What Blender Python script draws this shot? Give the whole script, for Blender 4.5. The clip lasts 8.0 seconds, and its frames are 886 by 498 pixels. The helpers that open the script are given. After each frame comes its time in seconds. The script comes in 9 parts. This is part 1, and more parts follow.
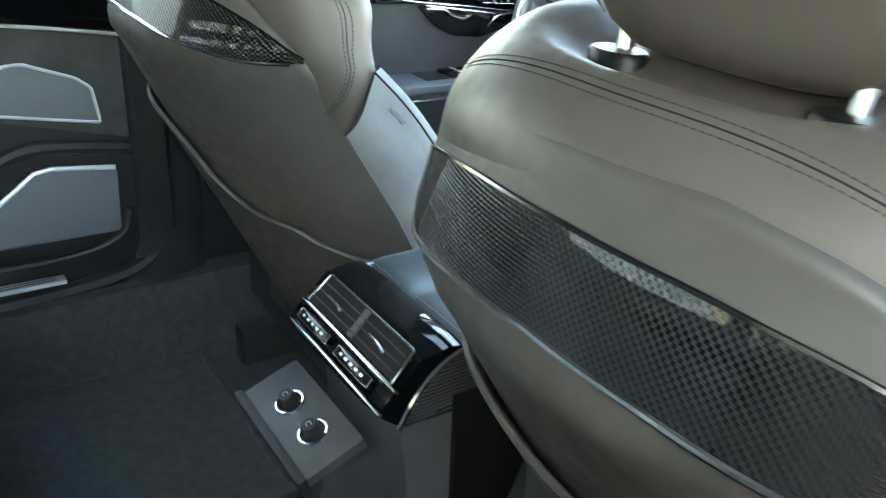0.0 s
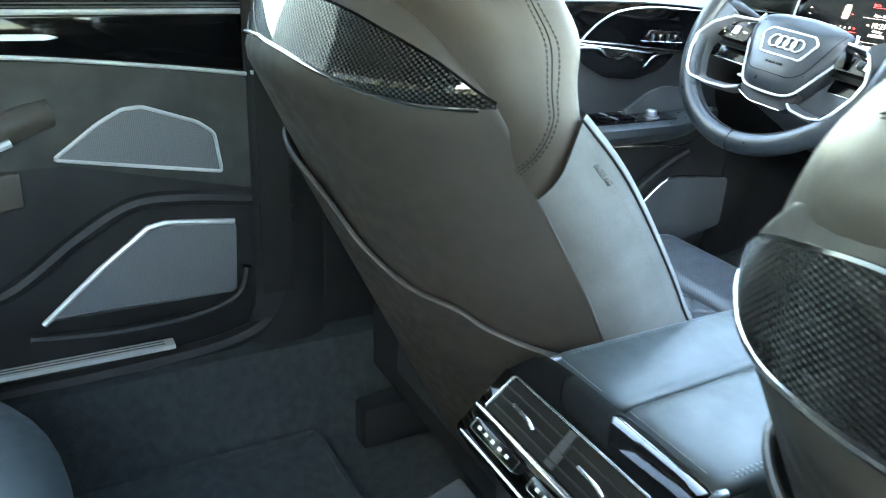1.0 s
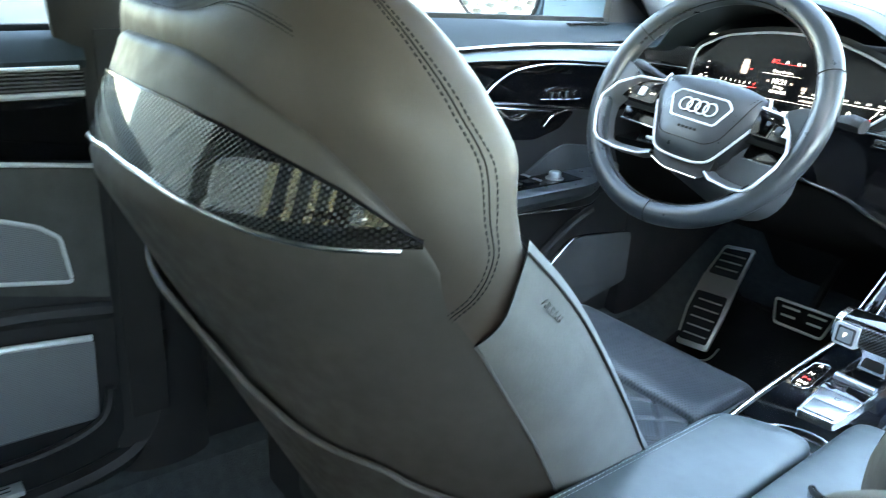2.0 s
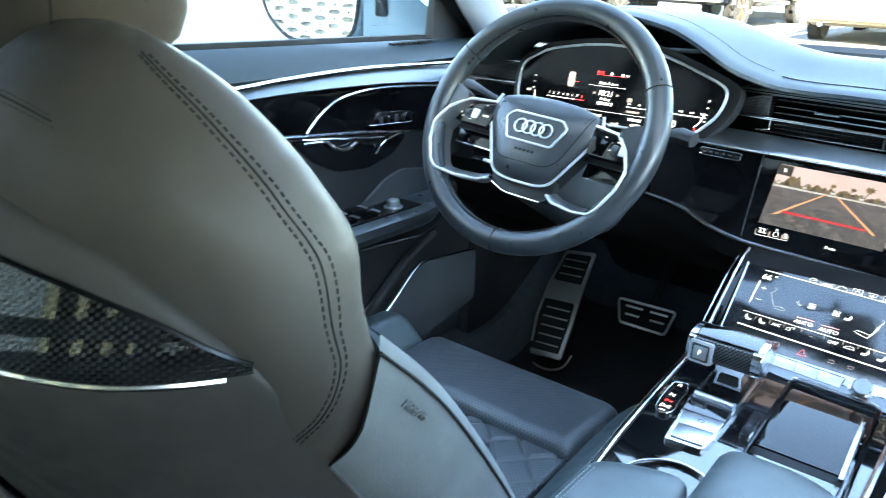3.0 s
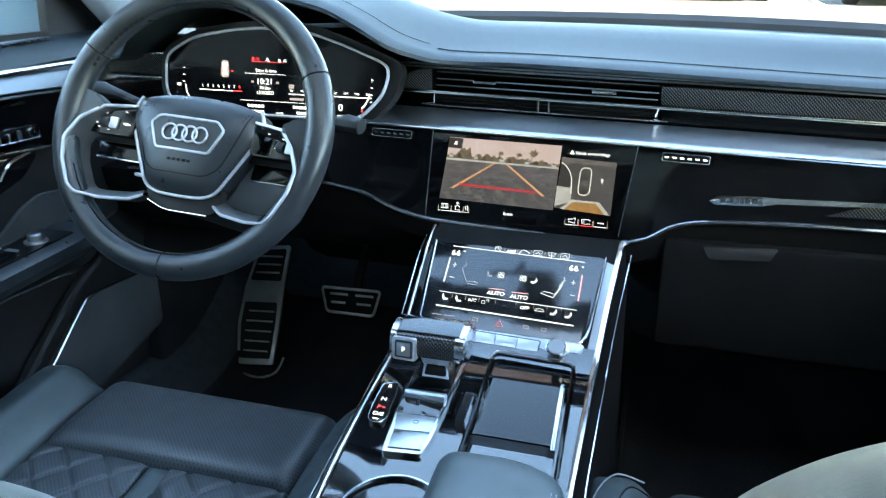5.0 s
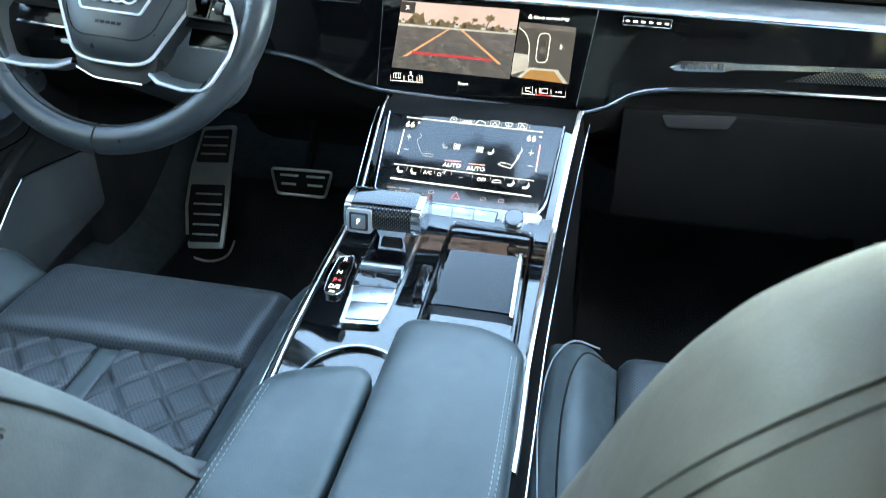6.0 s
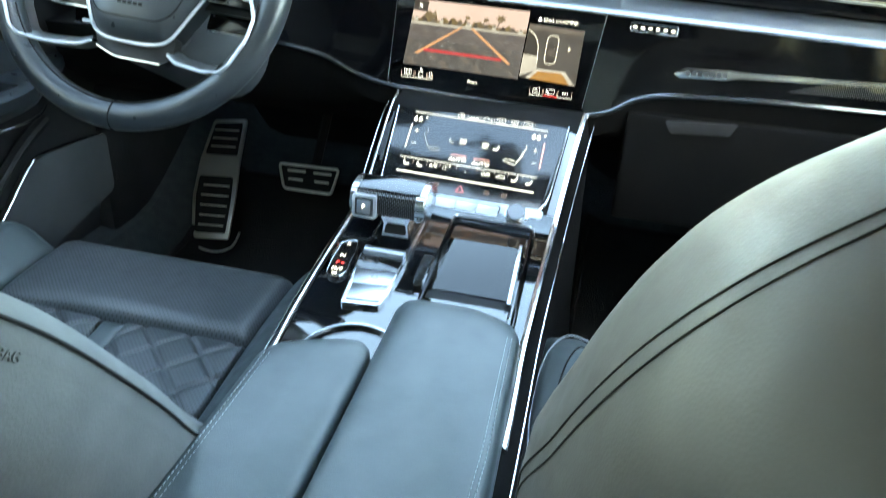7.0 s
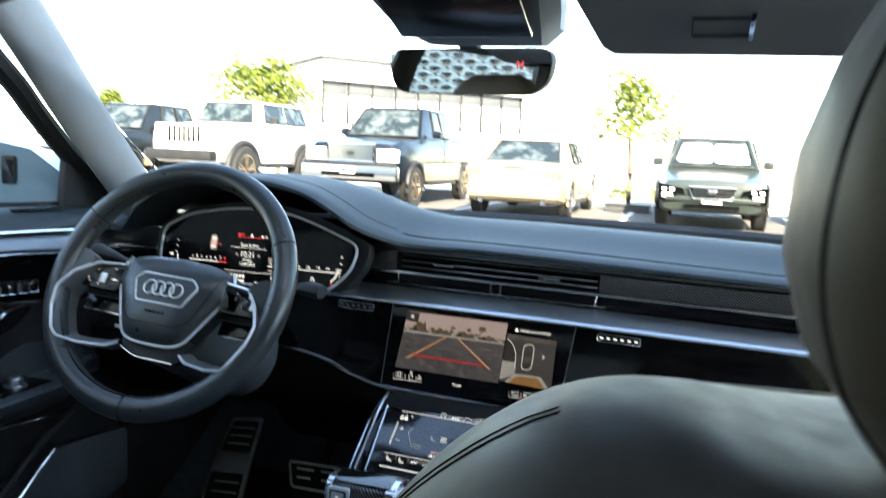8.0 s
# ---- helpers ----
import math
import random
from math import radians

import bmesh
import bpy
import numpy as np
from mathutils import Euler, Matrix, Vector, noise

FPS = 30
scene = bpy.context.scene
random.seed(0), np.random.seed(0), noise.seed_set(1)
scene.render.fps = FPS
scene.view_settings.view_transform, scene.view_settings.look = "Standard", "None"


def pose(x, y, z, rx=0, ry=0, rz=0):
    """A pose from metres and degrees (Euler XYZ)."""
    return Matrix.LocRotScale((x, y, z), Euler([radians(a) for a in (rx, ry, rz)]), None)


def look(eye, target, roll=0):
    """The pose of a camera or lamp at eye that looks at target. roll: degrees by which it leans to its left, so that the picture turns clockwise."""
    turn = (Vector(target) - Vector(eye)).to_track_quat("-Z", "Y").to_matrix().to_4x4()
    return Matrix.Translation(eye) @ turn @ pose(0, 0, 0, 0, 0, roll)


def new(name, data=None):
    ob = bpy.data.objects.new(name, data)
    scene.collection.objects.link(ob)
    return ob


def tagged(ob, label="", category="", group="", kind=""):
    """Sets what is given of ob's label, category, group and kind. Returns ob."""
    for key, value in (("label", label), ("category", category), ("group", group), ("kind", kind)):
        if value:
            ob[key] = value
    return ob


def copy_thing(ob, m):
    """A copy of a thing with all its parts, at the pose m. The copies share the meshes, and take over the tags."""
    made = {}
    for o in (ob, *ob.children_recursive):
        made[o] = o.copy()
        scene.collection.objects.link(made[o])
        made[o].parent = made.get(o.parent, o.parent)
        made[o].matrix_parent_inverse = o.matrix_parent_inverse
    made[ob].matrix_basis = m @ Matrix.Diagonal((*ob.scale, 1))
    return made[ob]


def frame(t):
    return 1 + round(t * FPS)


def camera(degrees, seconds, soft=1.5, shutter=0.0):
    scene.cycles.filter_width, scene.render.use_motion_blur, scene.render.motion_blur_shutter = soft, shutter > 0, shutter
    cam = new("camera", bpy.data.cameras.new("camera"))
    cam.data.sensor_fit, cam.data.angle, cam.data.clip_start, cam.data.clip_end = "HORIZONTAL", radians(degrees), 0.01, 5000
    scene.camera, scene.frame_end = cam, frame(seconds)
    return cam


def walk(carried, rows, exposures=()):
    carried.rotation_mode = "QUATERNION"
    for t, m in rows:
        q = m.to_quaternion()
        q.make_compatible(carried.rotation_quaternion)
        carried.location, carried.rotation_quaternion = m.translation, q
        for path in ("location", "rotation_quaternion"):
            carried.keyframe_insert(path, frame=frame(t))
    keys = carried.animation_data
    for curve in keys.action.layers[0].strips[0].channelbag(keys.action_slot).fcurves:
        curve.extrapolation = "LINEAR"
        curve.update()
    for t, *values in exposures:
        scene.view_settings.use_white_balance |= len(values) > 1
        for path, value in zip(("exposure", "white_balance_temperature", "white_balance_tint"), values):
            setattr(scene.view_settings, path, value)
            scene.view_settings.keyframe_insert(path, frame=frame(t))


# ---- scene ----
cam = camera(59.2, 8.0, soft=0.6, shutter=0.3)
PATH = [
    (0, (0.635, 0.245, 1.11), (-0.819, 1.306, 0.239), 4.3),
    (0.5, (0.523, 0.26, 1.09), (-1.023, 1.227, 0.27), 3.6),
    (1, (0.418, 0.252, 1.062), (-1.183, 1.158, 0.277), 3.2),
    (1.2, (0.38, 0.256, 1.067), (-1.231, 1.158, 0.3), 3.0),
    (2.3, (0.235, 0.33, 1.109), (-1.143, 1.6, 0.41), 2.6),
    (2.5, (0.22, 0.34, 1.115), (-1.116, 1.655, 0.418), 2.1),
    (3, (0.193, 0.374, 1.125), (-0.986, 1.832, 0.431), 1.5),
    (3.5, (0.188, 0.405, 1.134), (-0.819, 1.994, 0.454), 1.1),
    (4, (0.185, 0.434, 1.136), (-0.634, 2.124, 0.449), 0.2),
    (4.5, (0.179, 0.451, 1.139), (-0.475, 2.208, 0.444), -0.3),
    (4.7, (0.177, 0.461, 1.138), (-0.422, 2.235, 0.434), -0.3),
    (5.8, (0.169, 0.498, 1.114), (-0.215, 2.2, 0.136), -0.0),
    (6, (0.167, 0.488, 1.104), (-0.205, 2.176, 0.097), 0.5),
    (6.5, (0.169, 0.461, 1.085), (-0.194, 2.111, 0.013), 2.1),
    (7, (0.175, 0.458, 1.086), (-0.208, 2.165, 0.116), 3.0),
    (7.2, (0.182, 0.449, 1.09), (-0.226, 2.233, 0.283), 3.2),
    (7.5, (0.214, 0.442, 1.095), (-0.239, 2.306, 0.527), 3.0),
    (7.8, (0.25, 0.417, 1.1), (-0.252, 2.318, 0.734), 2.9),
    (8, (0.281, 0.4, 1.109), (-0.312, 2.295, 0.868), 2.6),
]
walk(cam, [(t, look(eye, target, roll)) for t, eye, target, roll in PATH], exposures=[(0.0, 5.5, 8700, 4), (1.0, 5.55, 8400, 1), (2.5, 4.92, 7700, 2), (3.0, 4.7, 7200, 0), (3.5, 4.12, 7200, -2), (4.5, 3.95, 7150, -2), (6.0, 4.6, 7900, -3), (6.5, 4.82, 8650, -2), (7.0, 4.66, 8500, -4), (7.5, 4.06, 8150, 1), (8.0, 3.1, 7550, 5)])

# ---- world and sun: clear morning, sun behind and to the right, the car in a building's shade ----
SUN_AZ, SUN_EL = radians(150), radians(34)
world = bpy.data.worlds.new("world")
scene.world = world
world.use_nodes = True
wt = world.node_tree
sky = wt.nodes.new("ShaderNodeTexSky")
sky.sky_type, sky.sun_disc = "NISHITA", False
sky.sun_elevation, sky.sun_rotation = SUN_EL, SUN_AZ
sky.air_density, sky.dust_density, sky.ozone_density = 1.0, 0.6, 1.6
wt.nodes["Background"].inputs["Strength"].default_value = 0.15
wt.links.new(sky.outputs["Color"], wt.nodes["Background"].inputs["Color"])
sun = new("sun", bpy.data.lights.new("sun", "SUN"))
sun.data.energy, sun.data.angle, sun.data.color = 3.4, radians(0.5), (1.0, 0.93, 0.82)
sun.matrix_world = look((0, 0, 0), (-math.sin(SUN_AZ) * math.cos(SUN_EL), -math.cos(SUN_AZ) * math.cos(SUN_EL), -math.sin(SUN_EL)))

# ---- materials ----
def material(name, colour, rough=0.5, metal=0.0, coat=0.0, spec=0.5, emit=None, power=1.0):
    m = bpy.data.materials.new(name)
    m.use_nodes = True
    b = m.node_tree.nodes["Principled BSDF"]
    b.inputs["Base Color"].default_value = (*colour, 1)
    b.inputs["Roughness"].default_value = rough
    b.inputs["Metallic"].default_value = metal
    b.inputs["Coat Weight"].default_value = coat
    b.inputs["Specular IOR Level"].default_value = spec
    if emit:
        b.inputs["Emission Color"].default_value = (*emit, 1)
        b.inputs["Emission Strength"].default_value = power
    return m


def node(m, kind, **values):
    n = m.node_tree.nodes.new(kind)
    for key, value in values.items():
        n.inputs[key].default_value = value
    return n


def wire(m, a, out, b, inp):
    m.node_tree.links.new(a.outputs[out], b.inputs[inp])


def bsdf(m):
    return m.node_tree.nodes["Principled BSDF"]


def coords(m, scale=(1, 1, 1), turn=(0, 0, 0)):
    c = node(m, "ShaderNodeTexCoord")
    p = node(m, "ShaderNodeMapping")
    p.inputs["Scale"].default_value = scale
    p.inputs["Rotation"].default_value = turn
    wire(m, c, "Object", p, "Vector")
    return p


def vary(m, a, b, scale, detail=4.0, low=0.35, high=0.65):
    """Base colour that drifts between a and b in patches of 1/scale metres."""
    n = node(m, "ShaderNodeTexNoise", Scale=scale, Detail=detail)
    wire(m, coords(m), "Vector", n, "Vector")
    r = node(m, "ShaderNodeValToRGB")
    r.color_ramp.elements[0].color, r.color_ramp.elements[1].color = (*a, 1), (*b, 1)
    r.color_ramp.elements[0].position, r.color_ramp.elements[1].position = low, high
    wire(m, n, "Fac", r, "Fac")
    wire(m, r, "Color", bsdf(m), "Base Color")
    return r


def rough_vary(m, low, high, scale, detail=3.0):
    n = node(m, "ShaderNodeTexNoise", Scale=scale, Detail=detail)
    wire(m, coords(m), "Vector", n, "Vector")
    r = node(m, "ShaderNodeMapRange")
    r.inputs["From Min"].default_value, r.inputs["From Max"].default_value = 0.3, 0.7
    r.inputs["To Min"].default_value, r.inputs["To Max"].default_value = low, high
    wire(m, n, "Fac", r, "Value")
    wire(m, r, "Result", bsdf(m), "Roughness")


def bump(m, texture, out, strength, distance, before=None):
    b = node(m, "ShaderNodeBump", Strength=strength, Distance=distance)
    wire(m, texture, out, b, "Height")
    if before:
        wire(m, before, "Normal", b, "Normal")
    wire(m, b, "Normal", bsdf(m), "Normal")
    return b


def leather(name, a, b, rough=0.35, folds=0.05, spec=0.7, pores=0.10):
    m = material(name, a, rough, spec=spec)
    vary(m, a, b, 14.0, 5.0)
    rough_vary(m, rough - 0.07, rough + 0.1, 60.0)
    v = node(m, "ShaderNodeTexVoronoi", Scale=900.0)
    wire(m, coords(m), "Vector", v, "Vector")
    one = bump(m, v, "Distance", pores, 0.0005)
    n = node(m, "ShaderNodeTexNoise", Scale=35.0, Detail=3.0)
    wire(m, coords(m), "Vector", n, "Vector")
    bump(m, n, "Fac", folds, 0.004, one)
    return m


def perforated(name, a, b):
    """Leather with rows of small punched holes."""
    m = leather(name, a, b, 0.38)
    p = coords(m, (250, 250, 250), (0, 0, radians(45)))
    v = node(m, "ShaderNodeTexVoronoi", Scale=1.0, Randomness=0.0)
    v.voronoi_dimensions = "2D"
    wire(m, p, "Vector", v, "Vector")
    r = node(m, "ShaderNodeMapRange")
    r.inputs["From Min"].default_value, r.inputs["From Max"].default_value = 0.20, 0.36
    wire(m, v, "Distance", r, "Value")
    mix = node(m, "ShaderNodeMix")
    mix.data_type = "RGBA"
    mix.inputs["A"].default_value = (0.026, 0.029, 0.032, 1)
    wire(m, r, "Result", mix, "Factor")
    old = bsdf(m).inputs["Base Color"].links[0].from_socket
    m.node_tree.links.new(old, mix.inputs["B"])
    wire(m, mix, "Result", bsdf(m), "Base Color")
    return m


def grain(name, a, b, rough=0.6, scale=600.0, strength=0.35, patches=9.0, depth=0.0008):
    m = material(name, a, rough, spec=0.4)
    vary(m, a, b, patches, 5.0)
    n = node(m, "ShaderNodeTexNoise", Scale=scale, Detail=4.0)
    wire(m, coords(m), "Vector", n, "Vector")
    bump(m, n, "Fac", strength, depth)
    return m


def brushed(name, colour, rough=0.3, along=(1, 60, 60)):
    m = material(name, colour, rough, 1.0)
    n = node(m, "ShaderNodeTexNoise", Scale=12.0, Detail=5.0)
    wire(m, coords(m, along), "Vector", n, "Vector")
    r = node(m, "ShaderNodeMapRange")
    r.inputs["To Min"].default_value, r.inputs["To Max"].default_value = rough - 0.06, rough + 0.1
    wire(m, n, "Fac", r, "Value")
    wire(m, r, "Result", bsdf(m), "Roughness")
    bump(m, n, "Fac", 0.06, 0.0006)
    return m


def weave(name, cell, plane="xz", light=0.032):
    """Lacquered carbon-fibre twill."""
    m = material(name, (0.01, 0.01, 0.011), 0.35, 0.0, 1.0, 0.12)
    turn = (radians(90), 0, 0) if plane == "xz" else (0, 0, 0)
    p = coords(m, (1 / cell, 1 / cell, 1 / cell), (turn[0], 0, radians(45)))
    if plane == "xz":
        p.inputs["Rotation"].default_value = (radians(-90), 0, 0)
    s = node(m, "ShaderNodeSeparateXYZ")
    wire(m, p, "Vector", s, "Vector")

    def maths(op, a, b=None, av=0.0, bv=0.0):
        n = node(m, "ShaderNodeMath")
        n.operation = op
        for i, (src, val) in enumerate(((a, av), (b, bv))):
            if src is None:
                n.inputs[i].default_value = val
            else:
                m.node_tree.links.new(src, n.inputs[i])
        return n.outputs[0]
    u, v = s.outputs["X"], s.outputs["Y"]
    fu, fv = maths("FLOOR", u), maths("FLOOR", v)
    tot = maths("ADD", fu, fv)
    step = maths("GREATER_THAN", maths("FLOORED_MODULO", tot, None, 0, 2.0), None, 0, 0.99)
    pu = maths("PINGPONG", u, None, 0, 0.5)
    pv = maths("PINGPONG", v, None, 0, 0.5)
    hi = maths("ADD", maths("MULTIPLY", pu, step), maths("MULTIPLY", pv, maths("SUBTRACT", None, step, 1.0)))
    mix = node(m, "ShaderNodeMix")
    mix.data_type = "RGBA"
    mix.inputs["A"].default_value, mix.inputs["B"].default_value = (0.001, 0.001, 0.001, 1), (light, light, light, 1)
    m.node_tree.links.new(maths("MULTIPLY", hi, maths("ADD", maths("MULTIPLY", step, None, 0, 1.7), None, 0, 0.15)), mix.inputs["Factor"])
    wire(m, mix, "Result", bsdf(m), "Base Color")
    b = node(m, "ShaderNodeBump", Strength=0.7, Distance=0.0012)
    m.node_tree.links.new(hi, b.inputs["Height"])
    wire(m, b, "Normal", bsdf(m), "Normal")
    bsdf(m).inputs["Coat Roughness"].default_value = 0.015
    bsdf(m).inputs["Coat IOR"].default_value = 1.55
    return m


# one leather, two tints: sky light coloured into seat tops, warm bounce into pads
LEATHER = leather("black_leather", (0.062, 0.051, 0.042), (0.074, 0.062, 0.052), 0.50, 0.008, 0.4, 0.05)
LEATHER_SKY = leather("seat_top_leather", (0.052, 0.067, 0.071), (0.068, 0.085, 0.089), 0.40)
LEATHER_HOLES = perforated("perforated_leather", (0.060, 0.067, 0.074), (0.078, 0.086, 0.093))
LEATHER_RIM = leather("wheel_leather", (0.023, 0.028, 0.032), (0.034, 0.040, 0.045), 0.34)
SUEDE = grain("grey_suede", (0.142, 0.147, 0.145), (0.172, 0.178, 0.175), 0.95, 420.0, 0.3, 22.0)
SUEDE_DARK = grain("dark_suede", (0.046, 0.046, 0.043), (0.074, 0.074, 0.070), 0.95, 420.0, 0.35, 18.0)
SHELL = leather("seat_shell_skin", (0.048, 0.042, 0.036), (0.060, 0.053, 0.046), 0.50, 0.012, 0.45, 0.06)
DASHSKIN = grain("dash_skin", (0.0165, 0.0262, 0.0325), (0.0180, 0.0282, 0.0345), 0.55, 1300.0, 0.22, 5.0, 0.0006)
bsdf(DASHSKIN).inputs["Specular IOR Level"].default_value = 0.42
PLASTIC = grain("black_plastic", (0.015, 0.015, 0.016), (0.023, 0.023, 0.024), 0.55, 1100.0, 0.3)
PLASTIC_GREY = grain("grey_plastic", (0.056, 0.061, 0.065), (0.078, 0.083, 0.087), 0.5, 1100.0, 0.25)
CARPET = grain("charcoal_carpet", (0.034, 0.042, 0.045), (0.048, 0.057, 0.060), 0.98, 420.0, 0.8, 60.0, 0.004)
PIANO = material("piano_black", (0.003, 0.003, 0.0035), 0.06, 0.0, 0.0, 0.3)
rough_vary(PIANO, 0.03, 0.11, 40.0)
SATIN_BLACK = material("satin_black", (0.006, 0.006, 0.007), 0.42, 0.0, 0.0, 0.2)
SMOKED = material("smoked_glass_lid", (0.004, 0.0045, 0.005), 0.05, 0.0, 0.0, 0.32)
PIANO_DULL = material("gloss_black", (0.006, 0.006, 0.007), 0.16)
CHROME = material("satin_chrome", (0.78, 0.79, 0.80), 0.16, 1.0)
rough_vary(CHROME, 0.12, 0.22, 90.0)
ALU = brushed("brushed_aluminium", (0.62, 0.64, 0.66), 0.30)
SPOKE_SATIN = brushed("satin_spoke_metal", (0.38, 0.39, 0.40), 0.38)
DOOR_SATIN = brushed("dull_door_aluminium", (0.20, 0.21, 0.22), 0.42)
STEEL = brushed("pedal_steel", (0.80, 0.79, 0.77), 0.40)
# darker copy of the carpet: the front footwells' shade put into the colour
MAT_SHADED = grain("shaded_mat_pile", (0.008, 0.008, 0.009), (0.018, 0.018, 0.019), 0.98, 480.0, 0.8, 9.0, 0.003)
RUBBER = grain("black_rubber", (0.012, 0.012, 0.012), (0.018, 0.018, 0.018), 0.75, 700.0, 0.2)
GRILLE = material("speaker_mesh", (0.30, 0.31, 0.32), 0.5, 0.15)
_v = node(GRILLE, "ShaderNodeTexVoronoi", Scale=1.0, Randomness=0.0)
wire(GRILLE, coords(GRILLE, (420, 420, 420)), "Vector", _v, "Vector")
_r = node(GRILLE, "ShaderNodeValToRGB")
_r.color_ramp.elements[0].position, _r.color_ramp.elements[1].position = 0.2, 0.42
_r.color_ramp.elements[0].color, _r.color_ramp.elements[1].color = (0.075, 0.080, 0.085, 1), (0.19, 0.20, 0.21, 1)
wire(GRILLE, _v, "Distance", _r, "Fac")
wire(GRILLE, _r, "Color", bsdf(GRILLE), "Base Color")
# speaker mesh again, with the front doors' dimmer light put into its colour
GRILLE_SHADED = grain("shaded_speaker_mesh", (0.050, 0.056, 0.060), (0.070, 0.076, 0.080), 0.8, 900.0, 0.4)
CARBON = weave("carbon_twill", 0.0022)
CARBON_FINE = weave("carbon_trim", 0.0022, light=0.13)
THREAD = material("grey_thread", (0.10, 0.10, 0.10), 0.8)
THREAD_PALE = material("pale_thread", (0.34, 0.38, 0.39), 0.7)
THREAD_SOFT = material("leather_thread", (0.105, 0.098, 0.09), 0.6)
SATIN = material("satin_silver_trim", (0.72, 0.73, 0.74), 0.38, 0.45)
rough_vary(SATIN, 0.32, 0.45, 70.0)
THREAD_DARK = material("dark_thread", (0.022, 0.022, 0.021), 0.8)
SEAM_THREAD = material("black_thread", (0.010, 0.010, 0.0095), 0.85)
SEAM_SOFT = material("dark_seam_groove", (0.030, 0.026, 0.022), 0.85)
SEAM = material("seam_groove", (0.008, 0.008, 0.008), 0.9)
HEADLINER = grain("headliner_cloth", (0.12, 0.12, 0.117), (0.15, 0.15, 0.146), 0.95, 900.0, 0.3)
PILLAR = grain("pillar_cloth", (0.27, 0.28, 0.285), (0.33, 0.34, 0.345), 0.95, 900.0, 0.3)
GLASS = material("clear_glass", (1, 1, 1), 0.0)
bsdf(GLASS).inputs["Transmission Weight"].default_value = 1.0
bsdf(GLASS).inputs["IOR"].default_value = 1.02
TINT = material("tinted_glass", (0.0016, 0.0020, 0.0022), 0.06, 0.0, 0.0, 0.25)
MIRROR = material("mirror_silver", (0.86, 0.88, 0.88), 0.01, 1.0)
SCREEN = material("screen_glass", (0.006, 0.007, 0.009), 0.13, 0.0, 0.0, 0.9)
SCREEN_DEEP = material("upper_screen_glass", (0.003, 0.003, 0.0035), 0.08, 0.0, 0.0, 0.22)
DECK = material("gloss_console_lacquer", (0.004, 0.0042, 0.005), 0.04, 0.0, 0.6, 1.0)
LID = material("gloss_lid_lacquer", (0.004, 0.0045, 0.0055), 0.05, 0.0, 0.0, 0.5)
rough_vary(DECK, 0.025, 0.06, 30.0)
SOFT_BLACK = grain("soft_black_skin", (0.006, 0.006, 0.0062), (0.009, 0.009, 0.0092), 0.7, 1100.0, 0.25)
bsdf(SOFT_BLACK).inputs["Specular IOR Level"].default_value = 0.12
SCREEN_AR = material("dull_screen_glass", (0.005, 0.005, 0.006), 0.12, 0.0, 0.0, 0.12)
TRIM_GREY = grain("light_grey_trim", (0.20, 0.205, 0.21), (0.25, 0.255, 0.26), 0.6, 900.0, 0.2)


def glow(name, colour, power=1.0):
    return material(name, (0.01, 0.01, 0.01), 0.3, emit=colour, power=power)


def lit_picture(name, a, b, power, scale):
    """A lit screen area whose tone wanders between two colours."""
    m = glow(name, a, power)
    n = node(m, "ShaderNodeTexNoise", Scale=scale, Detail=4.0)
    wire(m, coords(m, (1, 1, 2.2)), "Vector", n, "Vector")
    r = node(m, "ShaderNodeValToRGB")
    r.color_ramp.elements[0].position, r.color_ramp.elements[1].position = 0.40, 0.62
    r.color_ramp.elements[0].color, r.color_ramp.elements[1].color = (*a, 1), (*b, 1)
    wire(m, n, "Fac", r, "Fac")
    wire(m, r, "Color", bsdf(m), "Emission Color")
    return m


G_WHITE = glow("lit_white", (0.95, 0.97, 1.0), 0.17)
G_SOFT = glow("lit_soft_white", (0.90, 0.94, 1.0), 0.11)
G_DIM = glow("lit_dim_white", (0.80, 0.88, 1.0), 0.06)
G_PINK = glow("lit_pink", (1.0, 0.45, 0.48), 0.13)
G_RED = glow("lit_red", (1.0, 0.05, 0.06), 0.13)
G_DUSK = glow("lit_grey_brown", (0.30, 0.24, 0.23), 0.14)
P_WHITE = glow("picture_white", (1.0, 0.97, 0.93), 0.060)
P_RED = glow("picture_red", (1.0, 0.07, 0.10), 0.036)
P_ORANGE = glow("picture_orange", (1.0, 0.50, 0.27), 0.046)
P_SKY = lit_picture("picture_sky", (0.95, 0.72, 0.72), (1.0, 0.78, 0.80), 0.040, 20.0)
P_ROAD = lit_picture("picture_road", (0.70, 0.62, 0.70), (1.0, 0.90, 0.98), 0.0085, 90.0)
P_SETTS = lit_picture("picture_setts", (0.45, 0.43, 0.47), (0.78, 0.76, 0.80), 0.0085, 170.0)
P_FAR = lit_picture("picture_treeline", (0.30, 0.20, 0.12), (0.75, 0.58, 0.30), 0.020, 260.0)
P_DARK = glow("picture_dark", (0.40, 0.33, 0.30), 0.006)
P_OCHRE = lit_picture("picture_ochre", (0.80, 0.40, 0.10), (1.0, 0.52, 0.16), 0.026, 120.0)
P_GREY = lit_picture("picture_grey", (0.75, 0.64, 0.62), (1.0, 0.88, 0.85), 0.0095, 60.0)
P_DIM = lit_picture("picture_dim_grey", (0.75, 0.66, 0.65), (1.0, 0.90, 0.88), 0.0055, 60.0)
P_PALE = lit_picture("picture_pale", (0.85, 0.80, 0.80), (1.0, 0.97, 0.97), 0.034, 80.0)


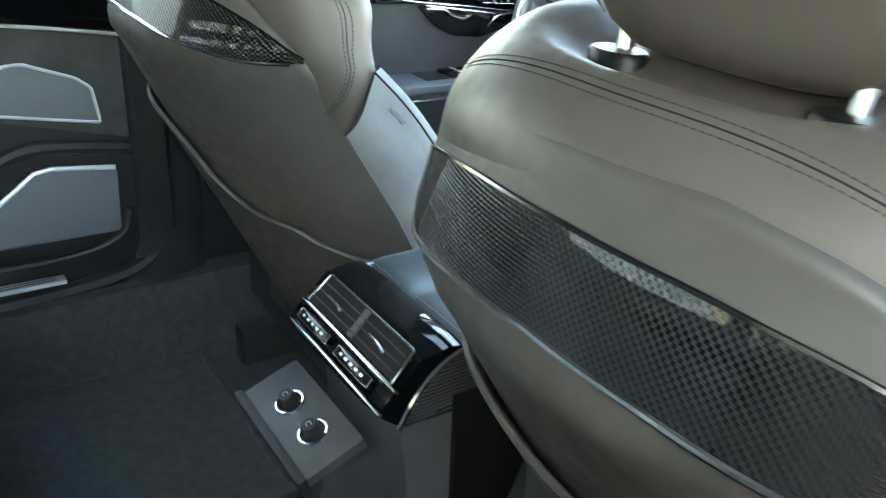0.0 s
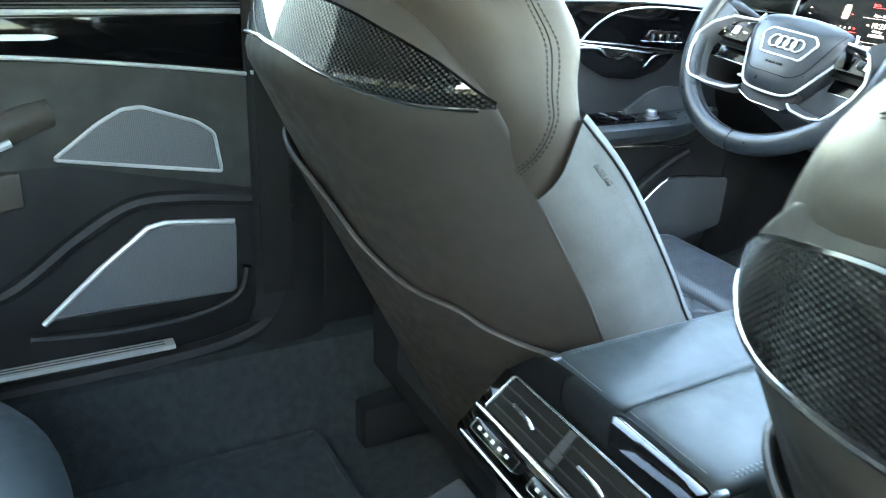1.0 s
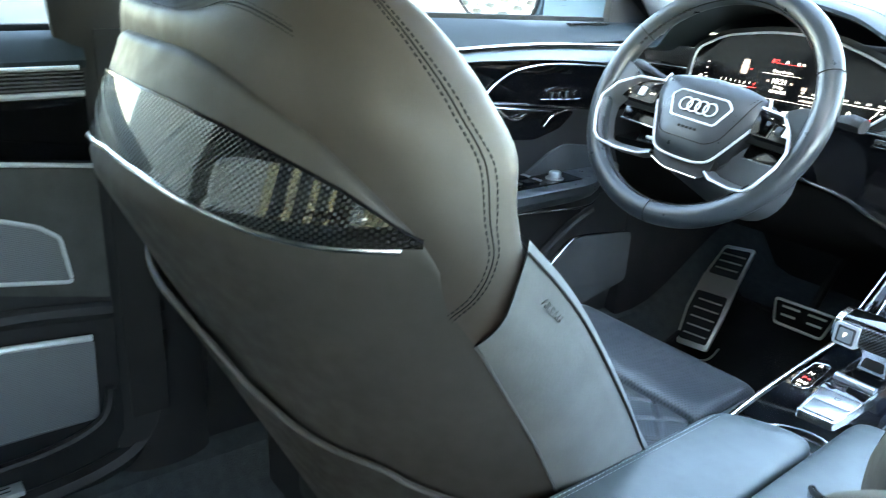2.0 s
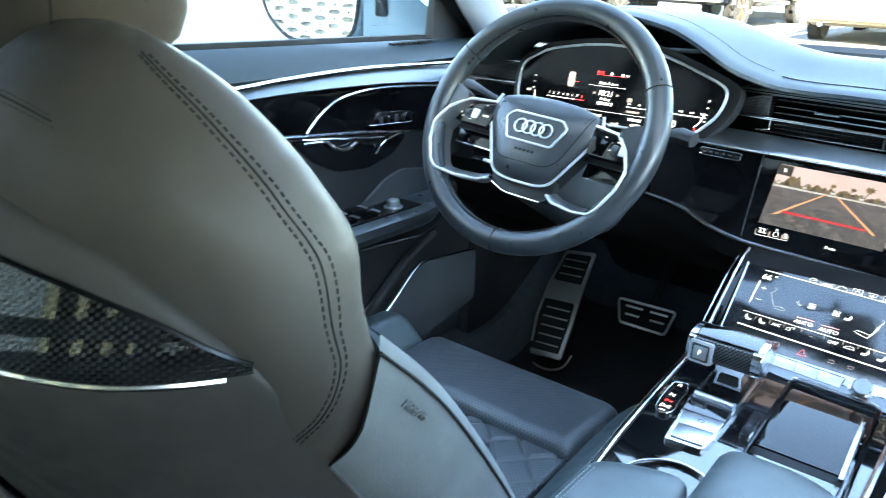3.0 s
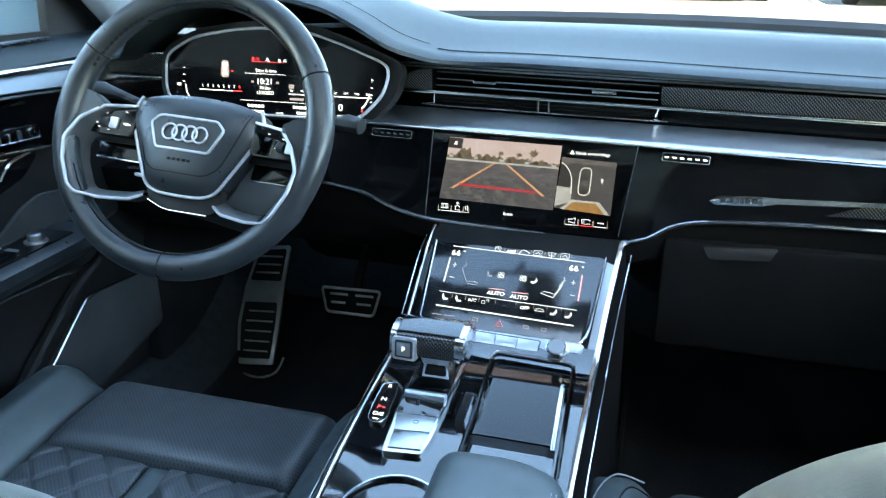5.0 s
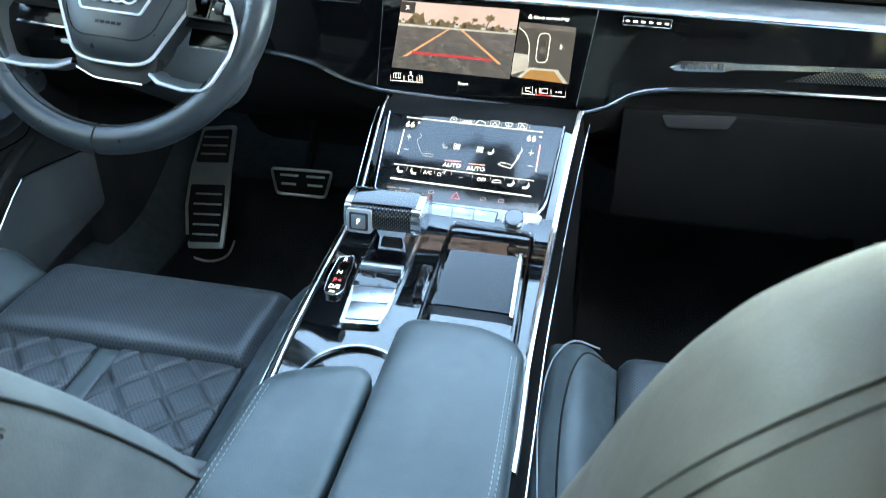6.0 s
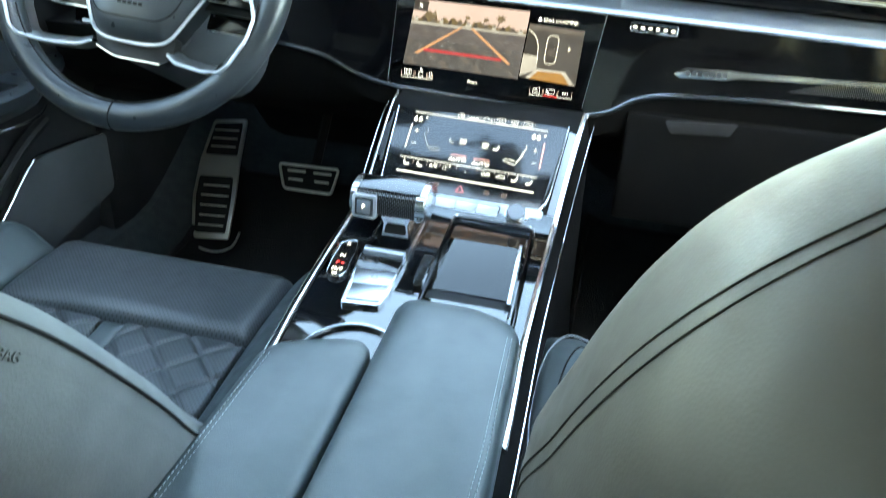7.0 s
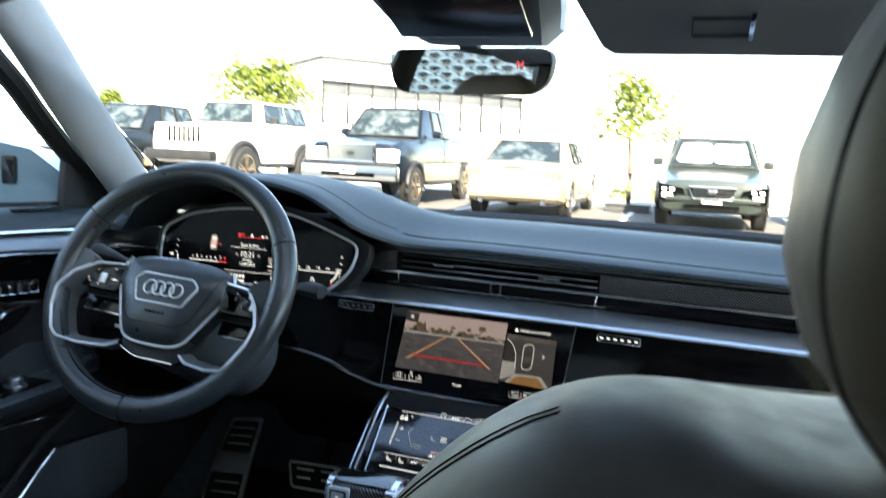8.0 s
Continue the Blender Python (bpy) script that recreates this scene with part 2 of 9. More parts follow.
# ---- tools to shape meshes ----
def mesh_of(bm, name, smooth=40):
    bmesh.ops.recalc_face_normals(bm, faces=bm.faces)
    me = bpy.data.meshes.new(name)
    bm.to_mesh(me)
    bm.free()
    if smooth:
        for p in me.polygons:
            p.use_smooth = True
        me.set_sharp_from_angle(angle=radians(smooth))
    return me


def thing(name, at, label, category, group="", kind=""):
    ob = new(name)
    ob.empty_display_size = 0.05
    ob.location = at
    return tagged(ob, label, category, group, kind)


def part(name, bm, mat, parent, label="", smooth=40):
    """One mesh, given in world places, under a thing (an Empty that only has a place) or under a part."""
    me = mesh_of(bm, name, smooth) if isinstance(bm, bmesh.types.BMesh) else bm
    if not me.materials:
        me.materials.append(mat)
    ob = new(name, me)
    ob.parent = parent
    if parent.type == "EMPTY":
        ob.matrix_parent_inverse = Matrix.Translation(-parent.location)
    return tagged(ob, label)


def whole(name, bm, mat, label, category, group="", kind="", smooth=40):
    me = mesh_of(bm, name, smooth)
    me.materials.append(mat)
    return tagged(new(name, me), label, category, group, kind)


def box(bm, lo, hi, bevel=0.0, segments=2, m=None):
    c = [(a + b) / 2 for a, b in zip(lo, hi)]
    s = [abs(b - a) for a, b in zip(lo, hi)]
    tmp = bmesh.new()
    bmesh.ops.create_cube(tmp, size=1.0, matrix=Matrix.Translation(c) @ Matrix.Diagonal((*s, 1)))
    if bevel:
        bmesh.ops.bevel(tmp, geom=tmp.edges[:], offset=min(bevel, min(s) * 0.49), segments=segments, affect="EDGES", profile=0.6)
    join(bm, tmp, m)
    return bm


def join(bm, tmp, m=None):
    if m is not None:
        bmesh.ops.transform(tmp, matrix=m, verts=tmp.verts)
    me = bpy.data.meshes.new("tmp")
    tmp.to_mesh(me)
    tmp.free()
    bm.from_mesh(me)
    bpy.data.meshes.remove(me)


def boxed(lo, hi, bevel=0.0, segments=2, m=None):
    return box(bmesh.new(), lo, hi, bevel, segments, m)


def loft(rows, closed=True, caps=True, bm=None):
    """A skin over rows of points; closed: each row is a ring."""
    bm = bm or bmesh.new()
    vs = [[bm.verts.new(p) for p in row] for row in rows]
    n = len(rows[0])
    for a, b in zip(vs, vs[1:]):
        for i in range(n if closed else n - 1):
            j = (i + 1) % n
            try:
                bm.faces.new((a[i], a[j], b[j], b[i]))
            except ValueError:
                pass
    if caps and closed:
        for row in (vs[0], vs[-1]):
            try:
                bm.faces.new(row)
            except ValueError:
                pass
    return bm


def tube(path, r, sides=8, closed=False, bm=None, flat=1.0, up=(0, 0, 1)):
    """A round bar along a path of points; r may be one radius or one for each point."""
    pts = [Vector(p) for p in path]
    n = len(pts)
    rows = []
    for i, p in enumerate(pts):
        a = pts[(i - 1) % n] if closed or i else pts[0]
        b = pts[(i + 1) % n] if closed or i < n - 1 else pts[-1]
        d = (b - a).normalized()
        s = d.cross(Vector(up))
        if s.length < 1e-4:
            s = d.cross(Vector((1, 0, 0)))
        s.normalize()
        w = s.cross(d).normalized()
        rad = r[i] if isinstance(r, (list, tuple)) else r
        rows.append([p + s * (rad * math.cos(k)) + w * (rad * flat * math.sin(k)) for k in [2 * math.pi * q / sides for q in range(sides)]])
    if closed:
        rows.append(rows[0])
        bm = loft(rows, True, False, bm)
        bmesh.ops.remove_doubles(bm, verts=bm.verts, dist=1e-6)
        return bm
    return loft(rows, True, True, bm)


def smooth_path(pts, steps=8, closed=False):
    """Catmull-Rom through the points."""
    P = [Vector(p) for p in pts]
    n = len(P)
    out = []
    for i in range(n if closed else n - 1):
        if closed:
            a, b, c, d = P[i - 1], P[i], P[(i + 1) % n], P[(i + 2) % n]
        else:
            a, b, c, d = P[max(i - 1, 0)], P[i], P[i + 1], P[min(i + 2, n - 1)]
        for k in range(steps):
            t = k / steps
            out.append(0.5 * (2 * b + (c - a) * t + (2 * a - 5 * b + 4 * c - d) * t * t + (3 * b - a - 3 * c + d) * t ** 3))
    if not closed:
        out.append(P[-1])
    return out


def prism(outline, m, depth, bevel=0.0, segments=2, bm=None):
    """A flat outline (x, y) raised by depth along z, put in place by m."""
    tmp = bmesh.new()
    lo = [tmp.verts.new((x, y, 0)) for x, y in outline]
    hi = [tmp.verts.new((x, y, depth)) for x, y in outline]
    n = len(outline)
    tmp.faces.new(lo[::-1])
    top = tmp.faces.new(hi)
    for i in range(n):
        tmp.faces.new((lo[i], lo[(i + 1) % n], hi[(i + 1) % n], hi[i]))
    if bevel:
        bmesh.ops.bevel(tmp, geom=list(top.edges), offset=bevel, segments=segments, affect="EDGES", profile=0.6)
    bm = bm or bmesh.new()
    join(bm, tmp, m)
    return bm


def table(x, pairs):
    """Smooth reading between pairs of (x, value)."""
    if x <= pairs[0][0]:
        return pairs[0][1]
    for (a, p), (b, q) in zip(pairs, pairs[1:]):
        if x <= b:
            t = (x - a) / (b - a)
            return p + (q - p) * t
    return pairs[-1][1]


def eased(x, pairs):
    if x <= pairs[0][0]:
        return pairs[0][1]
    for (a, p), (b, q) in zip(pairs, pairs[1:]):
        if x <= b:
            t = (x - a) / (b - a)
            t = t * t * (3 - 2 * t)
            return p + (q - p) * t
    return pairs[-1][1]


def flow(x, pairs):
    """Reading between pairs of (x, value) along a smooth curve without overshoot."""
    if x <= pairs[0][0]:
        return pairs[0][1]
    if x >= pairs[-1][0]:
        return pairs[-1][1]
    i = next(k for k in range(len(pairs) - 1) if x <= pairs[k + 1][0])

    def slope(k):
        return (pairs[k + 1][1] - pairs[k][1]) / (pairs[k + 1][0] - pairs[k][0])

    def tangent(k):
        if k == 0 or k == len(pairs) - 1:
            return slope(0 if k == 0 else k - 1)
        a, b = slope(k - 1), slope(k)
        return 0.0 if a * b <= 0 else 2 * a * b / (a + b)
    h = pairs[i + 1][0] - pairs[i][0]
    t = (x - pairs[i][0]) / h
    return (2 * t ** 3 - 3 * t * t + 1) * pairs[i][1] + (t ** 3 - 2 * t * t + t) * h * tangent(i) + (3 * t * t - 2 * t ** 3) * pairs[i + 1][1] + (t ** 3 - t * t) * h * tangent(i + 1)


def steps(a, b, n):
    return [a + (b - a) * i / (n - 1) for i in range(n)]


def plane_at(origin, right, up):
    """A frame whose x and y lie along right and up, z towards the viewer."""
    r, u = Vector(right).normalized(), Vector(up).normalized()
    w = r.cross(u).normalized()
    u = w.cross(r).normalized()
    m = Matrix((r, u, w)).transposed().to_4x4()
    m.translation = origin
    return m


def writing(name, text, size, mat, parent, m, depth=0.0004, align="CENTER"):
    """Built-in font lettering as a thin mesh."""
    cu = bpy.data.curves.new("text", "FONT")
    cu.body, cu.size, cu.align_x, cu.align_y, cu.extrude, cu.resolution_u = text, size, align, "CENTER", depth / 2, 2
    ob = bpy.data.objects.new("text", cu)
    scene.collection.objects.link(ob)
    me = bpy.data.meshes.new_from_object(ob.evaluated_get(bpy.context.evaluated_depsgraph_get()))
    bpy.data.objects.remove(ob)
    bpy.data.curves.remove(cu)
    me.materials.clear()
    me.transform(m)
    return part(name, me, mat, parent)


def slab(name, x0, y0, x1, y1, mat, parent, m, depth=0.0006, bevel=0.0, label=""):
    """A thin plate between two corners in the frame m."""
    return part(name, prism([(x0, y0), (x1, y0), (x1, y1), (x0, y1)], m, depth, bevel), mat, parent, label)


def quad_patch(name, outline, mat, parent, m, depth=0.0006, bevel=0.0, label=""):
    return part(name, prism(outline, m, depth, bevel), mat, parent, label)


def rounded(outline, r, n=4):
    """Corners of an outline cut to arcs of about r."""
    out = []
    k = len(outline)
    for i in range(k):
        p, a, b = Vector(outline[i]), Vector(outline[i - 1]), Vector(outline[(i + 1) % k])
        u, v = a - p, b - p
        ra, rb = min(r, u.length * 0.45), min(r, v.length * 0.45)
        s, e = p + u.normalized() * ra, p + v.normalized() * rb
        for q in range(n + 1):
            t = q / n
            out.append(tuple((1 - t) ** 2 * s + 2 * t * (1 - t) * p + t * t * e))
    return out


def bend(pts, r=0.006, n=4):
    """An open path whose inner corners are rounded by about r."""
    P = [Vector(p) for p in pts]
    out = [P[0]]
    for a, p, b in zip(P, P[1:], P[2:]):
        u, v = a - p, b - p
        ra, rb = min(r, u.length * 0.45), min(r, v.length * 0.45)
        e, f = p + u.normalized() * ra, p + v.normalized() * rb
        for q in range(n + 1):
            k = q / n
            out.append((1 - k) ** 2 * e + 2 * k * (1 - k) * p + k * k * f)
    out.append(P[-1])
    return out


def stitches(path, length=0.0034, gap=0.0026, r=0.0006, lift=(0, 0, 0), bm=None):
    """Short thread stitches along a path."""
    bm = bm or bmesh.new()
    P = [Vector(p) for p in path]
    dist = [0.0]
    for a, b in zip(P, P[1:]):
        dist.append(dist[-1] + (b - a).length)

    def at(s):
        for i in range(len(P) - 1):
            if s <= dist[i + 1]:
                t = (s - dist[i]) / max(dist[i + 1] - dist[i], 1e-9)
                return P[i].lerp(P[i + 1], t)
        return P[-1]
    s, L = 0.0, Vector(lift)
    verts, faces = [], []
    while s + length < dist[-1]:
        a, b = at(s) + L, at(s + length) + L
        d = (b - a).normalized()
        w = d.cross(Vector((0.3, 0.2, 1))).normalized() * r
        h = w.cross(d).normalized() * r
        base = len(verts)
        verts += [a + w, a + h, a - w, a - h, b + w, b + h, b - w, b - h]
        faces += [[base + q for q in f] for f in ((0, 1, 5, 4), (1, 2, 6, 5), (2, 3, 7, 6), (3, 0, 4, 7), (3, 2, 1, 0), (4, 5, 6, 7))]
        s += length + gap
    vs = [bm.verts.new(v) for v in verts]
    for f in faces:
        bm.faces.new([vs[i] for i in f])
    return bm

# ---- the car's shell: floor, roof, pillars, glass ----
def floor_height(x, y):
    tunnel = 0.10 * math.exp(-(x / 0.13) ** 4)
    side = 0.13 * eased(abs(x), [(0.58, 0), (0.70, 1)])
    front = 0.16 * eased(y, [(1.62, 0), (2.0, 1.0)])
    return 0.265 + tunnel + side + front


rows = [[(x, y, floor_height(x, y) + 0.006 * noise.noise((x * 5, y * 5, 0))) for x in steps(-0.76, 0.76, 40)] for y in steps(-0.6, 2.05, 50)]
whole("carpet_floor", loft(rows, False), CARPET, "charcoal carpet on the footwells of the car", "carpet", kind="structure")

# separate floor mats in the rear and front footwells
def floor_mat(x0, x1, y0, y1):
    bm = bmesh.new()
    top = [[(x, y, floor_height(x, y) + 0.022) for x in steps(x0, x1, 14)] for y in steps(y0, y1, 14)]
    loft(top, False, bm=bm)
    rim = [top[0][i] for i in range(14)] + [top[j][-1] for j in range(1, 14)] + [top[-1][i] for i in range(12, -1, -1)] + [top[j][0] for j in range(12, 0, -1)]
    tube(rim, 0.006, 6, True, bm)
    return bm


whole("floor_mat", floor_mat(-0.58, -0.15, 0.16, 0.60), CARPET, "dark carpet mat with a bound edge on the rear footwell", "floor mat")
whole("floor_mat", floor_mat(-0.62, -0.15, 1.20, 1.86), MAT_SHADED, "carpet mat under the steering wheel and pedals, footwell shade in its colour", "floor mat")
whole("floor_mat", floor_mat(0.15, 0.62, 1.20, 1.86), MAT_SHADED, "carpet mat in the passenger's footwell, shade in its colour", "floor mat")

# headliner and roof skin round an added, unseen glass opening that lets in sky
def roof_z(x, y, top, bow):
    return top - 0.05 * ((y - 0.4) / 1.0) ** 2 - bow * (abs(x) / 0.62) ** 4


def roof_with_opening(top, bow, half, y0, y1):
    bm = bmesh.new()
    xs = [-half, -0.55, -0.48, -0.42, -0.2, 0.0, 0.2, 0.42, 0.48, 0.55, half]
    ys = [y0, -0.5, -0.2, 0.0, 0.1, 0.3, 0.5, 0.7, 0.9, 1.02, 1.09, 1.15, y1]
    vs = {(i, j): bm.verts.new((x, y, roof_z(x, y, top, bow))) for i, x in enumerate(xs) for j, y in enumerate(ys)}
    for i in range(len(xs) - 1):
        for j in range(len(ys) - 1):
            if -0.42 <= xs[i] and xs[i + 1] <= 0.42 and 0.9 <= ys[j] and ys[j + 1] <= 1.09:
                continue
            bm.faces.new((vs[i, j], vs[i + 1, j], vs[i + 1, j + 1], vs[i, j + 1]))
    return bm


whole("ceiling", roof_with_opening(1.345, 0.05, 0.62, -0.75, 1.205), HEADLINER, "light grey cloth headliner of the car", "ceiling", kind="structure")
PAINT = material("car_paint_blue_grey", (0.17, 0.26, 0.32), 0.25, 0.5, 1.0)
whole("roof_skin", roof_with_opening(1.395, 0.06, 0.65, -0.85, 1.225), PAINT, "blue-grey painted roof of the car", "roof", kind="structure")

t = thing("window_3", (0, 0.56, 1.38), "unseen glass roof panel over the front seats, added for sky light", "window", kind="structure")
g = part("pane", boxed((-0.46, 0.87, 1.366), (0.46, 1.12, 1.370), 0.001), GLASS, t)
g.visible_shadow = False
for s in (-1, 1):
    part("opening_edge", boxed((s * 0.42 - 0.004, 0.89, 1.325), (s * 0.42 + 0.004, 1.10, 1.375), 0.002), HEADLINER, t)
for y in (0.895, 1.094):
    part("opening_edge", boxed((-0.42, y - 0.004, 1.306), (0.42, y + 0.004, 1.372), 0.002), HEADLINER, t)

# a-pillars with cloth trim and dark outer frame
def pillar(side):
    s = side
    t = thing("a_pillar", (s * 0.70, 1.6, 1.0), "grey cloth-trimmed windscreen pillar with a dark outer frame", "pillar", kind="structure")
    a = [(s * 0.715, 1.675, 0.960), (s * 0.702, 1.604, 1.020), (s * 0.692, 1.530, 1.083), (s * 0.690, 1.435, 1.183), (s * 0.685, 1.340, 1.283), (s * 0.650, 1.22, 1.365)]
    rows = []
    for x, y, z in smooth_path(a, 5):
        d = Vector((0.0, 0.62, 0.78))
        w = 0.047
        c = Vector((x, y, z))
        ring = []
        for k in range(12):
            g = 2 * math.pi * k / 12
            ring.append(c + Vector((-s * 0.022, 0, 0)) * math.cos(g) + d * w * math.sin(g))
        rows.append(ring)
    part("pillar_trim", loft(rows), PILLAR, t)
    b = [(s * 0.738, 1.60, 0.995), (s * 0.730, 1.563, 1.024), (s * 0.730, 1.483, 1.078), (s * 0.725, 1.406, 1.145), (s * 0.712, 1.343, 1.195), (s * 0.660, 1.18, 1.275), (s * 0.62, 1.0, 1.31), (s * 0.61, 0.55, 1.325), (s * 0.61, 0.0, 1.31)]
    part("door_seal", tube(smooth_path(b, 6), 0.017, 8), RUBBER, t)
    tri = [(1.462, 0.985), (1.60, 0.985), (1.472, 1.075)]
    m = plane_at((s * 0.742, 0, 0), (0, -s, 0), (0, 0, 1))
    part("corner_trim", prism([(-s * y, z) for y, z in (tri if s < 0 else tri[::-1])], m, 0.016, 0.004), PLASTIC, t)
    return t


pillar(-1)
pillar(1)
# b-pillars
for s in (-1, 1):
    t = thing("b_pillar", (s * 0.70, 0.58, 0.4), "black-trimmed centre pillar between the doors", "pillar", kind="structure")
    path = [(s * 0.715, 0.60, 0.36), (s * 0.725, 0.60, 0.60), (s * 0.722, 0.585, 0.95), (s * 0.66, 0.55, 1.20), (s * 0.61, 0.53, 1.32)]
    rows = []
    for p in smooth_path(path, 6):
        rows.append([p + Vector((0.022 * math.cos(g), 0.065 * math.sin(g), 0)) for g in [2 * math.pi * k / 14 for k in range(14)]])
    part("pillar_cover", loft(rows), PLASTIC, t)
    part("seat_belt", boxed((s * 0.675 - 0.002, 0.55, 0.5), (s * 0.675 + 0.002, 0.598, 1.0), 0.001), RUBBER, t, "black woven belt strap")

# windscreen, rear window, rear bulkhead
def sheet(rows, thick=0.004):
    bm = loft(rows, False)
    bmesh.ops.recalc_face_normals(bm, faces=bm.faces)
    bmesh.ops.solidify(bm, geom=bm.faces[:], thickness=thick)
    return bm


def screen_row(y, z, half, bow):
    return [(x, y - bow * (x / half) ** 2, z) for x in steps(-half, half, 15)]


t = thing("window_1", (0, 1.8, 1.0), "clear raked windscreen of the car", "window", kind="structure")
g = part("pane", sheet([screen_row(2.07, 0.965, 0.74, 0.22), screen_row(1.70, 1.148, 0.69, 0.17), screen_row(1.21, 1.362, 0.61, 0.09)]), GLASS, t)
g.visible_shadow = False
part("header", tube([(x, 1.212 - 0.09 * (x / 0.61) ** 2, 1.352) for x in steps(-0.61, 0.61, 15)], 0.014, 8, flat=0.5), HEADLINER, t)
part("cowl", tube([(x, 2.09 - 0.22 * (x / 0.74) ** 2, 0.957) for x in steps(-0.74, 0.74, 15)], 0.03, 8), RUBBER, t)

# glass out of view; its tint is added to weaken the light from behind
SHADED = bpy.data.materials.new("light_cutting_glass")
SHADED.use_nodes = True
_n = SHADED.node_tree.nodes
_n.remove(_n["Principled BSDF"])
_thin, _gloss, _mix = _n.new("ShaderNodeBsdfTransparent"), _n.new("ShaderNodeBsdfGlossy"), _n.new("ShaderNodeMixShader")
_thin.inputs["Color"].default_value = (0.78, 0.80, 0.80, 1)
_gloss.inputs["Roughness"].default_value = 0.01
_mix.inputs["Fac"].default_value = 0.05
SHADED.node_tree.links.new(_thin.outputs["BSDF"], _mix.inputs[1])
SHADED.node_tree.links.new(_gloss.outputs["BSDF"], _mix.inputs[2])
SHADED.node_tree.links.new(_mix.outputs["Shader"], _n["Material Output"].inputs["Surface"])
for s in (-1, 1):
    t = thing("window_4" if s < 0 else "window_5", (s * 0.70, 0.1, 1.0), "rear door glass, unseen, its tint added to cut light from behind", "window", kind="structure")
    part("pane", sheet([[(s * 0.742, y, 0.985) for y in (-0.62, 0.0, 0.56)], [(s * 0.70, y, 1.15) for y in (-0.58, 0.0, 0.55)], [(s * 0.63, y, 1.315) for y in (-0.5, 0.0, 0.54)]]), SHADED, t)
    whole("rear_side_panel", boxed((s * 0.69, -1.05, 0.25), (s * 0.74, -0.45, 0.99), 0.02), PLASTIC, "black trim panel beside the rear bench", "panel", kind="structure")
    whole("rear_pillar", sheet([[(s * 0.742, -1.08, 0.985), (s * 0.742, -0.60, 0.985)], [(s * 0.60, -0.72, 1.325), (s * 0.63, -0.48, 1.325)]], 0.02), HEADLINER, "cloth-covered rear pillar", "pillar", kind="structure")
    whole("kick_panel", boxed((s * 0.695, 1.56, 0.25), (s * 0.735, 2.04, 0.95), 0.01), MAT_SHADED, "carpeted kick panel beside the footwell, shade in its colour", "panel", kind="structure")
t = thing("window_2", (0, -0.75, 1.0), "raked rear window of the car", "window", kind="structure")
g = part("pane", sheet([[(x, -1.05, 0.98) for x in steps(-0.66, 0.66, 7)], [(x, -0.72, 1.30) for x in steps(-0.58, 0.58, 7)]]), SHADED, t)
whole("parcel_shelf", boxed((-0.68, -1.05, 0.90), (0.68, -0.55, 0.955), 0.015), PLASTIC, "black parcel shelf behind the rear seat", "shelf", kind="structure")

# rear bench
def rear_seat():
    t = thing("bench_seat", (0, -0.1, 0.3), "black leather rear bench seat with cushion and backrest", "seat")
    rows = []
    for x in steps(-0.66, 0.66, 29):
        z = 0.505 + 0.012 * math.cos(x * 14)
        e = 0.03 * (abs(x) / 0.66) ** 6
        f = 0.245 - 0.06 * (max(abs(x) - 0.33, 0) / 0.25) ** 2
        rows.append([(x, -0.55, 0.30), (x, -0.5, z - 0.03), (x, -0.2, z - 0.015 - e), (x, f - 0.08, z - e), (x, f - 0.03, z - 0.012 - e), (x, f, z - 0.05), (x, f - 0.005, 0.30)])
    part("cushion", loft(rows, True), LEATHER_SKY, t)
    rows = []
    for x in steps(-0.66, 0.66, 29):
        q = 0.015 * math.cos(x * 14)
        rows.append([(x, -0.42 + q, 0.46), (x, -0.48 + q, 0.7), (x, -0.58, 0.98), (x, -0.63, 1.01), (x, -0.67, 0.98), (x, -0.60, 0.46)])
    part("backrest", loft(rows, True), LEATHER_SKY, t)
    return t


rear_seat()
# body below the doors, bonnet and outer skin
for s in (-1, 1):
    whole("door_sill", boxed((s * 0.70, -0.5, 0.24), (s * 0.86, 1.72, 0.375), 0.03), PAINT, "painted sill below the door opening", "sill", kind="structure")
whole("scuff_plate", boxed((-0.742, -0.15, 0.372), (-0.705, 0.55, 0.380), 0.003), ALU, "brushed aluminium scuff plate on the sill", "trim", kind="structure")
rows = []
for y in steps(2.10, 3.25, 8):
    k = (y - 2.1) / 1.15
    rows.append([(x, y, 0.925 - 0.10 * k * k - 0.10 * (abs(x) / 0.85) ** 3) for x in steps(-0.85, 0.85, 13)])
whole("bonnet", sheet(rows, 0.01), PAINT, "blue-grey painted bonnet in front of the windscreen", "bonnet", kind="structure")
for s in (-1, 1):
    whole("front_wing", boxed((s * 0.80, 1.72, 0.2), (s * 0.90, 3.2, 0.80), 0.04), PAINT, "painted front wing of the car", "wing", kind="structure")
whole("firewall", boxed((-0.74, 2.03, 0.25), (0.74, 2.06, 0.95)), PLASTIC, "black footwell bulkhead", "bulkhead", kind="structure")
whole("rear_bulkhead", boxed((-0.74, -1.1, 0.2), (0.74, -1.05, 0.95)), PLASTIC, "black bulkhead behind the rear seat", "bulkhead", kind="structure")

# ---- dashboard ----
DASH = thing("dashboard", (0, 1.55, 0.45), "black dashboard with aluminium shelf, gloss panels and wide air vents", "dashboard")
LIP_Z = [(-0.74, 0.955), (-0.64, 0.965), (-0.585, 1.005), (-0.53, 1.037), (-0.46, 1.055), (-0.37, 1.060), (-0.29, 1.048), (-0.23, 1.022), (-0.18, 0.990), (-0.135, 0.971), (-0.09, 0.967), (0.0, 0.9655), (0.36, 0.954), (0.74, 0.943)]
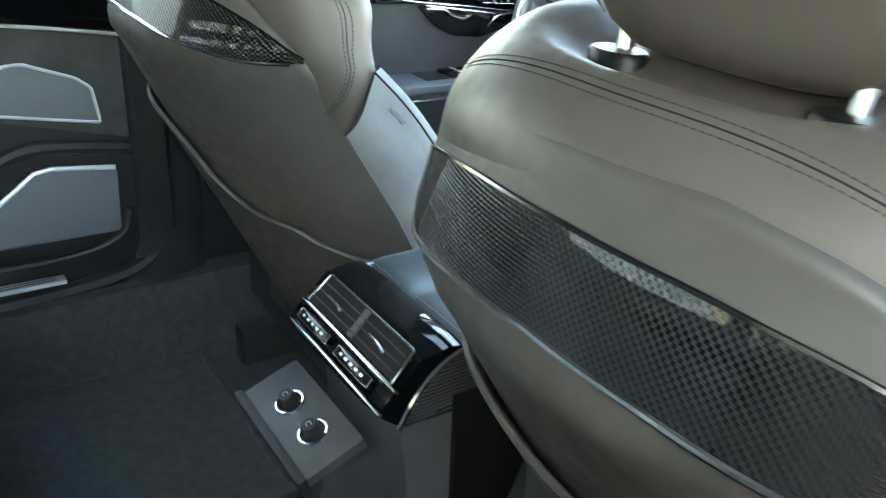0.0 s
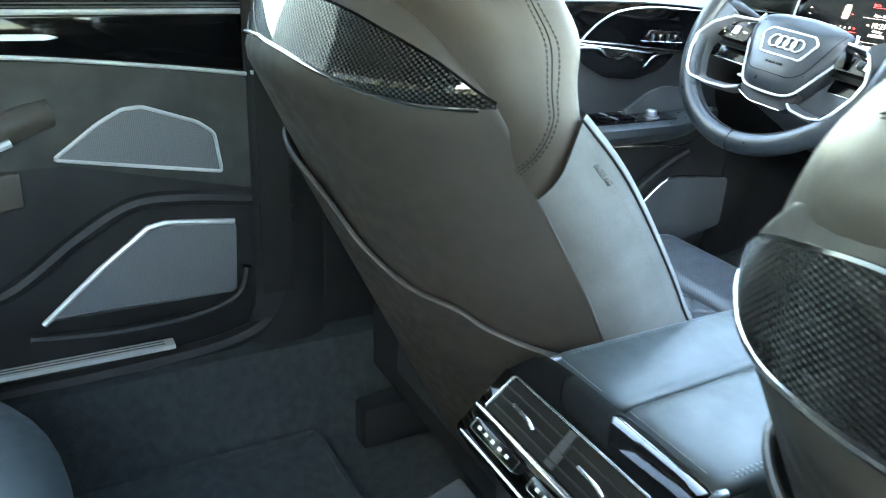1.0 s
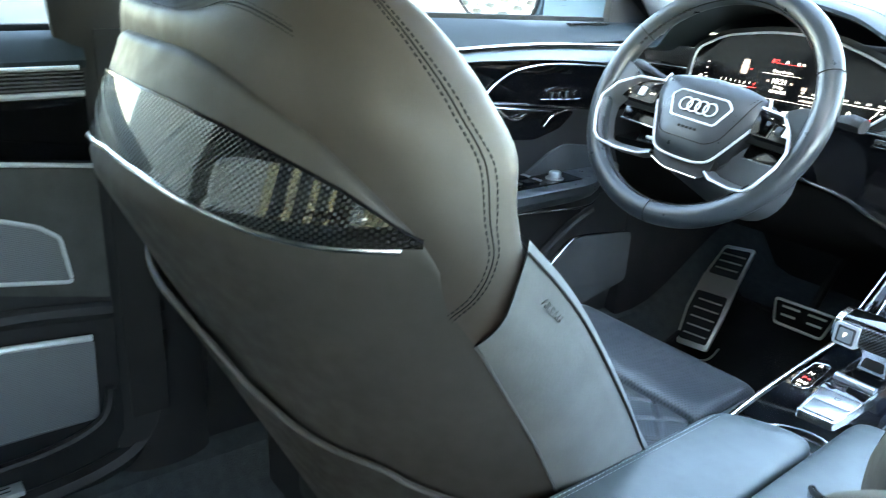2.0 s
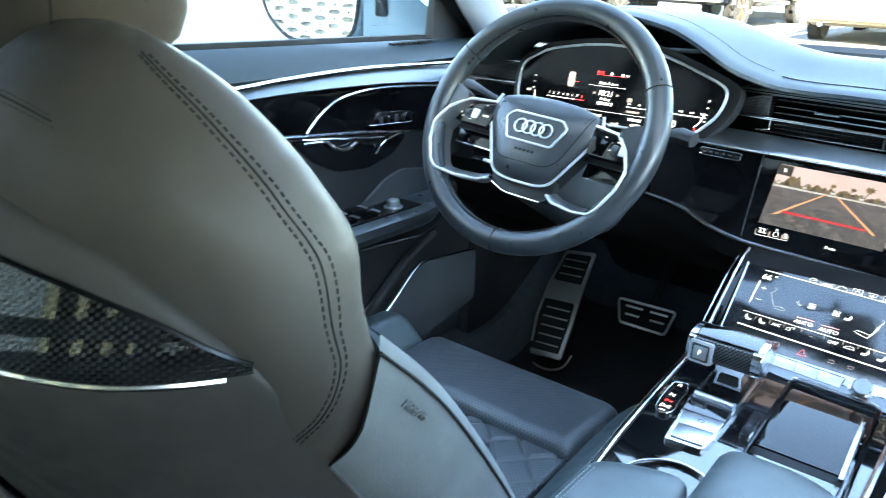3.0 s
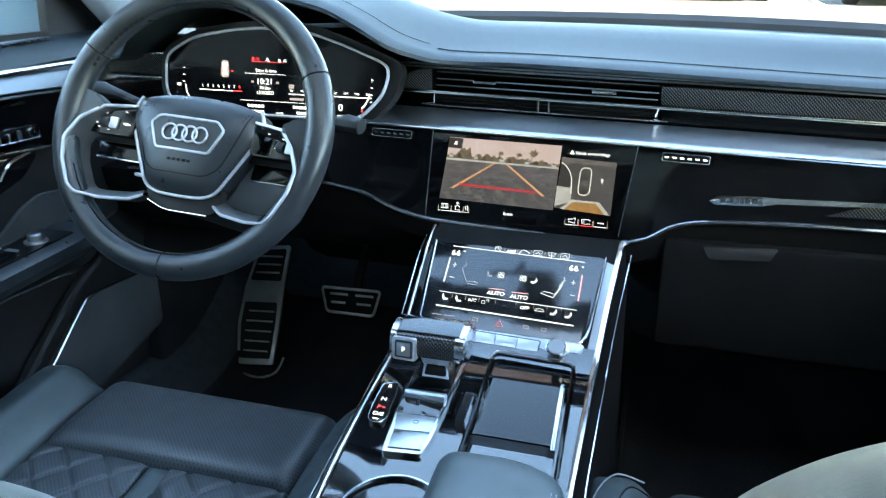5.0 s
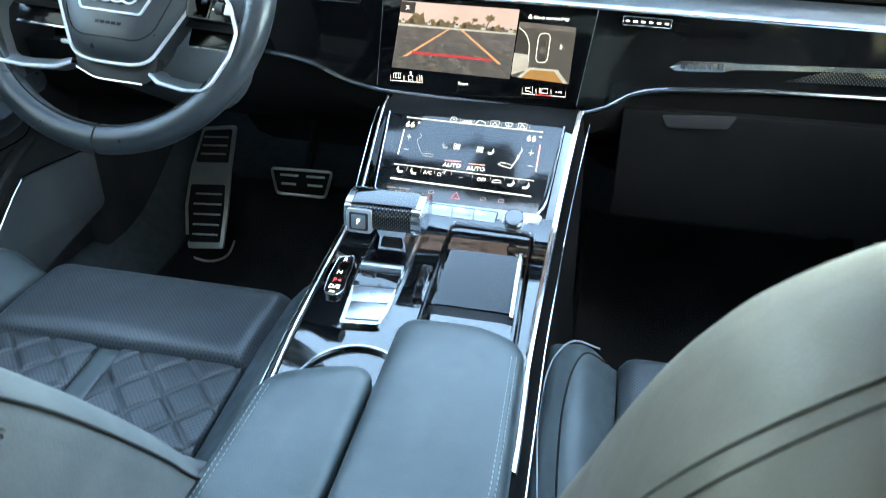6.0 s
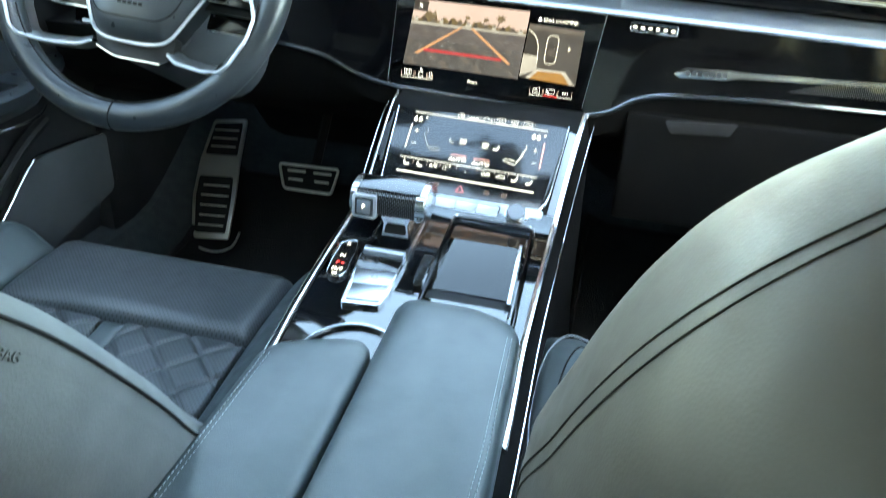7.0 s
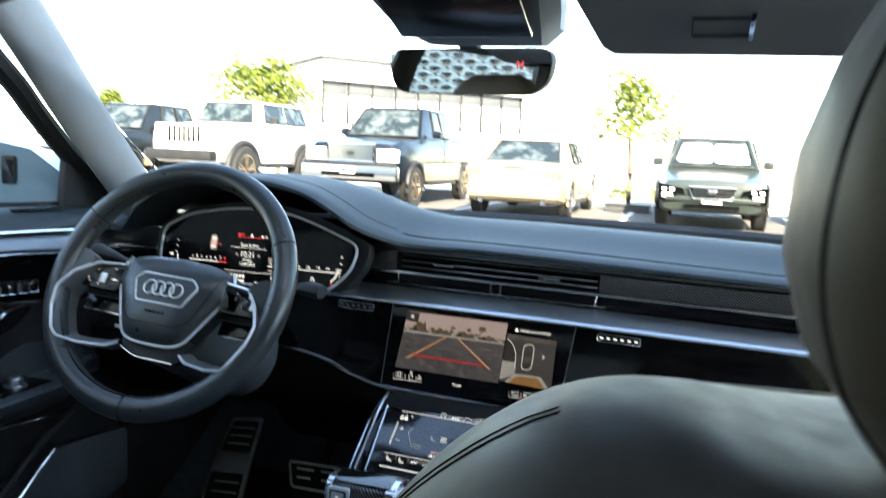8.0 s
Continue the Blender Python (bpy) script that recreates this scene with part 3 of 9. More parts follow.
LIP_Y = [(-0.74, 1.56), (-0.64, 1.50), (-0.56, 1.46), (-0.22, 1.46), (-0.12, 1.545), (-0.05, 1.565), (0.74, 1.565)]
XS = steps(-0.74, 0.74, 150)


def dash_top(x, v):
    lz, ly = flow(x, LIP_Z), flow(x, LIP_Y)
    fy, fz = 2.06 - 0.42 * x * x, 0.968
    e = v * v * (3 - 2 * v)
    ridge = 0.030 * math.exp(-((v - 0.42) / 0.25) ** 2)
    dip = -0.012 * math.exp(-((v - 0.72) / 0.05) ** 2) if x > -0.16 else 0.0
    return (x, ly + (fy - ly) * v, lz + (fz - lz) * e + ridge * (1 - (v > 0.98)) + dip)


rows = []
for x in XS:
    lz, ly = flow(x, LIP_Z), flow(x, LIP_Y)
    under = [(x, ly + 0.10, lz - 0.024), (x, ly + 0.008, lz - 0.011), (x, ly - 0.003, lz - 0.007), (x, ly - 0.002, lz - 0.002)]
    rows.append(under + [dash_top(x, v) for v in (0.02, 0.05, 0.1, 0.18, 0.26, 0.34, 0.42, 0.5, 0.58, 0.64, 0.68, 0.70, 0.72, 0.74, 0.78, 0.86, 0.94, 1.0)])
part("top_pad", loft(rows, False), DASHSKIN, DASH, "stitched black dash top pad")
seam = [Vector(dash_top(x, 0.075)) + Vector((0, 0, 0.0012)) for x in steps(-0.15, 0.72, 60)]
part("stitching", stitches(seam, 0.0038, 0.0022, 0.0005), THREAD_DARK, DASH)
seam = [Vector(dash_top(x, 0.075)) + Vector((0, 0.004, 0.0008)) for x in steps(-0.15, 0.72, 60)]
part("seam", tube(seam, 0.0009, 5), SEAM, DASH)
edge = [Vector(dash_top(x, 0.10)) + Vector((0, 0, 0.0012)) for x in steps(-0.56, -0.16, 40)]
part("stitching", stitches(edge, 0.0038, 0.0022, 0.0005), THREAD_DARK, DASH)

# recessed vent band behind the chrome strip; band and shelf fall gently towards the passenger
LEVEL = Matrix(((1, 0, 0, 0), (0, 1, 0, 0), (-0.0205, 0, 1, 0), (0, 0, 0, 1)))


def dash_part(name, bm, mat, label=""):
    bm.transform(LEVEL)
    return part(name, bm, mat, DASH, label)


dash_part("vent_back", boxed((-0.73, 1.625, 0.870), (0.73, 1.645, 0.966), 0.002), SATIN_BLACK)
dash_part("vent_roof", boxed((-0.20, 1.578, 0.9545), (0.72, 1.64, 0.9580), 0.0015), SATIN_BLACK)
for y, z in ((1.572, 0.9528), (1.576, 0.9480)):
    dash_part("upper_line", boxed((-0.215, y, z - 0.0010), (0.72, y + 0.006, z + 0.0010), 0.0006), SPOKE_SATIN, "thin dull-metal line above the vents")
dash_part("vent_shadow_gap", boxed((-0.215, 1.580, 0.9490), (0.72, 1.62, 0.9520), 0.001), SATIN_BLACK)
for x0, x1 in ((-0.157, 0.159), (0.552, 0.70)):
    for k, z in enumerate((0.9412, 0.9318, 0.9228)):
        slat = dash_part("vent_slat", boxed((x0, 1.583 - 0.0025 * k, z - 0.0012), (x1, 1.612, z + 0.0012), 0.0008), PIANO_DULL)
        nose = tube([(x0, 1.582 - 0.0025 * k, z + 0.0002), (x1, 1.582 - 0.0025 * k, z + 0.0002)], 0.0008, 6)
        nose.transform(LEVEL)
        part("slat_edge", nose, SPOKE_SATIN if k else PLASTIC_GREY, slat, "dull metal edge of the slat")
for x, z in ((-0.0842, 0.9311), (0.0858, 0.9287)):
    dash_part("vent_tab", boxed((x - 0.017, 1.573, z - 0.0019), (x + 0.017, 1.584, z + 0.0019), 0.0012), CHROME, "chrome tab on the vent slat")
dash_part("chrome_strip", boxed((-0.225, 1.5655, 0.9126), (0.72, 1.5735, 0.9168), 0.0016), CHROME, "satin chrome strip across the vents")
dash_part("lower_vent", boxed((-0.160, 1.580, 0.8945), (0.160, 1.584, 0.9120), 0.001), SATIN_BLACK)
dash_part("lower_vent_rim", tube(smooth_path([(-0.1585, 1.572, 0.9120), (-0.1590, 1.572, 0.8985), (-0.1545, 1.572, 0.8948), (0.150, 1.572, 0.8950), (0.156, 1.572, 0.8975), (0.160, 1.572, 0.9120)], 3), 0.0010, 6), CHROME)
for x in (-0.0055, 0.0096):
    dash_part("vent_divider", boxed((x - 0.0008, 1.571, 0.8955), (x + 0.0008, 1.580, 0.9110), 0.0004), PLASTIC_GREY)
for k in range(2):
    dash_part("lower_slat", boxed((-0.155, 1.5765, 0.9000 + 0.0055 * k), (0.155, 1.60, 0.9012 + 0.0055 * k), 0.0004), PIANO_DULL)
dash_part("carbon_trim", boxed((0.1625, 1.566, 0.9180), (0.538, 1.585, 0.9440), 0.002), CARBON_FINE, "lacquered carbon-fibre trim beside the vents")
wedge = [(-0.2210, 0.9180), (-0.1605, 0.9180), (-0.1605, 0.9470), (-0.1780, 0.9460), (-0.1950, 0.9410), (-0.2100, 0.9320), (-0.2190, 0.9230)]
dash_part("carbon_trim", prism(wedge, plane_at((0, 1.585, 0), (1, 0, 0), (0, 0, 1)), 0.019, 0.0015), CARBON_FINE, "lacquered carbon-fibre trim beside the vents")
dash_part("gloss_trim", boxed((0.165, 1.572, 0.8910), (0.72, 1.587, 0.9120), 0.002), PIANO)
dash_part("vent_frame", tube([(0.545, 1.566, 0.9185), (0.705, 1.566, 0.9185), (0.705, 1.566, 0.945), (0.545, 1.566, 0.945)], 0.0014, 6, True), CHROME)
# driver's side vent, beside the instruments
part("carbon_trim", boxed((-0.72, 1.535, 0.930), (-0.575, 1.56, 0.962), 0.002), CARBON_FINE, DASH, "lacquered carbon-fibre trim beside the instruments")
part("chrome_strip", boxed((-0.72, 1.530, 0.9225), (-0.572, 1.538, 0.9275), 0.0015), CHROME, DASH)
part("chrome_strip", boxed((-0.72, 1.532, 0.9615), (-0.578, 1.540, 0.9645), 0.0012), CHROME, DASH)
part("gloss_trim", boxed((-0.72, 1.545, 0.885), (-0.57, 1.57, 0.9225), 0.002), PIANO_DULL, DASH)

# aluminium shelf
rows, lip = [], []
for x in steps(-0.575, 0.73, 60):
    back = 1.566
    front = 1.502 + 0.02 * eased(-x, [(0.26, 0), (0.5, 1)])
    rows.append([(x, back, 0.8917), (x, front + 0.010, 0.8822), (x, front + 0.002, 0.8805), (x, front - 0.001, 0.8782), (x, front, 0.8762), (x, front + 0.02, 0.8745), (x, back, 0.878)])
    if x > -0.25:
        lip.append((x, front - 0.002, 0.8775))
dash_part("shelf", loft(rows, True), ALU, "brushed aluminium shelf across the dashboard")
dash_part("shelf_edge", tube(lip, 0.0018, 6), CHROME, "bright front edge of the shelf")

# upper gloss panel with the chrome lower curve
CURVE = [(-0.66, 0.792), (-0.45, 0.797), (-0.33, 0.796), (-0.29, 0.7925), (-0.245, 0.785), (-0.19, 0.765), (-0.143, 0.7555), (0.0, 0.750), (0.127, 0.7465), (0.16, 0.754), (0.195, 0.7745), (0.23, 0.783), (0.27, 0.786), (0.376, 0.791), (0.73, 0.795)]


def curve_z(x):
    return flow(x, CURVE)


def face_y(z):
    return 1.501 - (0.862 - z) * 0.225


rows = []
for x in steps(-0.64, 0.73, 110):
    zc = curve_z(x)
    zt = 0.8755 - 0.0205 * x
    rows.append([(x, 1.56, zt), (x, face_y(zt), zt)] + [(x, face_y(zt + (zc - zt) * k / 5), zt + (zc - zt) * k / 5) for k in range(1, 6)] + [(x, 1.55, zc - 0.004)])
part("gloss_panel", loft(rows, True), PIANO, DASH, "piano-black upper dashboard panel")
part("chrome_curve", tube([(x, face_y(curve_z(x)) - 0.001, curve_z(x) - 0.001) for x in steps(-0.64, 0.73, 120)], 0.0034, 8), CHROME, DASH, "chrome curve under the gloss panel")

# lower dash and glovebox
rows = []
for x in steps(-0.70, 0.73, 60):
    zc = curve_z(x) - 0.004
    rows.append([(x, 1.56, zc), (x, face_y(zc) + 0.006, zc - 0.003), (x, face_y(zc) + 0.008, zc - 0.03), (x, 1.512, 0.705), (x, 1.56, 0.668), (x, 1.68, 0.66), (x, 1.8, 0.68)])
part("lower_panel", loft(rows, True), SOFT_BLACK, DASH)
part("glovebox_door", boxed((0.185, 1.468, 0.60), (0.69, 1.50, 0.757), 0.008, m=Matrix.Translation((0, 0.01, 0))), SOFT_BLACK, DASH)
HANDLE_AT = plane_at((0.281, 1.4775, 0.747), (1, 0, 0.07), (0, 0.2, 1))
part("glovebox_handle", prism(rounded([(-0.046, 0.007), (0.046, 0.007), (0.036, -0.009), (-0.038, -0.009)], 0.004), HANDLE_AT, 0.004, 0.001), PLASTIC, DASH, "black glovebox handle")

# flap with small buttons on each side of the screen
F = plane_at((0, 1.4985, 0.8658), (1, 0, -0.0205), (0, 0.22, 1))
for x0, x1 in ((-0.229, -0.170), (0.172, 0.231)):
    fr = rounded([(x0, -0.0052), (x1, -0.0052), (x1, 0.0052), (x0, 0.0052)], 0.002)
    holder = part("switch_panel", prism(fr, F, 0.0015, 0.0005), PIANO_DULL, DASH)
    pts = [F @ Vector((x, y, 0.0014)) for x, y in fr]
    part("button_rim", tube(pts, 0.0006, 5, True), CHROME, holder)
    for k in range(6):
        xx = x0 + (x1 - x0) * (k + 0.6) / 6.2
        slab("button_mark", xx - 0.0025, -0.0012, xx + 0.0025, 0.0010, G_WHITE if x0 > 0 else PLASTIC_GREY, holder, F @ Matrix.Translation((0, 0, 0.0016)), 0.0004)

# badge bar on the passenger's panel: a plain shape
B = plane_at((0.235, face_y(0.813) - 0.0015, 0.813), (1, 0, 0.04), (0, 0.22, 1))
badge = part("badge_bar", prism([(0.0, -0.002), (0.008, -0.0065), (0.066, -0.0065), (0.080, -0.0015), (0.47, -0.001), (0.47, 0.004), (0.082, 0.0035), (0.070, 0.0060), (0.012, 0.0060)], B, 0.004, 0.001), CHROME, DASH, "satin chrome trim bar on the gloss panel")
for k in range(7):
    slab("badge_mark", 0.014 + k * 0.0075, -0.0035, 0.0195 + k * 0.0075, 0.003, PLASTIC_GREY, badge, B @ Matrix.Translation((0, 0, 0.0042)), 0.0006)
part("carbon_inlay", prism([(0.14, 0.0105), (0.20, 0.03), (0.47, 0.038), (0.47, 0.0105)], plane_at((0.235, face_y(0.80) - 0.0012, 0.790), (1, 0, 0.02), (0, 0.22, 1)), 0.002, 0.0006), CARBON_FINE, DASH, "carbon-fibre inlay in the gloss panel")

# ---- instrument cluster ----
CL = thing("instrument_cluster", (-0.385, 1.53, 0.94), "wide digital instrument display lit white and red on black", "instrument panel")
C = plane_at((-0.385, 1.512, 0.935), (1, 0, 0), (0, 0.25, 1))
outline = rounded([(-0.180, 0.030), (-0.132, 0.0575), (-0.060, 0.0700), (-0.012, 0.0728), (0.055, 0.0680), (0.108, 0.0525), (0.176, 0.0275), (0.1785, 0.0100), (0.170, -0.0175), (0.135, -0.0520), (-0.145, -0.0520), (-0.178, -0.030)], 0.018, 4)
glass = part("display_glass", prism(outline, C, 0.004, 0.001), SCREEN_AR, CL)
part("display_rim", tube([C @ Vector((x, y, 0.004)) for x, y in outline], 0.0022, 8, True), SATIN, CL, "satin chrome frame of the instrument display")
part("hood_lining", prism([(x * 1.09, y * 1.14 + 0.002) for x, y in outline], C @ Matrix.Translation((0, 0, -0.03)), 0.024), PLASTIC, CL)
D = C @ Matrix.Translation((0, 0, 0.0045))


def mark(x0, y0, x1, y1, mat=None, where=None, on=None):
    return slab("lit_mark", x0, y0, x1, y1, mat or G_WHITE, on or glass, where or D, 0.0003)


def word(text, size, x, y, mat=None, where=None, on=None, align="CENTER"):
    return writing("lit_word", text, size, mat or G_WHITE, on or glass, (where or D) @ Matrix.Translation((x, y, 0)), 0.0003, align)


word("10:21", 0.0125, -0.0135, -0.0040)
word("Friday", 0.0070, -0.0125, -0.0128)
word("12/9/2022", 0.0072, -0.0120, -0.0200)
word("Date & time", 0.0068, -0.0115, 0.0118)
mark(-0.046, 0.0068, 0.020, 0.0074)
mark(-0.036, 0.0240, 0.016, 0.0247, G_RED)
word("175", 0.0058, -0.0270, 0.0278, G_RED)
mark(-0.0350, 0.0258, -0.0315, 0.0305, G_RED)
quad_patch("lit_symbol", [(-0.0125, 0.0256), (-0.0065, 0.0256), (-0.0095, 0.0305)], G_WHITE, glass, D, 0.0003)
word("62", 0.0055, 0.0180, 0.0270)
mark(0.0080, 0.0250, 0.0115, 0.0290)
for x in (-0.0330, 0.0075):
    slab("lit_mark", x - 0.0022, -0.0062, x + 0.0022, -0.0030, G_DUSK, glass, D, 0.0003)
# small car seen from above
quad_patch("lit_symbol", rounded([(-0.0850, 0.0000), (-0.0730, 0.0000), (-0.0722, 0.0110), (-0.0738, 0.0245), (-0.0842, 0.0245), (-0.0858, 0.0110)], 0.003), G_DUSK, glass, D, 0.0003)
for y0, y1, w in ((0.0165, 0.0210, 0.0042), (0.0035, 0.0072, 0.0038), (0.0080, 0.0155, 0.0036)):
    quad_patch("lit_symbol", rounded([(-0.0790 - w, y0), (-0.0790 + w, y0), (-0.0790 + w, y1), (-0.0790 - w, y1)], 0.0012), G_WHITE if y0 != 0.0080 else G_PINK, glass, D @ Matrix.Translation((0, 0, 0.0003)), 0.0003)
mark(-0.0690, 0.0085, -0.0650, 0.0100, G_RED)
for k in range(8):
    word(str(k + 1), 0.0062, -0.1160 + k * 0.0088, -0.0135, G_RED if k > 6 else G_WHITE)
mark(-0.121, -0.0200, -0.066, -0.0186)
mark(-0.066, -0.0200, -0.050, -0.0186, G_RED)
for k, v in enumerate(("20", "40", "60", "80", "100", "120", "140", "160")):
    word(v, 0.0050, 0.030 + k * 0.0170, -0.0150)
mark(0.026, -0.0205, 0.155, -0.0192)
word("0", 0.0150, 0.1080, -0.0355)
mark(0.1030, -0.0470, 0.1130, -0.0458)
word("P", 0.0070, 0.1545, 0.0045)
for k in range(3):
    mark(0.1525, -0.006 - k * 0.010, 0.1560, -0.0045 - k * 0.010)
    mark(-0.1500, 0.0105 - k * 0.010, -0.1465, 0.0120 - k * 0.010)
part("lit_symbol", tube([D @ Vector(p) for p in ((0.1520, -0.0160, 0.0004), (0.1460, -0.0290, 0.0004), (0.1400, -0.0350, 0.0004))], 0.0009, 5), G_WHITE, glass)
mark(0.1400, -0.0400, 0.1425, -0.0365, G_RED)
part("lit_symbol", tube([D @ Vector(p) for p in ((-0.1450, -0.0130, 0.0004), (-0.1430, -0.0250, 0.0004), (-0.1385, -0.0310, 0.0004))], 0.0009, 5), G_WHITE, glass)
quad_patch("lit_symbol", [(-0.1600, -0.0150), (-0.1540, -0.0150), (-0.1540, -0.0110), (-0.1600, -0.0122)], G_WHITE, glass, D, 0.0003)
for x0, x1, y in ((-0.040, -0.012, -0.0395), (-0.034, -0.012, -0.0475), (0.034, 0.056, -0.0385), (0.040, 0.056, -0.0465)):
    for k in range(5):
        w = (x1 - x0) / 5
        mark(x0 + k * w, y - 0.0020, x0 + k * w + w * 0.72, y + 0.0022)
part("lit_symbol", tube([D @ Vector((x, -0.0480 + dy, 0.0004)) for x, dy in ((0.0070, 0), (0.0150, 0), (0.0165, 0.0014), (0.0180, 0), (0.0165, -0.0014), (0.0150, 0))], 0.0007, 5), G_WHITE, glass)
mark(-0.052, -0.0322, 0.062, -0.0316)
mark(0.026, -0.0120, 0.034, -0.0060, G_DUSK)
mark(0.028, -0.0285, 0.050, -0.0250, G_DUSK)

# ---- upper touch screen ----
TS = thing("touch_screen", (0, 1.50, 0.81), "upper touch screen showing a parking camera picture", "screen")
S = plane_at((0.0, 1.5005, 0.8625), (1, 0, 0), (0, 0.2225, 1))
pane = part("screen_pane", prism(rounded([(-0.138, 0.013), (0.140, 0.011), (0.127, -0.115), (-0.142, -0.108)], 0.004), S, 0.002, 0.0006), SCREEN_DEEP, TS)
S2 = S @ Matrix.Translation((0, 0, 0.0024))


def patch(outline, mat, lift=0.0):
    return quad_patch("picture_patch", outline, mat, pane, S2 @ Matrix.Translation((0, 0, lift)), 0.0003)




def pic(u, v):
    """Place in the camera picture: u across, v down, both 0 to 1."""
    top, low = Vector((-0.1140, 0.0070)).lerp(Vector((0.0418, 0.0048)), u), Vector((-0.1250, -0.0790)).lerp(Vector((0.0360, -0.0828)), u)
    return tuple(top.lerp(low, v))


patch([pic(0, 0), pic(1, 0), pic(1, 1), pic(0, 1)], P_ROAD)
patch([pic(0, 0), pic(1, 0), pic(1, 0.30), pic(0, 0.28)], P_SKY, 0.0003)
random.seed(5)
ridge = [pic(0, 0.32), pic(1, 0.33)] + [pic(1 - k / 40, 0.27 + 0.02 * (1 - k / 40) + random.uniform(-0.06, 0.02) - (0.10 if 31 < k < 36 else 0)) for k in range(41)]
patch(ridge, P_FAR, 0.0006)
for k in range(13):
    u, w = 0.02 + k * 0.076, random.uniform(0.030, 0.058)
    low = 0.315 + 0.02 * u
    patch([pic(u, low), pic(u + w, low), pic(u + w * 0.95, low - 0.035), pic(u + w * 0.7, low - 0.065), pic(u + w * 0.3, low - 0.065), pic(u + w * 0.05, low - 0.03)], (P_PALE, P_DARK, P_GREY)[k % 3], 0.0009)
    patch([pic(u + w * 0.25, low - 0.035), pic(u + w * 0.75, low - 0.035), pic(u + w * 0.66, low - 0.056), pic(u + w * 0.34, low - 0.056)], P_DARK, 0.0012)
for u, v, h in ((0.745, 0.16, 0.13), (0.62, 0.20, 0.08), (0.46, 0.20, 0.08)):
    patch([pic(u, v + h), pic(u + 0.008, v + h), pic(u + 0.03 * h / 0.13, v), pic(u + 0.022 * h / 0.13, v)], P_DARK, 0.0012)
    patch([pic(u + 0.025 + 0.05 * h / 0.13 * math.cos(a) * (0.55 + 0.45 * (q % 2)), v - 0.005 + 0.065 * h / 0.13 * math.sin(a) * (0.5 + 0.5 * (q % 2))) for q, a in enumerate([2 * math.pi * i / 14 for i in range(14)])][::-1], P_FAR, 0.0015)
patch([pic(0, 0.365), pic(0.5, 0.362), pic(1, 0.360), pic(1, 0.335), pic(0.5, 0.335), pic(0, 0.330)], P_PALE, 0.0012)
patch([pic(0, 0.470), pic(0.5, 0.490), pic(1, 0.500), pic(1, 0.488), pic(0.5, 0.478), pic(0, 0.458)], P_GREY, 0.0012)
for j in range(7):
    v0 = 0.60 + 0.058 * j
    for k in range(17):
        u0 = (k + (0.5 if j % 2 else 0.0)) / 17.5
        w = 0.050
        if u0 + w < 1.0:
            patch([pic(u0, v0 + 0.046), pic(u0 + w, v0 + 0.046), pic(u0 + w * 0.97, v0), pic(u0 + w * 0.03, v0)], P_SETTS if (j * 7 + k * 3) % 5 else P_GREY, 0.0004)
patch([(-0.1099, -0.0635), (-0.1040, -0.0632), (-0.0458, -0.0240), (-0.0490, -0.0240)], P_ORANGE, 0.0016)
patch([(0.0195, -0.0650), (0.0242, -0.0646), (-0.0313, -0.0240), (-0.0345, -0.0243)], P_ORANGE, 0.0016)
patch([(-0.0968, -0.0592), (0.0111, -0.0618), (0.0109, -0.0588), (-0.0971, -0.0558)], P_RED, 0.0018)
# view from above beside it
patch([(0.0430, -0.0100), (0.1155, -0.0130), (0.1132, -0.0834), (0.0372, -0.0790)], P_DIM)
patch([(0.0430, -0.0100), (0.1155, -0.0130), (0.1153, -0.0190), (0.0428, -0.0165)], P_GREY, 0.0003)
patch([(0.0428, -0.0170), (0.0480, -0.0215), (0.0545, -0.0300), (0.0575, -0.0400), (0.0582, -0.0490), (0.0400, -0.0490)][::-1], P_DARK, 0.0003)
patch([(0.0374, -0.0770), (0.0592, -0.0690), (0.0588, -0.0505), (0.0392, -0.0490)], P_PALE, 0.0005)
patch([(0.0505, -0.0800), (0.1055, -0.0830), (0.0918, -0.0680), (0.0606, -0.0680)], P_OCHRE, 0.0007)
patch([(0.0455, -0.0795), (0.0510, -0.0800), (0.0640, -0.0672), (0.0606, -0.0660)], P_PALE, 0.0009)
patch([(0.1050, -0.0830), (0.1120, -0.0833), (0.0985, -0.0680), (0.0930, -0.0690)], P_PALE, 0.0009)
patch([(0.0606, -0.0690), (0.0985, -0.0690), (0.0985, -0.0665), (0.0606, -0.0660)], P_PALE, 0.0009)
arc = [(0.0431, -0.0172), (0.0500, -0.0220), (0.0550, -0.0293), (0.0578, -0.0380), (0.0583, -0.0468), (0.0588, -0.0584)]
part("picture_line", tube([S2 @ Vector((p[0], p[1], 0.0012)) for p in smooth_path([(x, y, 0) for x, y in arc], 4)], 0.0007, 5), P_WHITE, pane)
shape = rounded([(0.0675, -0.0592), (0.0826, -0.0585), (0.0842, -0.0222), (0.0692, -0.0226)], 0.0070)
part("picture_line", tube([S2 @ Vector((x, y, 0.0012)) for x, y in shape], 0.0007, 5, True), P_WHITE, pane)
patch([(0.0720, -0.0470), (0.0790, -0.0470), (0.0800, -0.0360), (0.0725, -0.0360)], P_GREY, 0.0009)
for y in (-0.0350, -0.0530):
    patch([(0.0712, y - 0.0040), (0.0796, y - 0.0040), (0.0800, y + 0.0035), (0.0716, y + 0.0035)], P_DARK, 0.0010)
patch([(0.0970, -0.0410), (0.0995, -0.0410), (0.0995, -0.0380), (0.1015, -0.0380), (0.0990, -0.0350), (0.0970, -0.0355)], P_WHITE, 0.0009)
word("Check surroundings", 0.0056, 0.0830, -0.0035, None, S2, pane)
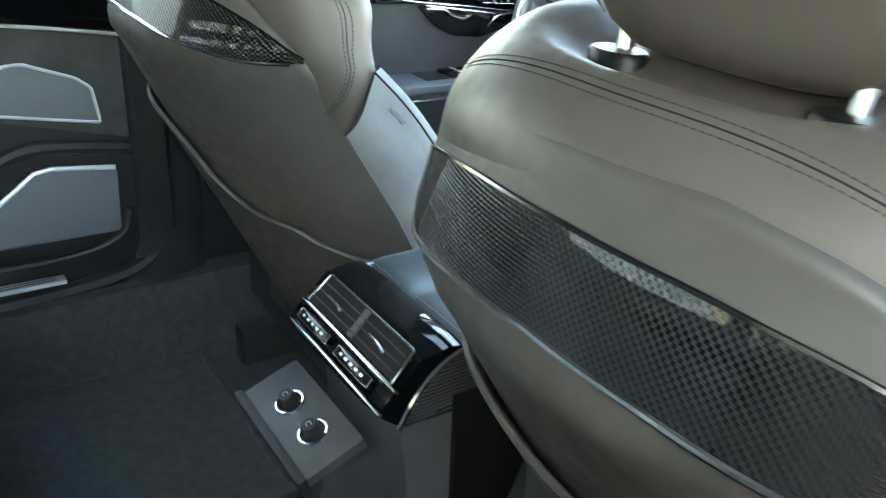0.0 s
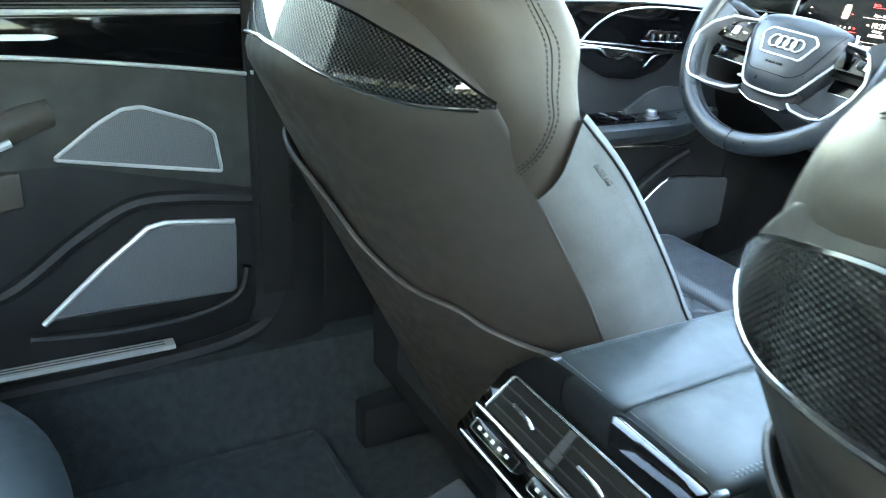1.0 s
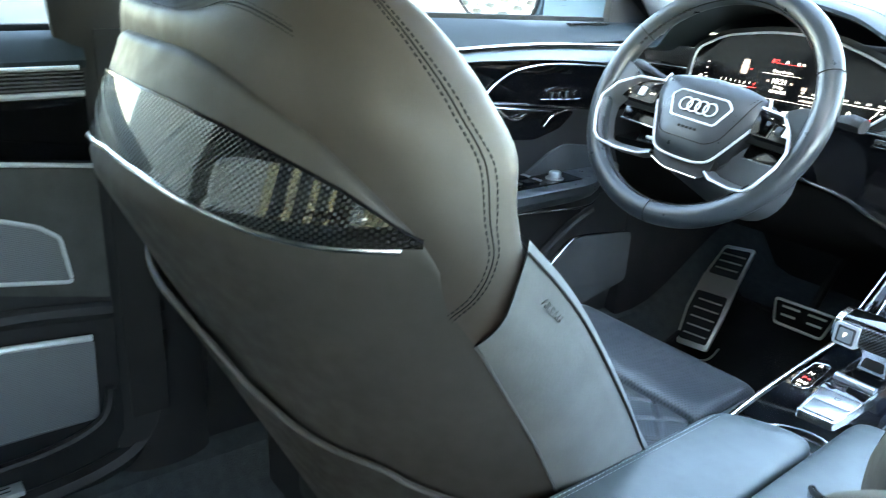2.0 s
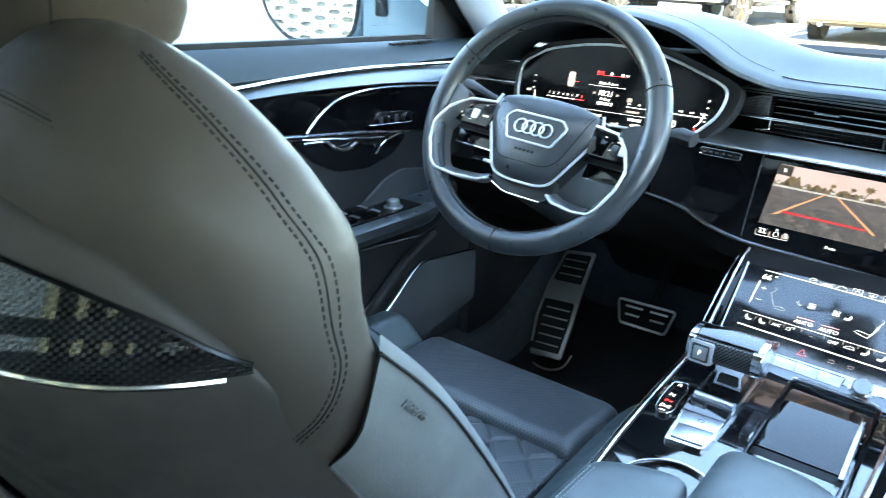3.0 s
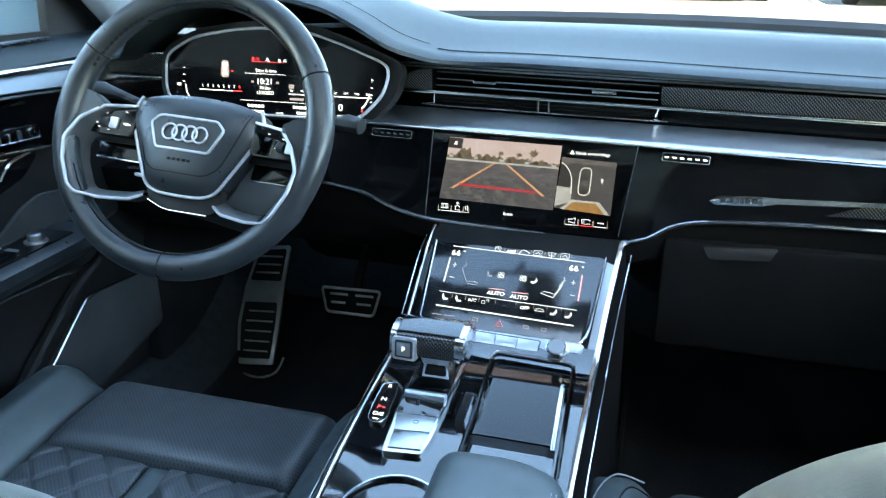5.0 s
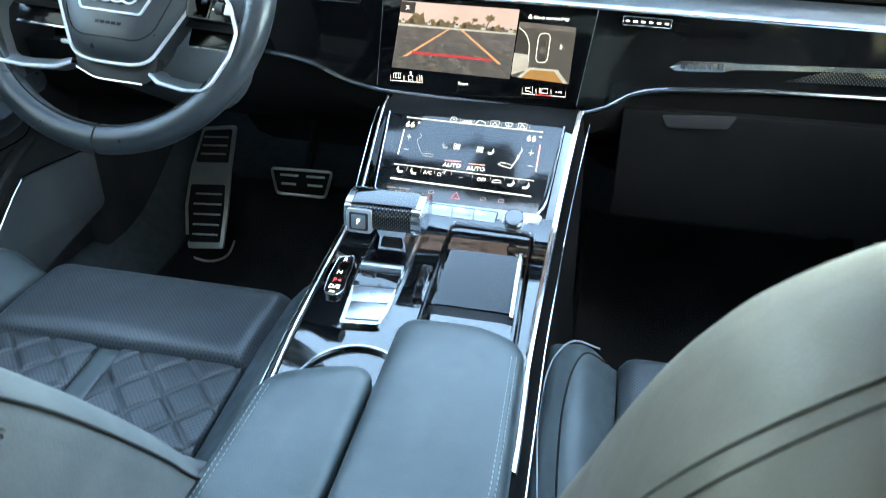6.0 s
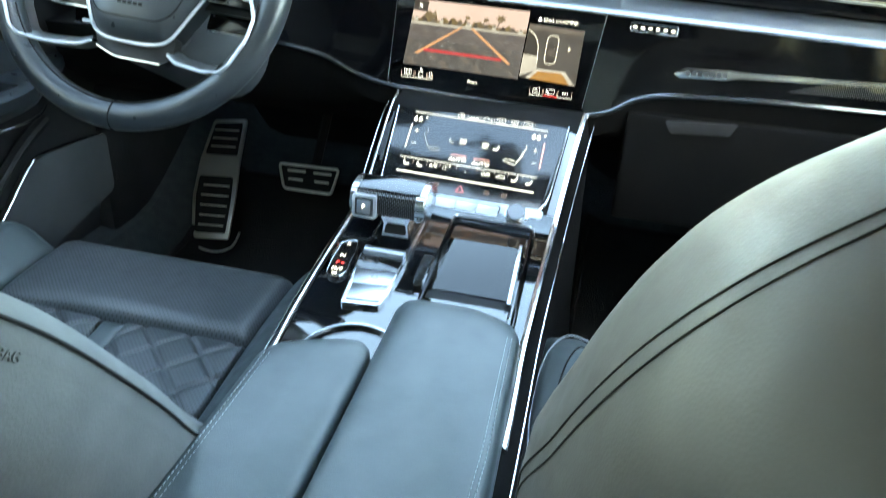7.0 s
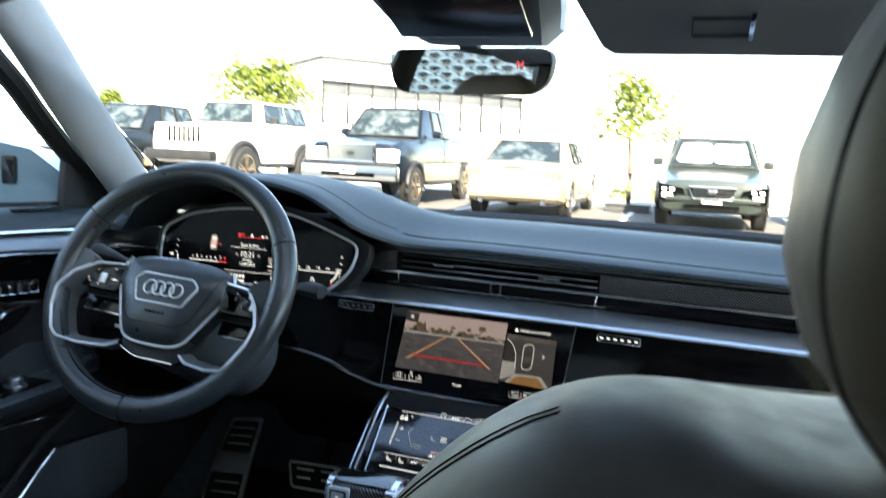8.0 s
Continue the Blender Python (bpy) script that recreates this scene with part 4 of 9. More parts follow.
patch([(0.0530, -0.0052), (0.0590, -0.0052), (0.0560, 0.0002)], G_WHITE)
word("Front", 0.0060, -0.0255, -0.0937, None, S2, pane)
patch([(-0.1160, -0.0070), (-0.0960, -0.0085), (-0.0945, 0.0060), (-0.1140, 0.0066)], P_DARK, 0.0018)
word("X", 0.0075, -0.1050, -0.0010, None, S2 @ Matrix.Translation((0, 0, 0.0024)), pane)
# keys along the foot of the screen
for x0, x1, y0 in ((-0.1262, -0.1076, -0.0968), (-0.1066, -0.0894, -0.0968), (-0.0884, -0.0812, -0.0968), (0.0534, 0.0712, -0.1006), (0.0720, 0.0908, -0.1006), (0.0916, 0.1106, -0.1006)):
    lit = G_RED if abs(x0 - 0.0720) < 1e-6 else G_SOFT
    patch([(x0, y0), (x1, y0), (x1, y0 + 0.0007), (x0, y0 + 0.0007)], lit)
    for x in (x0, x1 - 0.0006):
        patch([(x, y0), (x + 0.0006, y0), (x + 0.0006, y0 + 0.0080), (x, y0 + 0.0080)], G_DUSK)


def sign(points, x, y, closed=True):
    part("lit_symbol", tube([S2 @ Vector((x + a, y + b, 0.0004)) for a, b in points], 0.0005, 5, closed), G_SOFT, pane)


sign([(-0.005, -0.003), (0.005, -0.003), (0.005, 0.003), (-0.005, 0.003)], -0.1168, -0.0895)
sign([(-0.002, -0.003), (-0.002, 0.003)], -0.1168, -0.0895, False)
sign([(0.002, -0.003), (0.002, 0.003)], -0.1168, -0.0895, False)
sign([(-0.003, -0.004), (-0.003, 0.001), (0.0, 0.003), (0.003, 0.001), (0.003, -0.004)], -0.0980, -0.0900)
sign([(0.0014 * math.cos(a), 0.0014 * math.sin(a)) for a in [2 * math.pi * k / 8 for k in range(8)]], -0.0980, -0.0845)
sign([(-0.0012, -0.004), (-0.0012, 0.003)], -0.0846, -0.0900, False)
sign([(0.0012, -0.004), (0.0012, 0.003)], -0.0846, -0.0900, False)
sign([(-0.0045, -0.002), (-0.0045, 0.002), (0.0, 0.002), (0.0045, 0.005), (0.0045, -0.004), (0.0, -0.002)], 0.0625, -0.0945)
sign([(-0.002, -0.003), (0.0055, -0.003), (0.0055, 0.003), (-0.002, 0.003)], 0.0815, -0.0945)
sign([(-0.0055, -0.003), (-0.0035, -0.003), (-0.0035, 0.003), (-0.0055, 0.003)], 0.0815, -0.0945)
for k in range(3):
    patch([(0.0975 + 0.003 * k, -0.0958), (0.0993 + 0.003 * k, -0.0958), (0.0993 + 0.003 * k, -0.0938), (0.0975 + 0.003 * k, -0.0938)], G_SOFT)
for path in ([(-0.1395, 0.0150), (-0.1448, -0.1040)], [(0.1408, 0.0110), (0.1258, -0.1100)]):
    part("pane_edge", tube([S2 @ Vector((x, y, -0.0006)) for x, y in path], 0.0006, 5), SPOKE_SATIN, pane)

# ---- centre console ----
CON = thing("centre_console", (0, 1.1, 0.28), "gloss-black centre console with chrome rails between the front seats", "console")
TOP = [(0.60, 0.640), (0.94, 0.6387), (1.15, 0.6515), (1.285, 0.6597), (1.31, 0.668), (1.44, 0.7495), (1.475, 0.7505)]


def con_left(y):
    return -flow(y, [(0.60, 0.082), (0.80, 0.088), (0.95, 0.096), (1.008, 0.1035), (1.255, 0.1165), (1.45, 0.1215)])


def con_right(y):
    return flow(y, [(0.60, 0.128), (0.95, 0.124), (1.08, 0.1195), (1.275, 0.1195), (1.45, 0.1310)])


rows = []
for y in [0.64, 0.80, 0.95, 1.0, 1.05, 1.1, 1.15, 1.2, 1.25, 1.285, 1.31, 1.35, 1.40, 1.44, 1.475]:
    z, a, b = table(y, TOP), con_left(y), con_right(y)
    rows.append([(a - 0.03, y, 0.28), (a - 0.014, y, 0.45), (a - 0.008, y, z - 0.05), (a - 0.004, y, z - 0.006), (a, y, z), (b, y, z), (b + 0.004, y, z - 0.006), (b + 0.012, y, z - 0.05), (b + 0.018, y, 0.45), (b + 0.03, y, 0.28)])
part("console_sides", loft(rows, True), SOFT_BLACK, CON)
deck = [[(con_left(y) + 0.002, y, table(y, TOP) + 0.003), (con_right(y) - 0.002, y, table(y, TOP) + 0.003)] for y in (0.94, 0.99, 1.05, 1.1, 1.15, 1.2, 1.25, 1.285, 1.31)]
part("gloss_deck", loft(deck, False), DECK, CON, "piano-black console deck")
ys = (0.93, 0.97, 1.05, 1.1, 1.15, 1.2, 1.25, 1.285, 1.31, 1.36, 1.42, 1.455)
for edge, s, r in ((con_left, -1, 0.0022), (con_right, 1, 0.0042)):
    path = [(edge(y) + s * 0.002, y, table(y, TOP) + 0.004) for y in ys]
    part("chrome_rail", tube(smooth_path(path, 3), r, 8), CHROME, CON, "chrome rail along the console's edge")
    path = [(edge(y) + s * 0.0150, y, table(y, TOP) - 0.012) for y in (0.80, 0.9, 1.0, 1.1, 1.2, 1.285, 1.31, 1.36, 1.42, 1.455)]
    part("chrome_line", tube(smooth_path(path, 3), 0.0013, 6), CHROME, CON)

# climate screen on the ramp
K = plane_at((0.0, 1.368, 0.7055), (1, 0, 0), (0, 0.836, 0.549))
CS = thing("climate_screen", (0, 1.37, 0.70), "lower touch screen with white climate control symbols", "screen")
pane = part("screen_pane", prism(rounded([(-0.1045, -0.0600), (0.0985, -0.0620), (0.1055, -0.0480), (0.1145, 0.0650), (-0.1105, 0.0650)], 0.004), K, 0.004, 0.001), SCREEN, CS)
K2 = K @ Matrix.Translation((0, 0, 0.0043))
part("screen_edge", tube([K @ p for p in bend([(-0.1040, -0.0620, 0.003), (-0.1115, 0.0670, 0.003)], 0.004)], 0.0013, 6), CHROME, CS)
part("screen_edge", tube([K @ p for p in bend([(0.0880, -0.0640, 0.003), (0.1010, -0.0610, 0.003), (0.1075, -0.0470, 0.003), (0.1155, 0.0670, 0.003)], 0.012)], 0.0015, 6), CHROME, CS)
part("screen_cheek", prism([(0.1085, -0.0800), (0.1185, -0.0800), (0.1290, 0.0560), (0.1175, 0.0600)], K, 0.003, 0.0008), SPOKE_SATIN, CS, "satin metal cheek beside the climate screen")
part("screen_cheek", prism([(-0.1190, -0.0700), (-0.1085, -0.0700), (-0.1140, 0.0600), (-0.1230, 0.0560)], K, 0.003, 0.0008), PIANO, CS)


def cm(x0, y0, x1, y1, mat=None):
    return slab("lit_mark", x0, y0, x1, y1, mat or G_WHITE, pane, K2, 0.0003)


def cw(text, size, x, y, mat=None):
    return word(text, size, x, y, mat, K2, pane)


def ci(points, x=0.0, y=0.0, k=1.0, r=0.00042, mat=None, closed=False):
    """A line symbol on the climate screen."""
    return part("lit_symbol", tube([K2 @ Vector((x + a * k, y + b * k, 0.0004)) for a, b in points], r, 5, closed), mat or G_SOFT, pane)


SEAT_SIGN = [(-0.0030, 0.0045), (-0.0020, -0.0005), (0.0000, -0.0025), (0.0036, -0.0020), (0.0036, -0.0040), (-0.0015, -0.0040), (-0.0040, 0.0000)]
cw("66", 0.0125, -0.0800, 0.0490)
cw("66", 0.0125, 0.0775, 0.0440)
for x, y in ((-0.0690, 0.0530), (0.0885, 0.0475)):
    cm(x - 0.0014, y - 0.0010, x + 0.0014, y + 0.0010, G_SOFT)
for a, b, c, d, w in ((-0.0868, 0.0600, 0.0905, 0.0552, 0.0005), (-0.0888, -0.0125, 0.0895, -0.0170, 0.0004), (-0.0882, -0.0338, 0.0888, -0.0392, 0.0009)):
    quad_patch("lit_mark", [(a, b - w), (c, d - w), (c, d + w), (a, b + w)], G_SOFT, pane, K2, 0.0003)
# upper row of symbols
for k, x in enumerate((-0.0251, -0.0077, 0.0102, 0.0283, 0.0464, 0.0638)):
    y = 0.0622 - 0.016 * (x + 0.025) * 0.5
    if k == 0:
        ci([(0.0042 * math.cos(a), 0.0042 * math.sin(a)) for a in steps(0, 5.8, 14)], x, y)
        ci([(0, 0.002), (0, 0), (0.0018, 0)], x, y)
    elif k == 1:
        ci([(-0.006, -0.001), (-0.006, -0.003), (0.006, -0.003), (0.006, 0.002)], x, y)
        for dx in (-0.0035, 0.0, 0.0035):
            cm(x + dx - 0.0009, y - 0.002, x + dx + 0.0009, y + 0.0004)
    elif k == 2:
        ci([(-0.006, -0.003), (-0.004, 0.001), (-0.001, 0.003), (0.003, 0.001), (0.006, 0.000), (0.006, -0.003)], x, y)
    elif k in (3, 5):
        ci([(-0.0055, -0.004), (0.0055, -0.004), (0.0055, 0.004), (-0.0055, 0.004)], x, y, closed=True)
        ci([(-0.003, -0.002), (0, 0.002), (0.003, -0.002)], x, y)
    else:
        ci([(-0.0055, 0.003), (0.0055, 0.003), (0.003, -0.002), (-0.003, -0.002)], x, y, closed=True)
        ci([(0.0, 0.001), (0.0, -0.0042)], x, y)
    cm(x + 0.0088, y - 0.002, x + 0.0092, y + 0.003, G_DUSK)
# temperature bars, seated figures, fans
for x, y0, y1, mat in ((-0.0862, 0.0024, 0.0405, G_SOFT), (0.0895, -0.0035, 0.0354, G_PINK)):
    cm(x - 0.0008, y0, x + 0.0008, y1, mat)
for x, y in ((-0.0775, 0.0300), (0.0800, 0.0225)):
    ci([(-0.0030, 0), (0.0030, 0)], x, y)
    ci([(0, -0.0034), (0, 0.0034)], x, y)
for x, y in ((-0.0770, 0.0105), (0.0815, 0.0035)):
    ci([(-0.0030, 0), (0.0030, 0)], x, y)
ci([(-0.0640, 0.0360), (-0.0615, 0.0330), (-0.0630, 0.0300), (-0.0660, 0.0260), (-0.0625, 0.0180), (-0.0585, 0.0100), (-0.0560, 0.0065), (-0.0470, 0.0075), (-0.0410, 0.0055), (-0.0425, 0.0025), (-0.0550, 0.0035)], r=0.00035, mat=G_DIM)
ci([(0.0670, 0.0290), (0.0690, 0.0250), (0.0665, 0.0205), (0.0655, 0.0120), (0.0590, 0.0020), (0.0540, 0.0035), (0.0450, 0.0045), (0.0420, 0.0015), (0.0500, -0.0010), (0.0580, -0.0030), (0.0625, 0.0060), (0.0645, 0.0180)], r=0.00045)
for x, y in ((-0.0136, 0.0218), (0.0159, 0.0204)):
    for dx, dy in ((-0.0022, 0.0022), (0.0022, 0.0022), (-0.0022, -0.0022), (0.0022, -0.0022)):
        ci([(dx + 0.0018 * math.cos(a), dy + 0.0018 * math.sin(a)) for a in [2 * math.pi * i / 8 for i in range(8)]], x, y, closed=True)
ci(SEAT_SIGN, -0.0285, 0.0215, 0.9, mat=G_DIM, closed=True)
ci([(-a, b) for a, b in SEAT_SIGN], 0.0302, 0.0192, 0.95, 0.0006, closed=True)
for x, y in ((-0.0148, -0.0065), (0.0157, -0.0082)):
    cw("AUTO", 0.0082, x, y)
    cm(x - 0.0105, y + 0.0062, x + 0.0105, y + 0.0069, G_PINK)
# lower row
for x, y, text in ((-0.0431, -0.0205, "A/C"), (0.0251, -0.0228, "OFF"), (-0.0002, -0.0215, "...")):
    cw(text, 0.0066, x, y)
for x, y, k in ((-0.0788, -0.0200, 1), (-0.0610, -0.0205, 1), (0.0617, -0.0235, -1), (0.0802, -0.0252, -1)):
    ci([(k * a, b) for a, b in SEAT_SIGN], x, y, 1.0, 0.0006, closed=True)
ci([(-0.004, -0.003), (-0.004, 0.001), (0.000, 0.001), (0.000, -0.003)], -0.0262, -0.0205, closed=True)
ci([(0.001, 0.002), (0.005, 0.004), (0.004, 0.000)], -0.0262, -0.0205)
ci([(-0.006, -0.002), (-0.004, 0.001), (0.0, 0.002), (0.004, 0.001), (0.006, -0.002)], 0.0443, -0.0230, closed=True)
for x in (-0.0700, -0.0520, -0.0345, -0.0130, 0.0135, 0.0360, 0.0530, 0.0712):
    cm(x - 0.0003, -0.0210, x + 0.0003, -0.0150, G_DUSK)
ci([(-0.0052, -0.0030), (0.0052, -0.0030), (0.0, 0.0060)], -0.0019, -0.0505, 1.0, 0.0007, glow("hazard_red", (0.75, 0.16, 0.20), 0.10), True)
for x, y in ((-0.0332, -0.0478), (0.0318, -0.0497), (0.0537, -0.0500)):
    ci([(-0.003, -0.002), (0.003, -0.002), (0.003, 0.002), (-0.003, 0.002)], x, y, mat=G_DUSK, closed=True)
for x0, x1 in ((-0.090, -0.078), (-0.074, -0.060)):
    cm(x0, -0.0472, x1, -0.0464, G_DUSK)

# silver switch strip below the climate screen
strip = part("switch_strip", prism(rounded([(-0.104, -0.0860), (0.0960, -0.0890), (0.1060, -0.0720), (0.1050, -0.0630), (-0.105, -0.0615)], 0.010), K, 0.0055, 0.0015), ALU, CON, "aluminium switch strip below the climate screen")
part("switch_frame", tube([K @ Vector((x, y, 0.0058)) for x, y in rounded([(-0.0300, -0.0808), (0.0500, -0.0832), (0.0535, -0.0668), (-0.0300, -0.0640)], 0.003)], 0.0006, 5, True), SEAM, strip)
for k in range(3):
    x = -0.0285 + 0.0268 * k
    part("switch", prism([(x, -0.0796 - 0.0008 * k), (x + 0.0258, -0.0803 - 0.0008 * k), (x + 0.0268, -0.0662 - 0.0008 * k), (x, -0.0652 - 0.0008 * k)], K @ Matrix.Translation((0, 0, 0.0056)), 0.0016, 0.0005), ALU, strip)
kn = K @ Matrix.Translation((0.0740, -0.0765, 0.005))
ring = lambda r, h, n=28: [kn @ Vector((r * math.cos(a), r * math.sin(a), h)) for a in [2 * math.pi * i / n for i in range(n)]]
knob = part("volume_knob", loft([ring(0.0150, 0), ring(0.0148, 0.0012), ring(0.0120, 0.0022), ring(0.0118, 0.0098), ring(0.0108, 0.0111), ring(0.004, 0.0108)]), CHROME, strip, "round silver volume knob")
part("knob_cap", loft([ring(0.0100, 0.0112), ring(0.0096, 0.0118), ring(0.002, 0.0116)]), SPOKE_SATIN, strip)
for dx in (-0.021, 0.021):
    slab("switch_mark", 0.0740 + dx - 0.003, -0.0770, 0.0740 + dx + 0.003, -0.0764, SEAM, strip, K @ Matrix.Translation((0, 0, 0.0056)), 0.0003)

# storage lid in two leaves with a raised black rim and chrome handle
Z = 0.6545
part("lid_rim", tube(bend([(0.0095, 1.060, Z + 0.003), (0.0030, 1.277, Z + 0.005), (0.0990, 1.272, Z + 0.006), (0.1075, 1.060, Z + 0.003)], 0.010), 0.0024, 8), PIANO, CON, "gloss-black rim of the storage lid")
part("rim_line", tube(bend([(0.0030, 1.262, Z + 0.0072), (0.0032, 1.281, Z + 0.0076), (0.1000, 1.276, Z + 0.0080), (0.1030, 1.255, Z + 0.0076)], 0.010), 0.0006, 6), CHROME, CON)


def lid_leaf(y0, y1, z0, z1, bow):
    rows = []
    for k in steps(0, 1, 9):
        y, z = y0 + (y1 - y0) * k, z0 + (z1 - z0) * k + bow * math.sin(math.pi * k)
        xa, xb = 0.0120 - 0.0060 * (y - 1.06) / 0.21, 0.1010 - 0.0060 * (y - 1.06) / 0.21
        rows.append([(xa, y, z - 0.012), (xa, y, z - 0.001), (xa + 0.002, y, z)] + [(x, y, z + 0.0006) for x in steps(xa + 0.012, xb - 0.012, 5)] + [(xb - 0.002, y, z), (xb, y, z - 0.001), (xb, y, z - 0.012)])
    return loft(rows)


part("lid_recess", lid_leaf(1.219, 1.262, Z + 0.0030, Z + 0.0045, 0.0), SATIN_BLACK, CON)
part("storage_lid", lid_leaf(1.128, 1.218, Z + 0.0035, Z + 0.0112, 0.0006), LID, CON, "gloss-black upper leaf of the storage lid")
part("lid_step", lid_leaf(1.111, 1.127, Z + 0.0020, Z + 0.0022, -0.0006), SATIN_BLACK, CON)
part("storage_lid", lid_leaf(1.020, 1.110, Z + 0.0040, Z + 0.0040, 0.0004), DECK, CON, "gloss-black lower leaf of the storage lid")
part("lid_handle", boxed((-0.0021, -0.0500, 0.0), (0.0021, 0.0500, 0.0050), 0.001, m=plane_at((0.0955, 1.165, Z + 0.0100), (1, 0.044, 0), (-0.044, 1, 0.10))), CHROME, CON, "slim chrome handle on the storage lid")
# cup holder, its rear half under the armrest
CUP = (-0.0300, 0.9960)
cup = [[Vector((CUP[0] + r * math.cos(a), CUP[1] + r * 1.08 * math.sin(a), z)) for a in [2 * math.pi * i / 32 for i in range(32)]] for r, z in ((0.0500, Z + 0.0032), (0.0485, Z + 0.0035), (0.0455, Z), (0.044, Z - 0.05), (0.001, Z - 0.05))]
part("cup_holder", loft(cup, True, False), PIANO_DULL, CON)
part("cup_ring", tube([(CUP[0] + 0.0495 * math.cos(a), CUP[1] + 0.0535 * math.sin(a), Z + 0.004) for a in [2 * math.pi * i / 36 for i in range(36)]], 0.0013, 6, True), CHROME, CON, "chrome rim of the cup holder")

# gear shift plate: bright border, dark well, roller bar and two keys
border = [(-0.0672, 1.0780), (-0.0275, 1.0820), (-0.0245, 1.1070), (-0.0245, 1.1700), (-0.0265, 1.2850), (-0.0785, 1.2600), (-0.0775, 1.1726)]
plate = part("shift_plate", prism(rounded(border, 0.003), Matrix.Translation((0, 0, Z - 0.001)), 0.006, 0.0012), CHROME, CON, "silver plate below the gear lever")
well = [(-0.0745, 1.1400), (-0.0275, 1.1430), (-0.0290, 1.2790), (-0.0755, 1.2560)]
part("plate_well", prism(rounded(well, 0.002), Matrix.Translation((0, 0, Z + 0.0042)), 0.0016, 0.0004), DECK, plate)
part("roller_bar", tube([(-0.0735, 1.1735, Z + 0.0060), (-0.0280, 1.1735, Z + 0.0060)], 0.0062, 14), ALU, plate, "satin roller bar")
for name, q in (("park_brake_switch", [(-0.0660, 1.1108), (-0.0280, 1.1150), (-0.0268, 1.1400), (-0.0715, 1.1370)]), ("start_switch", [(-0.0630, 1.0835), (-0.0290, 1.0868), (-0.0278, 1.1132), (-0.0655, 1.1092)])):
    part(name, prism(q, Matrix.Translation((0, 0, Z + 0.0048)), 0.0022, 0.0006), ALU, plate)
part("switch_mark", tube([(-0.0470 + 0.0032 * math.cos(a), 1.1270 + 0.0026 * math.sin(a), Z + 0.0071) for a in [2 * math.pi * i / 12 for i in range(12)]], 0.0003, 5, True), SEAM, plate)
mx = Matrix.Translation((0, 0, Z))
disp = rounded([(-0.0935, 1.1190), (-0.0842, 1.1205), (-0.0798, 1.1330), (-0.0830, 1.1500), (-0.0840, 1.1720), (-0.0885, 1.1930), (-0.1045, 1.1870), (-0.1035, 1.1500), (-0.1003, 1.1255)], 0.004)
ind = part("gear_display", prism(disp, mx, 0.0042, 0.0005), PIANO_DULL, CON, "gear display with white letters and a lit red mark")
part("display_rim", tube([mx @ Vector((x, y, 0.0043)) for x, y in disp], 0.0006, 5, True), CHROME, ind)
for text, x, y, mat in (("R", -0.0955, 1.1835, G_WHITE), ("N", -0.0943, 1.1595, G_WHITE), ("P", -0.0950, 1.1450, G_RED), ("D/S", -0.0915, 1.1335, G_WHITE)):
    writing("lit_word", text, 0.0085, mat, ind, mx @ Matrix.Translation((x, y, 0.0045)), 0.0003)
slab("lit_mark", -0.0910, 1.1440, -0.0880, 1.1465, G_RED, ind, mx @ Matrix.Translation((0, 0, 0.0045)), 0.0003)
slab("lit_mark", -0.0945, 1.1240, -0.0885, 1.1258, G_WHITE, ind, mx @ Matrix.Translation((0, 0, 0.0045)), 0.0003)

# gear lever: boxy grip lying across, chrome ends, park key in the driver's end
GL = thing("gear_lever", (-0.045, 1.22, 0.66), "chrome and leather gear lever with a boxy grip", "gear lever")
part("collar", prism(rounded([(-0.0680, 1.196), (-0.0300, 1.196), (-0.0285, 1.262), (-0.0700, 1.254)], 0.005), Matrix.Translation((0, 0, Z + 0.005)), 0.010, 0.004), PIANO, GL)
neck = [[(-0.0478 + sx * w, 1.214 + sy * d, z) for sx, sy in ((-1, -1), (1, -1), (1, 1), (-1, 1))] for w, d, z in ((0.0165, 0.016, 0.662), (0.0155, 0.013, 0.672), (0.0135, 0.012, 0.684), (0.0175, 0.014, 0.695))]
part("neck", loft(neck), CHROME, GL)
part("neck_inset", prism(rounded([(-0.0125, -0.005), (0.0125, -0.005), (0.0105, 0.006), (-0.0105, 0.006)], 0.002), plane_at((-0.0478, 1.2005, 0.6785), (1, 0, 0), (0, 0.08, 1)), 0.0012), SEAM, GL)
side = [(-0.0180, -0.0150), (0.0260, -0.0155), (0.0330, -0.0040), (0.0300, 0.0110), (0.0100, 0.0190), (-0.0140, 0.0155), (-0.0220, 0.0080), (-0.0225, -0.0080)]


def across_grip(x):
    return plane_at((x, 1.216, 0.7085), (0, 1, 0), (0, 0, 1))


part("grip", prism(rounded(side, 0.006), across_grip(-0.0930), 0.0730, 0.003), CARBON_FINE, GL, "dark textured grip")
part("grip_top", prism(rounded([(-0.0150, 0.0135), (0.0100, 0.0182), (0.0310, 0.0095), (0.0320, 0.0125), (0.0100, 0.0214), (-0.0160, 0.0168)], 0.001), across_grip(-0.0900), 0.0700), DECK, GL, "glossy top of the grip")
for x, w in ((-0.0985, 0.0070), (-0.0240, 0.0110)):
    part("grip_band", prism(rounded([(a * 1.05, b * 1.09) for a, b in side], 0.007), across_grip(x), w, 0.0025), CHROME, GL, "chrome end band of the grip")
pb = plane_at((-0.0810, 1.1945, 0.7065), (1, -0.03, 0), (0, 0.10, 1))
part("park_frame", prism(rounded([(-0.0140, -0.0135), (0.0140, -0.0135), (0.0140, 0.0130), (-0.0140, 0.0130)], 0.003), pb @ Matrix.Translation((0, 0, -0.010)), 0.0135, 0.0015), SATIN, GL)
